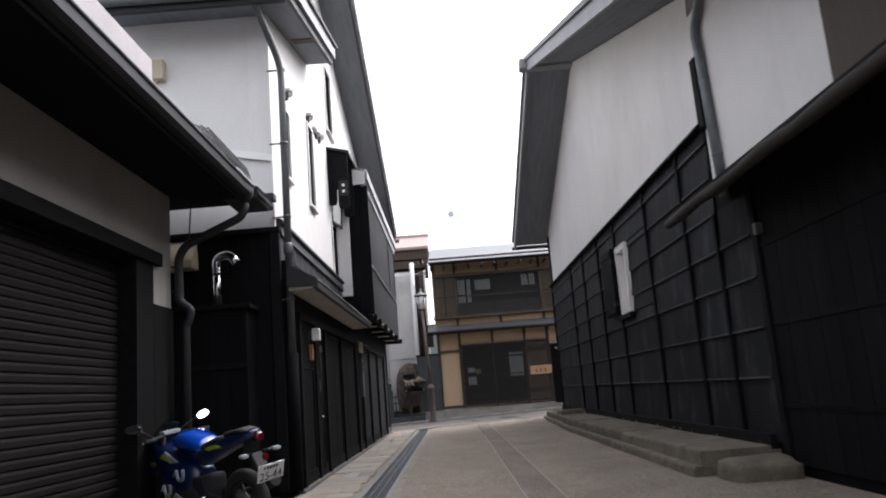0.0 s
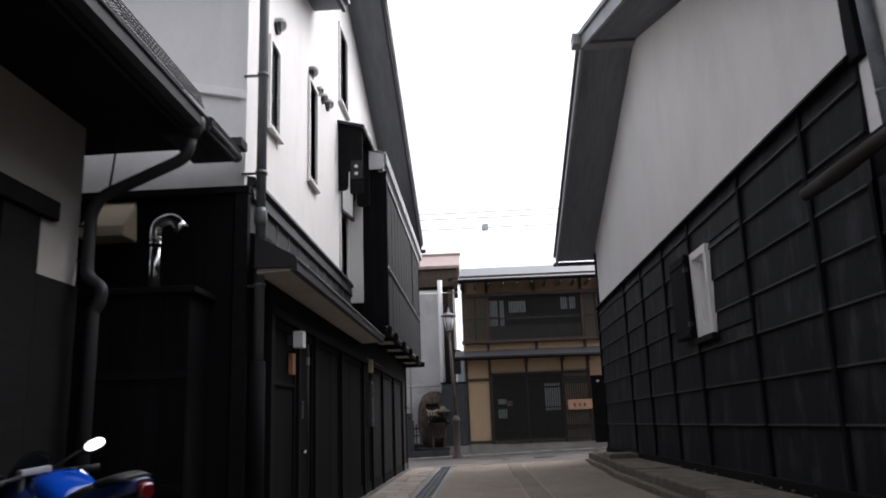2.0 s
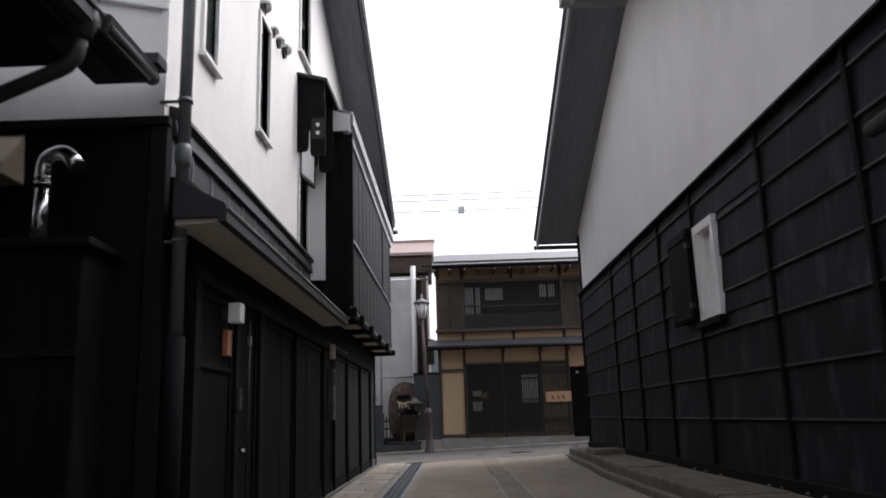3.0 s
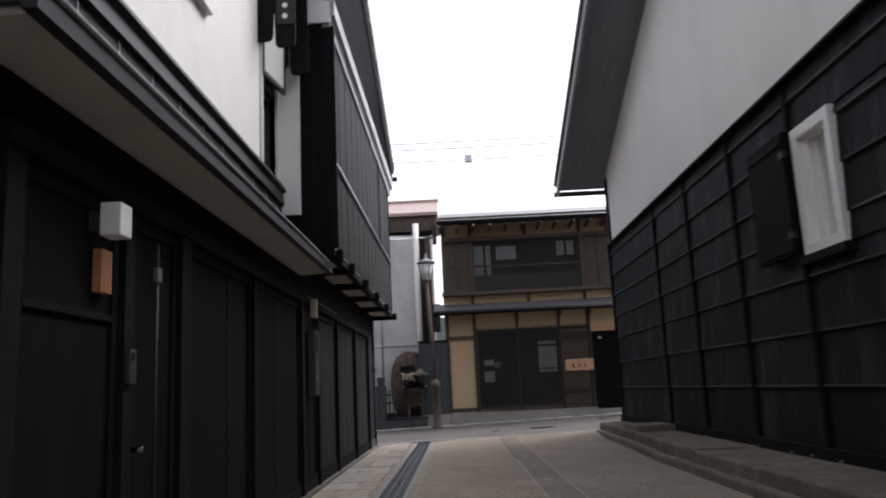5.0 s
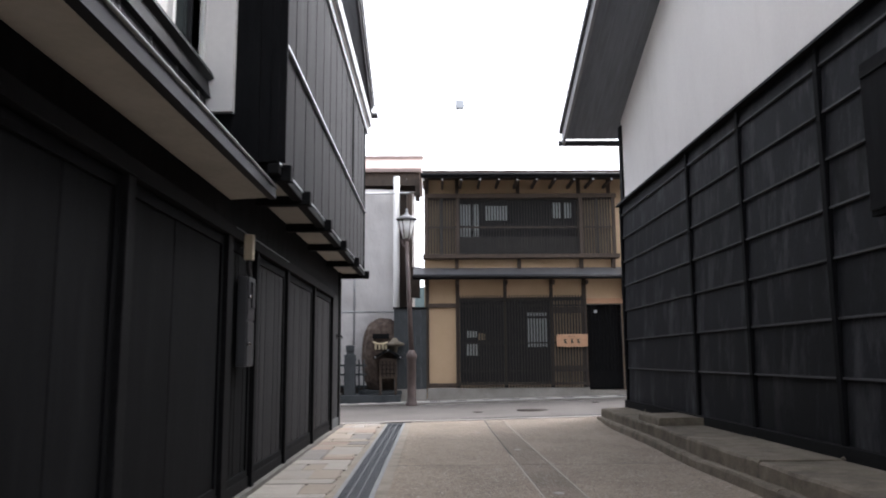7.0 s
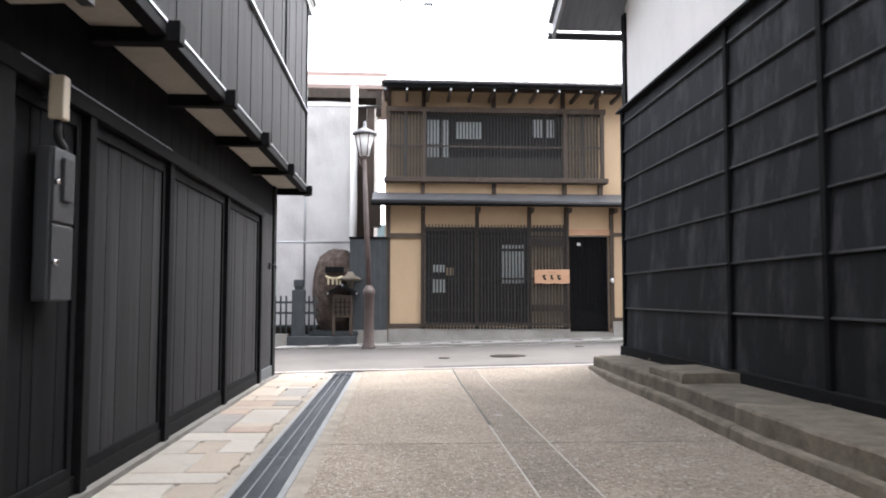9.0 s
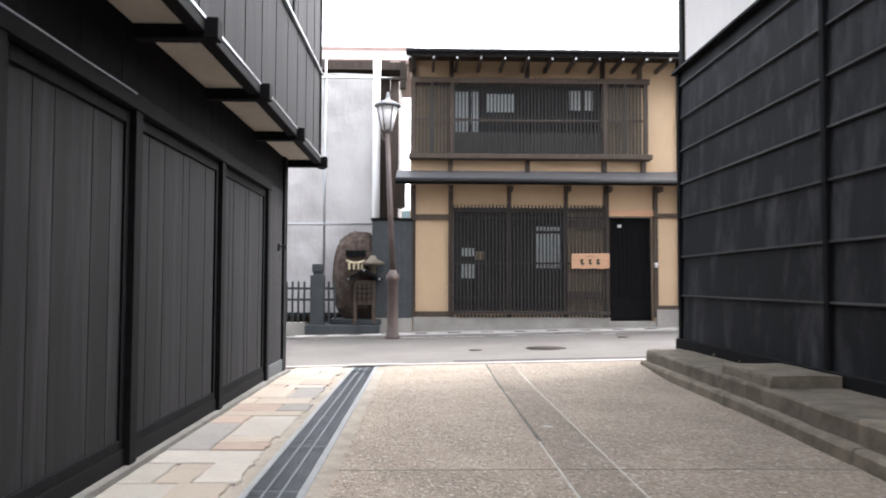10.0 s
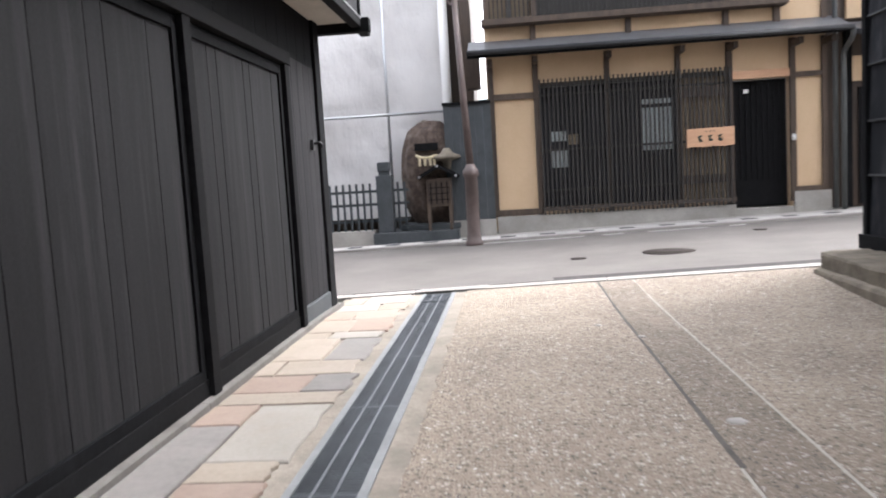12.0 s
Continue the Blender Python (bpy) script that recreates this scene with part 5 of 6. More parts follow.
part("gutter_lip", bm, GUTTER, groof)
# snow guard mesh
bm = bmesh.new()
for k in range(0, 29):
    y = 6.4 - k * 0.045
    tube(bm, [(-1.62, y, 3.40), (-1.66, y + 0.02, 3.52), (-1.78, y, 3.56)], 0.004, 4, False)
for x, z in ((-1.62, 3.40), (-1.635, 3.44), (-1.648, 3.48), (-1.66, 3.52), (-1.72, 3.545), (-1.78, 3.56)):
    tube(bm, [(x, 6.42, z), (x, 5.1, z)], 0.005, 4, False)
part("snow_guard", bm, BLACKPL, groof, "black wire snow guard on the eave", "stuff")
bm = bmesh.new()
hull8(bm, [(-1.705, -9, 3.30), (-1.72, -9, 3.30), (-1.72, 5.12, 3.30), (-1.705, 5.12, 3.30), (-1.705, -9, 3.47), (-1.72, -9, 3.47), (-1.72, 5.08, 3.47), (-1.705, 5.08, 3.47)])
hull8(bm, [(-1.698, -9, 3.34), (-1.704, -9, 3.34), (-1.704, 3.95, 3.34), (-1.698, 3.95, 3.34), (-1.698, -9, 3.62), (-1.704, -9, 3.62), (-1.704, 3.93, 3.62), (-1.698, 3.93, 3.62)])
part("flashing", bm, FLASH, groof, "dull white flashing along the roof edge")
bm = bmesh.new()
hull8(bm, [(-1.60, 6.45, 3.22), (-1.95, 6.45, 3.22), (-1.95, 7.1, 3.22), (-1.60, 7.1, 3.22), (-1.56, 6.45, 3.34), (-1.95, 6.45, 3.44), (-1.95, 7.15, 3.44), (-1.56, 7.15, 3.34)], 0.01)
part("verge_end", bm, GUTTER, groof, "dark verge piece at the roof end")
bm = bmesh.new()
tube(bm, [(-1.62, 6.48, 3.28), (-1.62, 7.2, 3.30)], 0.05, 12)
part("verge_gutter", bm, GUTTER, groof)
block("verge_cap", (-1.80, -1.55, 7.1, 7.26, 3.36, 3.44), GUTTER, groof, bevel=0.01)

groof.location = (-1.60, 3, 3.18)

gd = thing("garage_downpipe", (-2.3, 6.4, 2), "black downpipe slanting back from the gutter", "pipe")
bm = bmesh.new()
tube(bm, [(-1.665, 6.36, 3.30), (-1.665, 6.36, 3.22), (-1.665, 6.36, 3.12)], [0.085, 0.08, 0.05], 14)
part("hopper", bm, GUTTER, gd)
bm = bmesh.new()
tube(bm, bend([(-1.665, 6.36, 3.15), (-1.70, 6.36, 2.98), (-2.30, 6.36, 2.72), (-2.37, 6.36, 2.60), (-2.37, 6.36, 2.14), (-2.25, 6.36, 2.06), (-2.27, 6.36, 1.95), (-2.31, 6.36, 1.90), (-2.31, 6.36, 0.0)], 0.09), 0.043, 12)
part("pipe", bm, GUTTER, gd)
for z in (2.5, 2.25):
    block("bracket", (-2.45, -2.36, 6.35, 6.37, z, z + 0.015), BLACKPL, gd)
bm = bmesh.new()
tube(bm, [(-2.28, 6.5, 3.22), (-2.28, 6.42, 2.8)], 0.008, 6)
part("stay", bm, BLACKPL, gd)
gd.location = (-2.21, 6.4, 1.90)


# ---- house across the street ----
house = thing("merchant_house", (2.6, FY, 0.1), "two storey timber merchant house with ochre plaster and fine lattices", "house")
HX0, HX1 = -0.05, 5.45
bm = bmesh.new()
box(bm, HX0, 3.96, FY, FY + 0.2, 0.05, 2.9)
box(bm, 3.96, 4.9, FY, FY + 0.2, 2.34, 2.9)
box(bm, 4.9, HX1, FY, FY + 0.2, 0.05, 2.9)
box(bm, HX0, HX1, FY, FY + 0.2, 2.9, 5.6)
part("wall", bm, CREAM, house, "ochre plaster wall")
for sx in (HX0, HX1 - 0.15):
    block("side_wall", (sx, sx + 0.15, FY + 0.2, FY + 8, 0.05, 5.6), BROWN, house)
block("foundation", (0.02, 3.98, FY - 0.10, FY - 0.0, 0.0, 0.30), CONCRETE, house, "pale concrete foundation", 0.01)
block("foundation", (4.92, 5.5, FY - 0.10, FY - 0.0, 0.05, 0.46), CONCRETE, house, "pale concrete foundation", 0.01)
block("doorstep", (3.98, 4.92, FY - 0.06, FY + 0.6, 0.02, 0.22), CONCRETE, house, bevel=0.01)
for x, w in ((0.02, 0.09), (0.77, 0.09), (1.95, 0.08), (3.10, 0.08), (3.92, 0.10), (4.92, 0.09), (5.42, 0.08)):
    block("post", (x - w / 2, x + w / 2, FY - 0.07, FY, 0.30, 2.95), BROWN, house, bevel=0.006)
block("rail", (0.06, 0.73, FY - 0.06, FY, 2.26, 2.36), BROWN, house)
block("rail", (4.96, 5.38, FY - 0.06, FY, 2.32, 2.40), BROWN, house)
block("rail", (0.0, 0.75, FY - 0.075, FY, 0.31, 0.41), BROWN, house)
block("rail", (4.9, 5.46, FY - 0.075, FY, 0.46, 0.54), BROWN, house)
block("rail", (0.81, 3.88, FY - 0.05, FY, 2.42, 2.50), BROWN, house)
block("lintel_board", (3.97, 4.88, FY - 0.055, FY - 0.01, 2.34, 2.47), PALEWOOD, house, "fresh orange toned lintel board")
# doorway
# dark sheet paints the lack of light behind the door
block("passage", (3.97, 4.88, FY + 0.55, FY + 0.6, 0.22, 2.34), SHADE_FILL, house, "dark sheet painted as the shaded depth of the doorway")
dr = part("door", (lambda b: (box(b, 4.0, 4.86, FY + 0.12, FY + 0.16, 0.24, 2.32), b)[1])(bmesh.new()), BEAM, house, "dark wooden sliding door")
for k in range(9):
    block("slat", (4.03 + k * 0.09, 4.055 + k * 0.09, FY + 0.10, FY + 0.12, 0.7, 2.28), BEAM, dr)
block("bottom_panel", (4.02, 4.84, FY + 0.105, FY + 0.12, 0.26, 0.66), BEAM, dr)
block("plate", (4.18, 4.26, FY + 0.09, FY + 0.10, 2.12, 2.18), WHITE_PL, dr)
bm = bmesh.new()
lathe(bm, [(0.03, 0), (0.04, 0.05), (0.03, 0.10)], (4.91, FY - 0.1, 1.3), 10)
part("bell", bm, WHITE_PL, house, "small pale bell on the door post")

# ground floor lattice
# dark sheet on the wall face paints the unlit shop; no room behind
block("shop_shade", (0.82, 3.06, FY - 0.012, FY - 0.004, 0.42, 2.42), SHADE_FILL, house, "dark sheet painted as the unlit shop behind the lattice")
block("blind", (3.14, 3.87, FY - 0.014, FY - 0.004, 0.42, 2.42), PAPER, house, "tan bamboo blind behind the lattice")
for x0, x1, z0, z1, m in ((2.50, 2.98, 1.28, 1.98, FROST), (2.50, 2.98, 2.04, 2.12, FROST), (0.98, 1.28, 1.08, 1.36, FROST), (1.0, 1.24, 1.52, 1.68, FROST), (1.26, 1.44, 1.45, 1.62, PAPER)):
    block("interior_pane", (x0, x1, FY - 0.02, FY - 0.013, z0, z1), m, house, "pale pane glimpsed inside")
lat = part("lattice", (lambda b: (box(b, 0.80, 3.98, FY - 0.13, FY - 0.075, 0.36, 0.42), b)[1])(bmesh.new()), BROWN, house, "fine upright timber lattice")
bar_me = mesh_of("lattice_bar", (lambda b: (box(b, -0.013, 0.013, -0.02, 0.02, 0, 2.25), b)[1])(bmesh.new()), LATTICE)
for k in range(44):
    x = 0.83 + k * 0.0715
    ob = new("bar", bar_me)
    ob.parent = lat
    ob.location = (x, FY - 0.115, 0.30)
for z in (0.68, 1.36, 2.28, 2.42):
    block("cross_rail", (0.80, 3.96, FY - 0.095, FY - 0.065, z, z + 0.035), LATTICE, lat)
block("cross_rail", (3.12, 3.9, FY - 0.10, FY - 0.06, 2.10, 2.26), BROWN, lat)
block("cross_rail", (3.12, 3.9, FY - 0.10, FY - 0.06, 0.70, 0.82), BROWN, lat)

# shop sign
sg = thing("shop_sign", (3.57, FY - 0.16, 1.28), "pale wooden shop sign with three brushed characters", "sign")
bm = bmesh.new()
prism(bm, [(3.19, 1.27), (3.3, 1.285), (3.45, 1.268), (3.62, 1.285), (3.8, 1.27), (3.95, 1.29), (3.95, 1.585), (3.19, 1.575)], "y", FY - 0.17, FY - 0.14)
part("board", bm, PALEWOOD, sg)
rng = random.Random(3)
for cx in (3.40, 3.56, 3.72):
    for seg in (((-0.035, 0.02), (0.03, 0.035)), ((0.0, 0.05), (-0.01, -0.01), (0.03, -0.03)), ((-0.03, -0.025), (0.0, -0.045), (0.035, -0.04))):
        bm = bmesh.new()
        tube(bm, [(cx + u + rng.uniform(-0.008, 0.008), FY - 0.172, 1.415 + w + rng.uniform(-0.008, 0.008)) for u, w in seg], 0.014, 6)
        part("stroke", bm, INK, sg)
for cx in (3.50, 3.56, 3.62):
    block("mark", (cx - 0.012, cx + 0.012, FY - 0.173, FY - 0.169, 1.52, 1.535), INK, sg)

# pent roof between the storeys
bm = bmesh.new()
prism(bm, [(25.62, 2.93), (25.62, 3.01), (FY + 0.02, 3.26), (FY + 0.02, 3.14)], "x", -0.32, 5.62)
pent = part("pent_roof", bm, TILE, house, "grey metal pent roof above the ground floor")
block("fascia", (-0.33, 5.63, 25.59, 25.62, 2.90, 3.0), BEAM, pent)
bm = bmesh.new()
tube(bm, [(-0.33, 25.55, 2.98), (5.63, 25.55, 2.96)], 0.045, 10)
part("gutter", bm, GUTTER, pent)
for x in (0.02, 0.77, 1.95, 3.10, 3.92, 4.92, 5.42):
    block("bracket_arm", (x - 0.035, x + 0.035, 25.75, FY - 0.07, 2.80, 2.90), BROWN, pent)

# upper floor
for x in (0.76, 2.32, 3.88, 4.68):
    block("stub_post", (x - 0.045, x + 0.045, FY - 0.10, FY, 3.2, 3.50), BROWN, house)
for x in (0.02, 0.78, 2.32, 3.86, 4.62, 5.42):
    block("post", (x - 0.045, x + 0.045, FY - 0.06, FY, 5.05, 5.6), BROWN, house)
block("post", (5.38, 5.46, FY - 0.06, FY, 3.2, 5.6), BROWN, house)
block("rail", (-0.05, 5.45, FY - 0.05, FY, 5.5, 5.6), BROWN, house)
block("bay_sill", (-0.08, 4.80, FY - 0.30, FY, 3.46, 3.56), BROWN, house, bevel=0.008)
block("bay_head", (-0.04, 4.76, FY - 0.28, FY, 4.98, 5.09), BROWN, house, bevel=0.008)
for x in (0.0, 0.78, 3.86, 4.68):
    block("bay_post", (x - 0.04, x + 0.04, FY - 0.27, FY - 0.19, 3.56, 4.98), BROWN, house)
# upper room's shade painted as a dark sheet against the plaster
block("bay_back", (0.82, 3.82, FY - 0.02, FY - 0.006, 3.56, 4.98), SHADE_FILL, house, "dark sheet painted as the unlit upper room behind the lattice")
for x0, x1 in ((0.04, 0.74), (3.90, 4.64)):
    block("blind", (x0, x1, FY - 0.10, FY - 0.09, 3.58, 4.96), PAPER, house, "tan blind behind the lattice")
for x0, x1, z0, z1 in ((0.86, 1.12, 4.32, 4.86), (0.86, 1.12, 3.98, 4.26), (1.18, 1.32, 3.98, 4.86), (1.5, 2.05, 4.45, 4.82), (3.18, 3.42, 4.50, 4.90), (3.48, 3.66, 4.50, 4.90)):
    block("interior_pane", (x0, x1, FY - 0.035, FY - 0.02, z0, z1), FROST, house, "pale pane in the upper room")
bar2 = mesh_of("lattice_bar", (lambda b: (box(b, -0.012, 0.012, -0.015, 0.015, 0, 1.42), b)[1])(bmesh.new()), LATTICE)
lat2 = part("lattice", (lambda b: (box(b, 0.04, 4.64, FY - 0.245, FY - 0.215, 4.22, 4.26), b)[1])(bmesh.new()), BROWN, house, "fine upright timber lattice of the upper bay")
for k in range(66):
    x = 0.06 + k * 0.0705
    if any(abs(x - p) < 0.045 for p in (0.78, 3.86)):
        continue
    ob = new("bar", bar2)
    ob.parent = lat2
    ob.location = (x, FY - 0.235, 3.56)
block("balcony_panel", (0.82, 3.82, FY - 0.22, FY - 0.20, 3.58, 4.0), LATTICE, lat2)
for x in (0.38, 4.27):
    block("stile", (x - 0.02, x + 0.02, FY - 0.255, FY - 0.225, 3.56, 4.98), LATTICE, lat2)

# main roof
bm = bmesh.new()
prism(bm, [(25.20, 5.33), (FY + 5.0, 6.9), (FY + 5.0, 7.0), (25.18, 5.42)], "x", -0.12, 5.9)
mr = part("roof", bm, TILE, house, "low pitched grey roof")
block("fascia", (-0.12, 5.9, 25.17, 25.20, 5.32, 5.41), BEAM, mr)
bm = bmesh.new()
tube(bm, [(-0.12, 25.14, 5.40), (5.9, 25.14, 5.40)], 0.028, 10)
part("gutter", bm, GUTTER, mr)
for k in range(14):
    x = -0.05 + k * 0.455
    raf = block("rafter", (x - 0.03, x + 0.03, 25.24, FY, 5.26, 5.335), BROWN, mr)
    block("rafter_tip", (x - 0.018, x + 0.018, 25.225, 25.239, 5.265, 5.31), GALV, raf, "white painted rafter tip")
block("purlin", (-0.1, 5.85, FY - 0.2, FY - 0.06, 5.58, 5.7), BROWN, mr)
dpf = thing("street_downpipe", (5.56, FY - 0.2, 0.2), "blue grey downpipe at the house corner", "pipe")
bm = bmesh.new()
tube(bm, bend([(5.70, 25.15, 5.45), (5.60, 25.3, 5.3), (5.56, FY - 0.12, 5.1), (5.56, FY - 0.12, 0.15)], 0.15), 0.04, 10)
part("pipe", bm, PIPE, dpf)
bm = bmesh.new()
tube(bm, bend([(5.63, 25.56, 2.96), (5.64, 25.62, 2.82), (5.66, FY - 0.2, 2.66), (5.66, FY - 0.18, 0.1)], 0.1), 0.04, 10)
part("branch", bm, PIPE, dpf)

# next house to the right
nb = thing("neighbour_house", (8, FY, 0.2), "dark low timber house with tiled eave beside the merchant house", "house")
block("wall", (5.46, 12, FY + 0.1, FY + 0.3, 0.15, 4.2), BROWN, nb)
block("band", (5.75, 12, FY + 0.05, FY + 0.1, 2.2, 2.6), CREAM, nb, "ochre band under the eave")
block("recess", (6.0, 6.9, FY + 0.06, FY + 0.1, 0.2, 2.1), BEAM, nb)
for k in range(6):
    block("post", (5.78 + k * 1.1, 5.88 + k * 1.1, FY + 0.02, FY + 0.1, 0.15, 3.0), BEAM, nb)
bm = bmesh.new()
prism(bm, [(25.5, 2.82), (FY + 0.1, 3.05), (FY + 0.1, 3.15), (25.5, 2.9)], "x", 5.72, 12)
pr2 = part("pent_roof", bm, TILE, nb)
for k in range(20):
    block("rafter_tip", (5.8 + k * 0.28, 5.85 + k * 0.28, 25.46, 25.5, 2.80, 2.86), WHITE_PL, pr2)
bm = bmesh.new()
prism(bm, [(25.4, 4.3), (FY + 5, 5.8), (FY + 5, 5.9), (25.4, 4.4)], "x", 6.1, 12.5)
part("roof", bm, TILE, nb)
block("upper_wall", (5.8, 6.5, FY + 0.02, FY + 0.09, 3.2, 5.2), CREAM, nb)

# sheeted house to the left
sh = thing("sheeted_house", (-4, 27.5, 0), "house under repair wrapped in white scaffold sheeting", "house")
block("wall", (-9, -0.55, 27.9, 28.2, 0, 6.0), BROWN, sh)
block("eave", (-9, -0.2, 27.3, 28.0, 5.62, 5.78), BROWN, sh)
back = thing("back_house", (-5, 34, 0), "taller house behind with a red brown sheet metal roof", "house")
block("wall", (-9, -0.55, 33.4, 37, 0, 7.5), BROWN, back)
bm = bmesh.new()
prism(bm, [(33.0, 7.42), (33.0, 7.54), (35.0, 8.42), (37.2, 7.54), (37.2, 7.42)], "x", -9, -0.22)
part("roof", bm, COPPER, back, "red brown sheet metal roof")
block("roof_trim", (-9, -0.18, 34.9, 35.1, 8.36, 8.50), COPPER, back)
block("eave", (-9, -0.3, 33.15, 33.4, 7.0, 7.42), BROWN, back)
bm = bmesh.new()
nx, nz = 70, 40
g = []
for i in range(nx + 1):
    col = []
    for k in range(nz + 1):
        x = -6.5 + (6.5 - 0.72) * i / nx
        z = 0.35 + (5.45 - 0.35) * k / nz
        p = Vector((x, 0, z))
        d = 0.07 * noise.noise(Vector((x * 1.6, z * 1.1, 0))) + 0.05 * abs(noise.noise(Vector((x * 0.9 - z * 0.7, z * 2.4, 8)))) + 0.035 * noise.noise(Vector((x * 3 + z * 2.2, z * 1.5, 4))) + 0.03 * abs(math.sin((x + 6.5) * 1.35 * math.pi / 1.2))
        col.append(bm.verts.new((x, 27.0 + d, z)))
    g.append(col)
for i in range(nx):
    for k in range(nz):
        bm.faces.new((g[i][k], g[i + 1][k], g[i + 1][k + 1], g[i][k + 1])).smooth = True
part("sheeting", bm, SHEET, sh, "slack white scaffold sheeting")
for x in (-0.78, -1.86, -3.4, -5.0):
    bm = bmesh.new()
    r = 0.085 if x > -1 else 0.026
    tube(bm, [(x, 26.86, 0.02), (x, 26.86, 5.75)], r, 12)
    part("upright", bm, WHITE_PL if x > -1 else GALV, sh)
for z in (2.2, 5.3):
    bm = bmesh.new()
    tube(bm, [(-6.5, 26.82, z), (-0.5 if z < 3 else -0.2, 26.82, z)], 0.026, 10)
    part("ledger", bm, GALV, sh)
block("eave_post", (-0.30, -0.18, 27.25, 27.4, 5.2, 5.8), BROWN, sh)
block("side_box", (-0.42, -0.18, 27.2, 27.5, 2.6, 3.4), BROWN, sh)

# gap between the houses: far house and hill
hill = thing("far_hill", (0, 120, 0), "wooded hill far beyond the gap between houses", "hill", kind="structure")
bm = bmesh.new()
prof = [(-120, 0), (-80, 8), (-30, 11), (0, 12.5), (30, 11), (80, 7), (130, 0)]
prism(bm, prof, "y", 130, 150)
part("slope", bm, LEAF, hill)

# dark board screen beside the house
scr = thing("board_screen", (-0.4, 26.1, 0), "dark grey board screen beside the merchant house", "screen")
for k in range(6):
    block("board", (-0.80 + k * 0.133, -0.669 + k * 0.133, 26.05, 26.09, 0.05, 2.22), GREYSTONE, scr)
block("cap", (-0.82, 0.0, 26.02, 26.12, 2.22, 2.27), BEAM, scr)
block("foot", (-0.8, 0.0, 26.0, 26.12, 0.0, 0.28), CONCRETE, scr)

# stone monument with small shrine
mon = thing("stone_monument", (-1.05, 26.3, 0.25), "tall rounded brown memorial boulder on a dark plinth", "monument")
bm = bmesh.new()
bmesh.ops.create_icosphere(bm, subdivisions=4, radius=1.0)
for v in bm.verts:
    n_ = noise.noise_vector(v.co * 2.2) * 0.14 + noise.noise_vector(v.co * 6) * 0.07 + noise.noise_vector(v.co * 15) * 0.03
    c = v.co
    w = 0.50 * (1.0 - 0.12 * max(0, c.z))
    v.co = Vector((-1.08 + w * math.copysign(abs(c.x) ** 0.65, c.x) + n_.x * 0.4, 26.35 + 0.28 * c.y + n_.y * 0.4, 1.10 + 0.90 * math.copysign(abs(c.z) ** 0.6, c.z) + n_.z * 0.4))
for f in bm.faces:
    f.smooth = True
part("boulder", bm, BOULDER, mon)
block("tablet", (-1.32, -0.92, 26.02, 26.10, 1.50, 1.62), BEAM, mon, "dark carved strip on the stone")
plinth = thing("stone_plinth", (-1.2, 26, 0), "low dark stone plinth behind the kerb", "plinth")
block("slab", (-2.05, -0.62, 25.62, 26.75, -0.05, 0.16), GREYSTONE, plinth, bevel=0.015)
block("upper_slab", (-1.62, -0.6, 25.95, 26.7, 0.16, 0.26), GREYSTONE, plinth, bevel=0.015)

shrine = thing("small_shrine", (-0.92, 25.85, 0.16), "small weathered wooden shrine with gabled roof on legs", "shrine")
for x in (-1.10, -0.74):
    for y in (25.72, 25.98):
        block("leg", (x - 0.025, x + 0.025, y - 0.025, y + 0.025, 0.0, 0.62), BROWN, shrine)
block("cabinet", (-1.12, -0.72, 25.72, 26.0, 0.55, 1.02), BROWN, shrine, bevel=0.006)
for k in range(4):
    block("bar", (-1.06 + k * 0.09, -1.045 + k * 0.09, 25.70, 25.72, 0.60, 0.96), BEAM, shrine)
for z in (0.66, 0.76, 0.86):
    block("rail", (-1.09, -0.75, 25.695, 25.70, z, z + 0.012), BEAM, shrine)
bm = bmesh.new()
prism(bm, [(-1.26, 1.02), (-0.92, 1.20), (-0.58, 1.02), (-0.58, 1.06), (-0.92, 1.25), (-1.26, 1.06)], "y", 25.6, 26.05)
part("roof", bm, BEAM, shrine)
for x in (-1.22, -0.92, -0.62):
    block("fitting", (x - 0.02, x + 0.02, 25.585, 25.6, 1.03 + (0.17 if x == -0.92 else 0), 1.07 + (0.17 if x == -0.92 else 0)), GALV, shrine)
# stacked cap stones and rope
cap_st = thing("stone_lantern_cap", (-0.8, 26.02, 1.3), "mossy stone cap in front of the boulder", "stone cap")
bm = bmesh.new()
lathe(bm, [(0.06, -0.14), (0.08, 0.0), (0.24, 0.05), (0.22, 0.09), (0.10, 0.14), (0.05, 0.22)], (-0.78, 26.02, 1.30), 14)
part("cap", bm, STONE, cap_st)
rope = thing("straw_rope", (-1.12, 26.0, 1.4), "straw rope with paper tassels tied on the boulder", "rope")
bm = bmesh.new()
tube(bm, [(-1.30 + 0.05 * k, 26.02 - 0.04 * math.sin(k / 7 * math.pi), 1.42 - 0.05 * math.sin(k / 7 * math.pi)) for k in range(8)], 0.022, 8)
part("cord", bm, ROPE, rope)
for x in (-1.24, -1.15, -1.06, -0.99):
    block("tassel", (x - 0.02, x + 0.02, 25.97, 25.99, 1.24, 1.38), ROPE, rope)

# stone post and picket fence
sp = thing("stone_post", (-1.9, 25.9, 0), "dark square stone post with stepped cap", "post")
block("shaft", (-1.97, -1.71, 25.72, 25.98, 0.1, 1.12), GREYSTONE, sp, bevel=0.01)
block("neck", (-1.92, -1.76, 25.77, 25.93, 1.12, 1.18), GREYSTONE, sp)
block("cap", (-1.94, -1.74, 25.75, 25.95, 1.18, 1.34), GREYSTONE, sp, bevel=0.02)
fen = thing("picket_fence", (-3.5, 25.9, 0), "low dark metal picket fence along the footway", "fence")
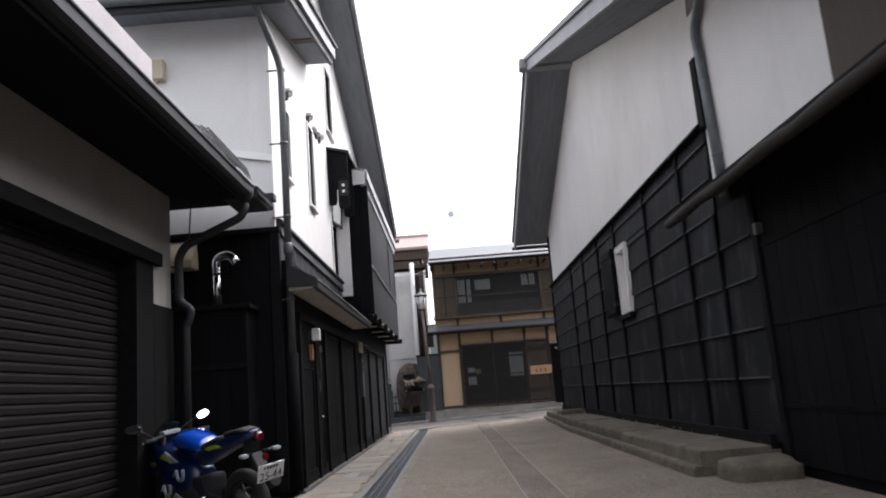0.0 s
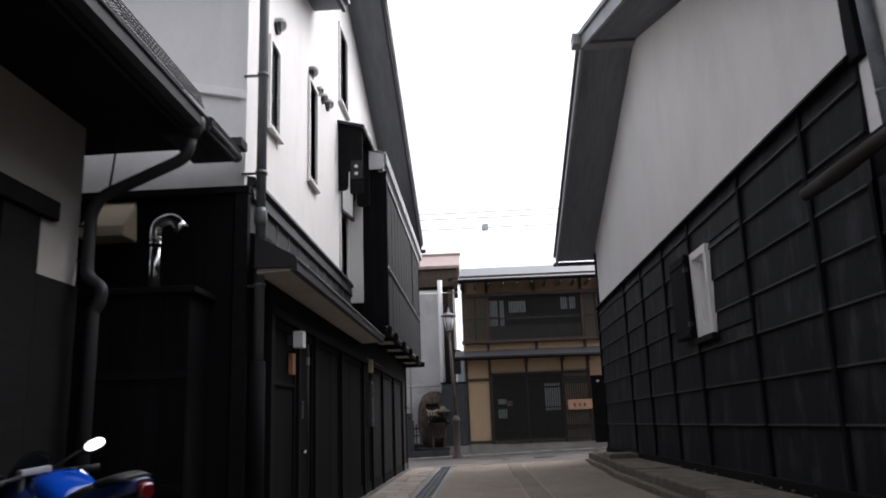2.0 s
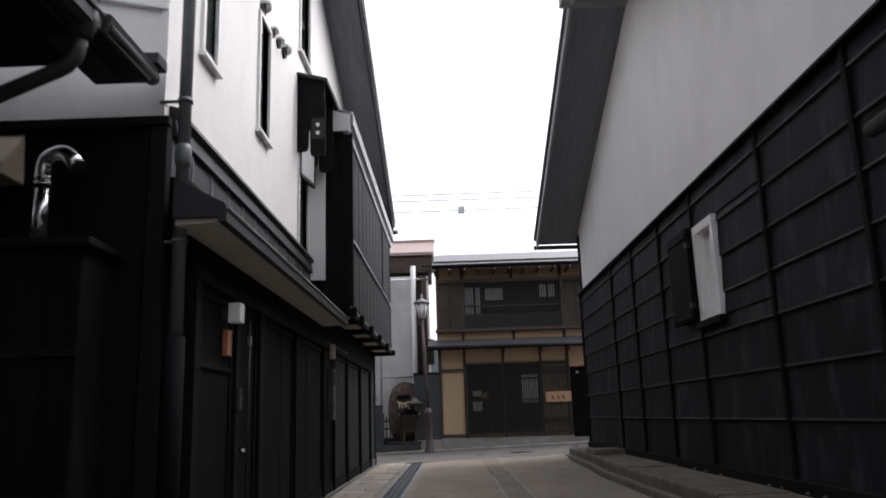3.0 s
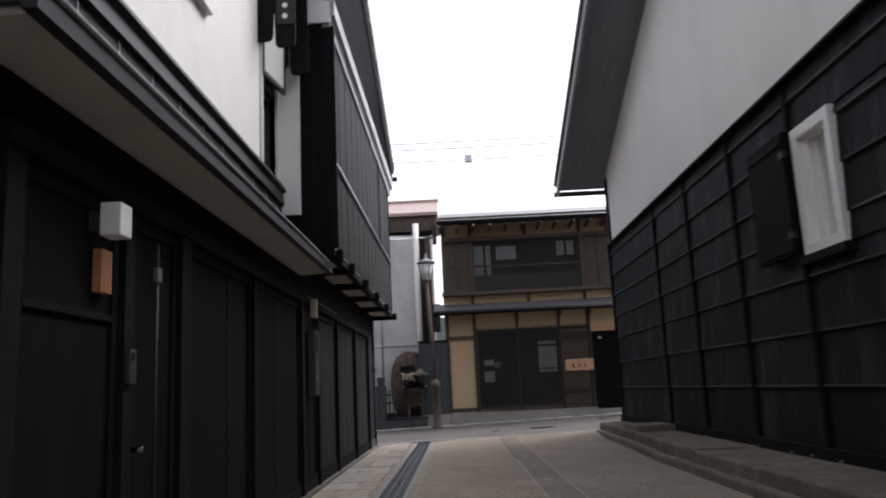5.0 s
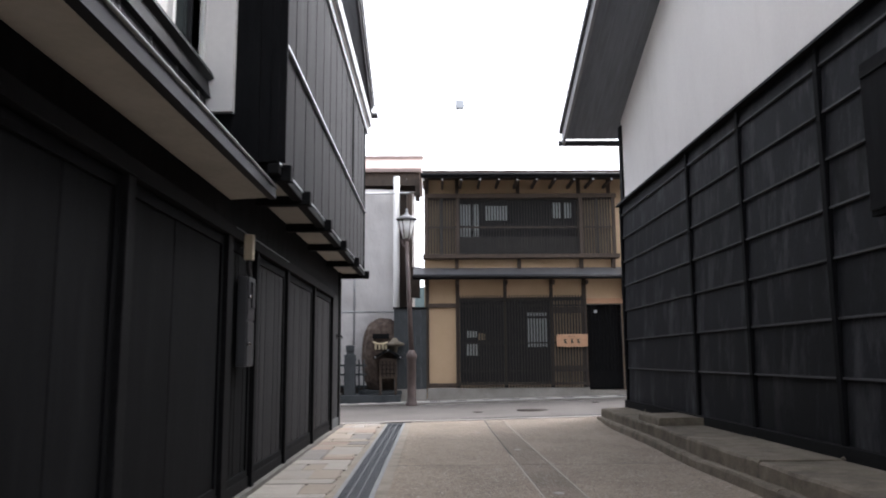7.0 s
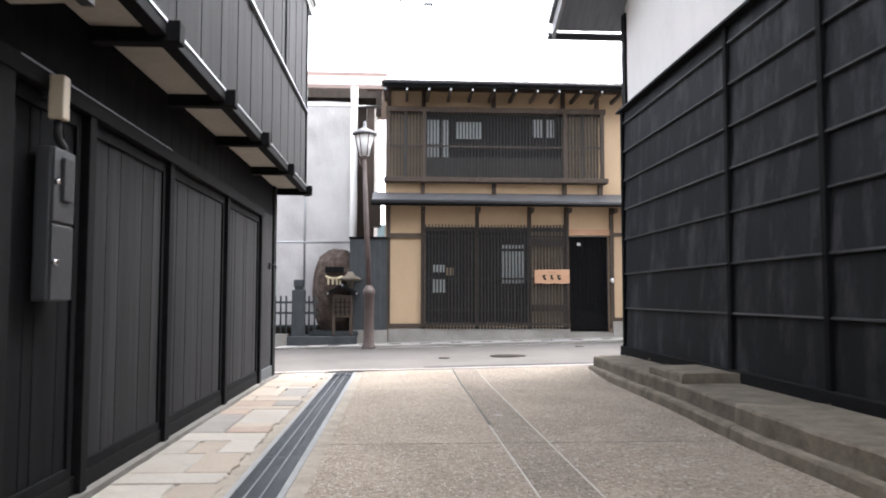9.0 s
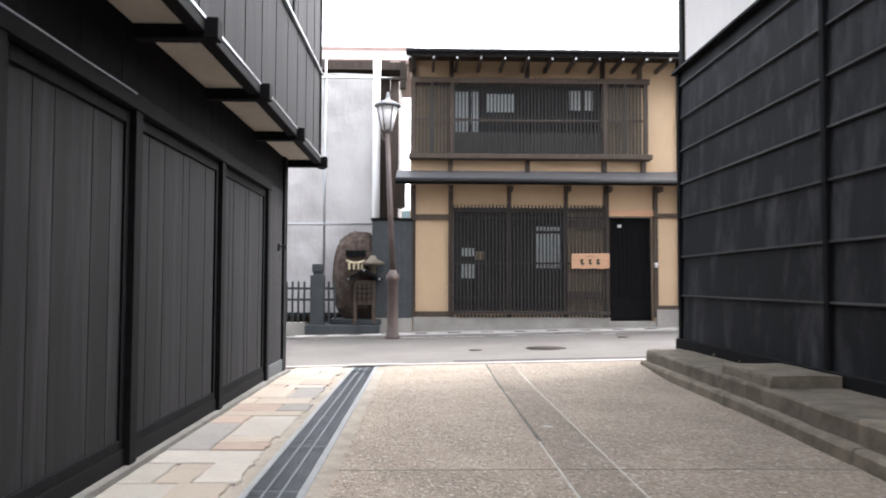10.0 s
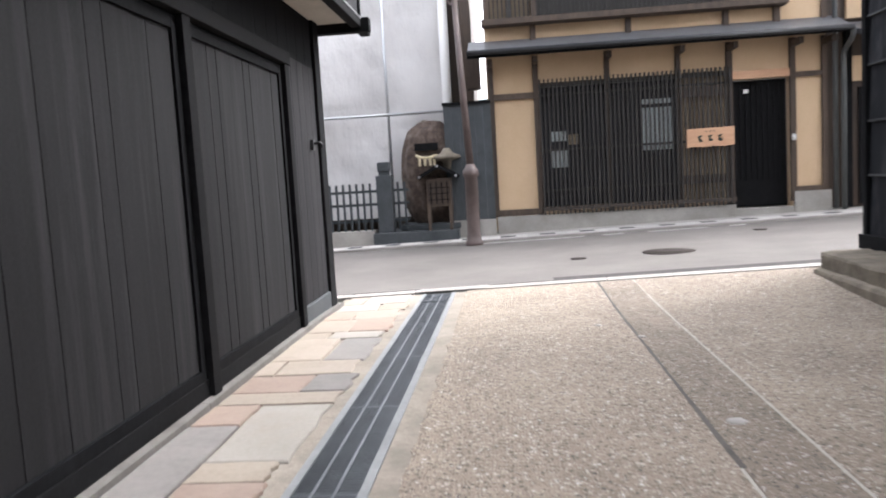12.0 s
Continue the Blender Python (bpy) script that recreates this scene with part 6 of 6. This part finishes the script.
for k in range(32):
    x = -2.10 - k * 0.115
    block("picket", (x - 0.018, x + 0.018, 25.84, 25.876, 0.2, 1.0), GREYSTONE, fen)
for k in range(3):
    x = -1.74 + k * 0.115
    block("picket", (x - 0.018, x + 0.018, 25.84, 25.876, 0.2, 1.0), GREYSTONE, fen)
for z in (0.34, 0.62, 0.84):
    block("rail", (-5.8, -1.45, 25.88, 25.91, z, z + 0.045), GREYSTONE, fen)
block("foot", (-5.8, -2.05, 25.7, 26.1, -0.1, 0.2), CONCRETE, fen)

# street lamp
SLX, SLY = -0.33, 24.75
base = gz(SLX, SLY) - 0.02
lamp = thing("street_lamp", (SLX, SLY, base), "brown cast iron street lamp with a hexagonal lantern", "street lamp")
k_ = (SLY - 10.25) / (24.15 - 10.25)


def lz(z):
    return 0.957 + (z - 0.957) * k_


bm = bmesh.new()
lathe(bm, [(0.14, 0), (0.14, 0.06), (0.115, 0.10), (0.11, 0.16), (0.10, 0.2), (0.098, lz(1.0) - base), (0.12, lz(1.02) - base), (0.12, lz(1.1) - base), (0.09, lz(1.14) - base), (0.06, lz(1.2) - base)], (SLX, SLY, base), 16)
part("pedestal", bm, LAMP_IRON, lamp)
bm = bmesh.new()
tube(bm, [(SLX, SLY, lz(1.15)), (SLX - 0.06, SLY, lz(2.4)), (SLX - 0.11, SLY, lz(3.62))], [0.058, 0.05, 0.042], 14)
part("pole", bm, LAMP_IRON, lamp)
bm = bmesh.new()
lathe(bm, [(0.045, 0), (0.075, 0.03), (0.06, 0.06)], (SLX - 0.11, SLY, lz(3.6)), 14)
part("collar", bm, LAMP_IRON, lamp)
bm = bmesh.new()
lathe(bm, [(0.10, 0), (0.19, 0.42)], (SLX - 0.11, SLY, lz(3.66)), 6)
part("lantern", bm, WHITE_PL, lamp, "milky lantern glass")
for q in range(6):
    a = 2 * math.pi * q / 6
    bm = bmesh.new()
    tube(bm, [(SLX - 0.11 + 0.104 * math.cos(a), SLY + 0.104 * math.sin(a), lz(3.66)), (SLX - 0.11 + 0.196 * math.cos(a), SLY + 0.196 * math.sin(a), lz(3.66) + 0.43)], 0.012, 6)
    part("rib", bm, LAMP_IRON, lamp)
bm = bmesh.new()
lathe(bm, [(0.24, 0), (0.25, 0.03), (0.12, 0.10), (0.05, 0.13), (0.03, 0.2), (0.035, 0.24), (0.01, 0.28)], (SLX - 0.11, SLY, lz(3.66) + 0.43), 12)
part("cap", bm, SHEETMETAL, lamp)
bm = bmesh.new()
tube(bm, bend([(SLX - 0.10, SLY, lz(3.45)), (SLX - 0.20, SLY, lz(3.5)), (SLX - 0.22, SLY, lz(3.62))], 0.05), 0.02, 8)
part("arm", bm, LAMP_IRON, lamp)

# overhead wires
for z0, z1 in ((7.55, 7.62), (7.42, 7.38), (7.02, 7.10)):
    w = thing("overhead_wire", (0, 25, z0), "thin black overhead wire across the street", "wire", "overhead wires")
    bm = bmesh.new()
    tube(bm, [(x, 25, z0 + (z1 - z0) * (x + 30) / 60 + 0.25 * ((x - 1) / 30) ** 2) for x in range(-30, 31, 5)], 0.012, 6)
    part("cable", bm, BLACKPL, w)
splice = block("splice_box", (0.73, 0.93, 24.94, 25.06, 6.98, 7.18), GALV, w, "grey cable splice box hanging on the wire", 0.01)
for x in (0.77, 0.89):
    block("strap", (x - 0.008, x + 0.008, 24.985, 25.015, 6.86, 7.2), BLACKPL, splice)

# plain closing walls behind and at the sides
for nm, d in (("wall_back_left", (-8, -2.6, -9.3, -9, -0.1, 5)), ("wall_back_right", (3.4, 9, -9.3, -9, -0.1, 5)), ("wall_street_left", (-30, -6.4, 19.7, 20.0, -0.2, 5.5)), ("wall_street_right", (12, 30, 19.9, 20.2, 0, 5.5)), ("wall_far_left", (-30, -9, 26.5, 27, -0.2, 5.5)), ("wall_far_right", (12, 30, 26.3, 26.8, 0, 5.5))):
    bm = bmesh.new()
    box(bm, *d)
    structure(nm, bm, BROWN, "plain dark timber wall of a neighbouring house", "wall")


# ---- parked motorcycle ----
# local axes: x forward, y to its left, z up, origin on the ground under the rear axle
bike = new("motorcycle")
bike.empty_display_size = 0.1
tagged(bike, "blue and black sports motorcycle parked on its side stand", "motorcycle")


def bpart(name, bm, m, parent=None, label=""):
    ob = new(name, mesh_of(name, bm, m))
    ob.parent = parent or bike
    return tagged(ob, label)


def wheel(x, r, w):
    bm = bmesh.new()
    n, k = 36, 10
    rings = [[bm.verts.new((x + (r - 0.05 + 0.05 * math.cos(b)) * math.cos(a), w * math.sin(b), r + (r - 0.05 + 0.05 * math.cos(b)) * math.sin(a))) for b in (2 * math.pi * j / k for j in range(k))] for a in (2 * math.pi * i / n for i in range(n))]
    for i in range(n):
        for j in range(k):
            bm.faces.new((rings[i][j], rings[(i + 1) % n][j], rings[(i + 1) % n][(j + 1) % k], rings[i][(j + 1) % k])).smooth = True
    wh = bpart("wheel", bm, RUBBER, None, "black tyre on alloy rim")
    bm = bmesh.new()
    rim = [(r - 0.10, -w * 0.7), (r - 0.085, -w * 0.7), (r - 0.085, w * 0.7), (r - 0.10, w * 0.7)]
    rr = [[bm.verts.new((x + q * math.cos(a), y, r + q * math.sin(a))) for q, y in rim] for a in (2 * math.pi * i / n for i in range(n))]
    for i in range(n):
        for j in range(4):
            bm.faces.new((rr[i][j], rr[(i + 1) % n][j], rr[(i + 1) % n][(j + 1) % 4], rr[i][(j + 1) % 4])).smooth = True
    bpart("rim", bm, BLACKPL, wh)
    for q in range(5):
        a = 2 * math.pi * q / 5
        bm = bmesh.new()
        tube(bm, [(x + 0.03 * math.cos(a), 0, r + 0.03 * math.sin(a)), (x + (r - 0.09) * math.cos(a), 0, r + (r - 0.09) * math.sin(a))], [0.022, 0.014], 8)
        bpart("spoke", bm, BLACKPL, wh)
    bm = bmesh.new()
    tube(bm, [(x, 0.045, r), (x, 0.05, r)], 0.12, 24)
    bpart("brake_disc", bm, STEEL, wh)


wheel(0.0, 0.30, 0.06)
wheel(1.24, 0.29, 0.05)
bm = bmesh.new()
loft(bm, [(0.42, 0, 0.80, 0.10, 0.03), (0.50, 0, 0.82, 0.14, 0.07), (0.66, 0, 0.86, 0.155, 0.10), (0.80, 0, 0.87, 0.15, 0.09), (0.93, 0, 0.85, 0.10, 0.05)])
bpart("tank", bm, BLUE, None, "glossy blue fuel tank")
bm = bmesh.new()
loft(bm, [(0.55, 0, 0.50, 0.10, 0.10), (0.70, 0, 0.50, 0.17, 0.20), (0.92, 0, 0.57, 0.185, 0.22), (1.10, 0, 0.68, 0.16, 0.18), (1.28, 0, 0.80, 0.12, 0.11), (1.40, 0, 0.82, 0.06, 0.05)], 24, 3.0)
fair = bpart("fairing", bm, DEEPBLUE, None, "blue side fairing with silver graphics")
bm = bmesh.new()
loft(bm, [(0.45, 0, 0.34, 0.10, 0.08), (0.62, 0, 0.34, 0.17, 0.15), (0.85, 0, 0.36, 0.19, 0.17), (1.02, 0, 0.42, 0.17, 0.14)], 20, 3.0)
bpart("belly_pan", bm, BLACKPL)
# silver and lime graphics laid on the left side
for pts, m in (([(0.72, 0.70), (0.92, 0.80), (0.86, 0.69)], SILVER), ([(0.86, 0.70), (1.02, 0.74), (0.92, 0.79)], LIME), ([(0.62, 0.32), (0.9, 0.34), (0.82, 0.42)], SILVER), ([(0.90, 0.30), (1.02, 0.38), (0.94, 0.42)], LIME)):
    bm = bmesh.new()
    prism(bm, pts, "y", 0.176, 0.190)
    bpart("decal", bm, m, fair)
for x, z in ((0.66, 0.54), (0.90, 0.40)):
    bm = bmesh.new()
    tube(bm, bend([(x, 0.182, z + 0.09), (x + 0.01, 0.182, z), (x + 0.10, 0.182, z - 0.01), (x + 0.11, 0.182, z + 0.08)], 0.04), 0.016, 8)
    tube(bm, [(x + 0.11, 0.182, z + 0.08), (x + 0.18, 0.182, z + 0.02)], [0.016, 0.004], 8)
    bpart("decal", bm, SILVER, fair)
bm = bmesh.new()
loft(bm, [(-0.28, 0, 0.90, 0.05, 0.03), (-0.12, 0, 0.88, 0.09, 0.06), (0.10, 0, 0.83, 0.12, 0.07), (0.34, 0, 0.76, 0.13, 0.08), (0.50, 0, 0.72, 0.12, 0.09)], 20, 2.6)
tail = bpart("tail_cowl", bm, DEEPBLUE, None, "blue tail cowl with lime stripe")
bm = bmesh.new()
prism(bm, [(0.10, 0.815), (0.30, 0.785), (0.36, 0.81), (0.20, 0.835)], "y", 0.118, 0.130)
bpart("decal", bm, LIME, tail)
bm = bmesh.new()
loft(bm, [(0.10, 0, 0.89, 0.08, 0.02), (0.25, 0, 0.86, 0.12, 0.035), (0.42, 0, 0.81, 0.12, 0.04), (0.50, 0, 0.81, 0.09, 0.03)], 18, 2.6)
bpart("seat", bm, BLACKPL, None, "black rider seat")
bm = bmesh.new()
loft(bm, [(-0.22, 0, 0.935, 0.07, 0.012), (-0.08, 0, 0.935, 0.10, 0.025), (0.08, 0, 0.91, 0.10, 0.025)], 18, 2.6)
bpart("pillion_seat", bm, BLACKPL)
bm = bmesh.new()
loft(bm, [(-0.315, 0, 0.87, 0.03, 0.03), (-0.29, 0, 0.875, 0.04, 0.042), (-0.24, 0, 0.88, 0.045, 0.042)], 14, 3)
bpart("tail_light", bm, RED, None, "red tail lamp lens")
bm = bmesh.new()
hull8(bm, [(-0.16, -0.07, 0.70), (-0.10, -0.07, 0.70), (-0.10, 0.07, 0.70), (-0.16, 0.07, 0.70), (-0.24, -0.05, 0.86), (-0.12, -0.05, 0.86), (-0.12, 0.05, 0.86), (-0.24, 0.05, 0.86)], 0.01)
hull8(bm, [(-0.37, -0.06, 0.50), (-0.35, -0.06, 0.50), (-0.35, 0.06, 0.50), (-0.37, 0.06, 0.50), (-0.22, -0.06, 0.74), (-0.14, -0.06, 0.72), (-0.14, 0.06, 0.72), (-0.22, 0.06, 0.74)], 0.008)
bpart("rear_fender", bm, BLACKPL)
bm = bmesh.new()
tube(bm, [(-0.33, 0, 0.70), (-0.345, 0, 0.70)], 0.03, 14)
bpart("reflector", bm, RED)
for s in (-1, 1):
    bm = bmesh.new()
    tube(bm, [(-0.24, 0.06 * s, 0.74), (-0.26, 0.15 * s, 0.74)], 0.012, 8)
    stalk = bpart("indicator", bm, BLACKPL)
    bm = bmesh.new()
    loft(bm, [(-0.315, 0.17 * s, 0.74, 0.026, 0.014), (-0.28, 0.17 * s, 0.74, 0.036, 0.02), (-0.235, 0.17 * s, 0.74, 0.022, 0.014)], 14)
    bpart("lens", bm, SILVER, stalk, "clear indicator lens")
# number plate, leaning back a little
bm = bmesh.new()
box(bm, -0.004, 0.004, -0.135, 0.135, -0.074, 0.074, 0.003)
plate = bpart("number_plate", bm, WHITE_PL, None, "white number plate reading 25-44")
plate.matrix_basis = pose(-0.385, 0, 0.575, 0, -20, 0)
curve = bpy.data.curves.new("plate_text", "FONT")
curve.body, curve.size, curve.align_x, curve.extrude = "25-44", 0.10, "CENTER", 0.001
txt = new("plate_text_source", curve)
deps = bpy.context.evaluated_depsgraph_get()
text_me = bpy.data.meshes.new_from_object(txt.evaluated_get(deps))
bpy.data.objects.remove(txt)
text_me.materials.clear()
text_me.materials.append(INK)
tob = new("plate_number", text_me)
tob.parent = plate
tob.matrix_basis = Matrix(((0, 0, -1, -0.0055), (-1, 0, 0, 0), (0, 1, 0, -0.06), (0, 0, 0, 1)))
for k, w in enumerate((0.012, 0.02, 0.024, 0.024, 0.02)):
    bm = bmesh.new()
    y = 0.07 - k * 0.032
    box(bm, -0.0058, -0.0042, y - w / 2, y + w / 2, 0.030, 0.058)
    bpart("character", bm, INK, plate)
# fork, clip-ons, screen, mirrors
for s in (-1, 1):
    bm = bmesh.new()
    tube(bm, [(1.30, 0.085 * s, 0.29), (1.08, 0.085 * s, 0.92)], [0.024, 0.022], 10)
    bpart("fork_leg", bm, GUTTER)
    bm = bmesh.new()
    tube(bm, [(1.06, 0.09 * s, 0.93), (0.98, 0.32 * s, 0.92)], 0.014, 10)
    bar = bpart("handlebar", bm, BLACKPL)
    bm = bmesh.new()
    tube(bm, [(1.0, 0.22 * s, 0.92), (0.97, 0.34 * s, 0.918)], 0.019, 10)
    bpart("grip", bm, RUBBER, bar)
    bm = bmesh.new()
    tube(bm, [(1.06, 0.18 * s, 0.915), (1.04, 0.33 * s, 0.90)], 0.007, 8)
    bpart("lever", bm, SILVER, bar)
    bm = bmesh.new()
    tube(bm, bend([(1.22, 0.12 * s, 0.92), (1.16, 0.26 * s, 1.0), (1.13, 0.34 * s, 1.04)], 0.04), 0.010, 8)
    mir = bpart("mirror", bm, BLACKPL)
    bm = bmesh.new()
    loft(bm, [(1.095, 0.37 * s, 1.045, 0.079, 0.040), (1.12, 0.37 * s, 1.045, 0.082, 0.042), (1.16, 0.36 * s, 1.045, 0.03, 0.015)], 16)
    hob = bpart("housing", bm, BLACKPL, mir)
    tilt = Matrix.Translation((1.10, 0.37 * s, 1.045)) @ (pose(0, 0, 0, -20, 34, 0) if s < 0 else pose(0, 0, 0, 0, 4, -58)) @ Matrix.Translation((-1.10, -0.37 * s, -1.045))
    hob.matrix_basis = tilt
    bm = bmesh.new()
    loft(bm, [(1.088, 0.37 * s, 1.045, 0.074, 0.036), (1.094, 0.37 * s, 1.045, 0.074, 0.036)], 16)
    bpart("mirror_glass", bm, MIRROR, mir, "mirror glass reflecting the sky").matrix_basis = tilt
bm = bmesh.new()
rows = []
for i in range(6):
    u = i / 5
    rows.append([bm.verts.new((1.38 - 0.30 * u, (0.16 - 0.05 * u) * math.sin(a), 0.90 + 0.17 * u - 0.10 * (1 - math.cos(a)) * (1 - 0.2 * u))) for a in (-1.2 + 2.4 * j / 10 for j in range(11))])
for p, q in zip(rows, rows[1:]):
    for j in range(10):
        bm.faces.new((p[j], p[j + 1], q[j + 1], q[j])).smooth = True
bmesh.ops.solidify(bm, geom=bm.faces[:], thickness=0.003)
bpart("windscreen", bm, WINDOW_GLASS, None, "small dark tinted windscreen")
bm = bmesh.new()
box(bm, 1.06, 1.14, -0.09, 0.09, 0.93, 0.97, 0.01)
bpart("clocks", bm, SILVER)
bm = bmesh.new()
loft(bm, [(1.05, 0, 0.56, 0.05, 0.03), (1.2, 0, 0.62, 0.07, 0.03), (1.4, 0, 0.60, 0.065, 0.03), (1.52, 0, 0.50, 0.05, 0.02)], 14, 3)
bpart("front_fender", bm, DEEPBLUE)
bm = bmesh.new()
box(bm, 0.45, 0.85, -0.13, 0.13, 0.24, 0.55, 0.03)
bpart("engine", bm, GUTTER)
bm = bmesh.new()
tube(bm, [(0.5, -0.10, 0.30), (0.2, -0.17, 0.34), (-0.18, -0.19, 0.46)], [0.035, 0.055, 0.06], 14)
bpart("exhaust", bm, GUTTER, None, "dark exhaust silencer")
bm = bmesh.new()
for s in (-1, 1):
    tube(bm, [(0.0, 0.10 * s, 0.30), (0.45, 0.09 * s, 0.38)], 0.022, 8)
bpart("swing_arm", bm, GUTTER)
bm = bmesh.new()
tube(bm, [(0.48, 0.12, 0.30), (0.42, 0.28, 0.045)], 0.012, 8)
tube(bm, [(0.42, 0.28, 0.045), (0.38, 0.30, 0.04)], 0.02, 8)
bpart("side_stand", bm, SILVER)
bm = bmesh.new()
tube(bm, [(0.42, 0.12, 0.38), (0.40, 0.20, 0.38)], 0.012, 8)
bpart("foot_peg", bm, STEEL)
HEAD = 140.7
bike.matrix_basis = pose(-1.28, 5.10, -0.085, 0, 0, HEAD) @ pose(0, 0, 0, -7, 0, 0) @ Matrix.Scale(0.92, 4)
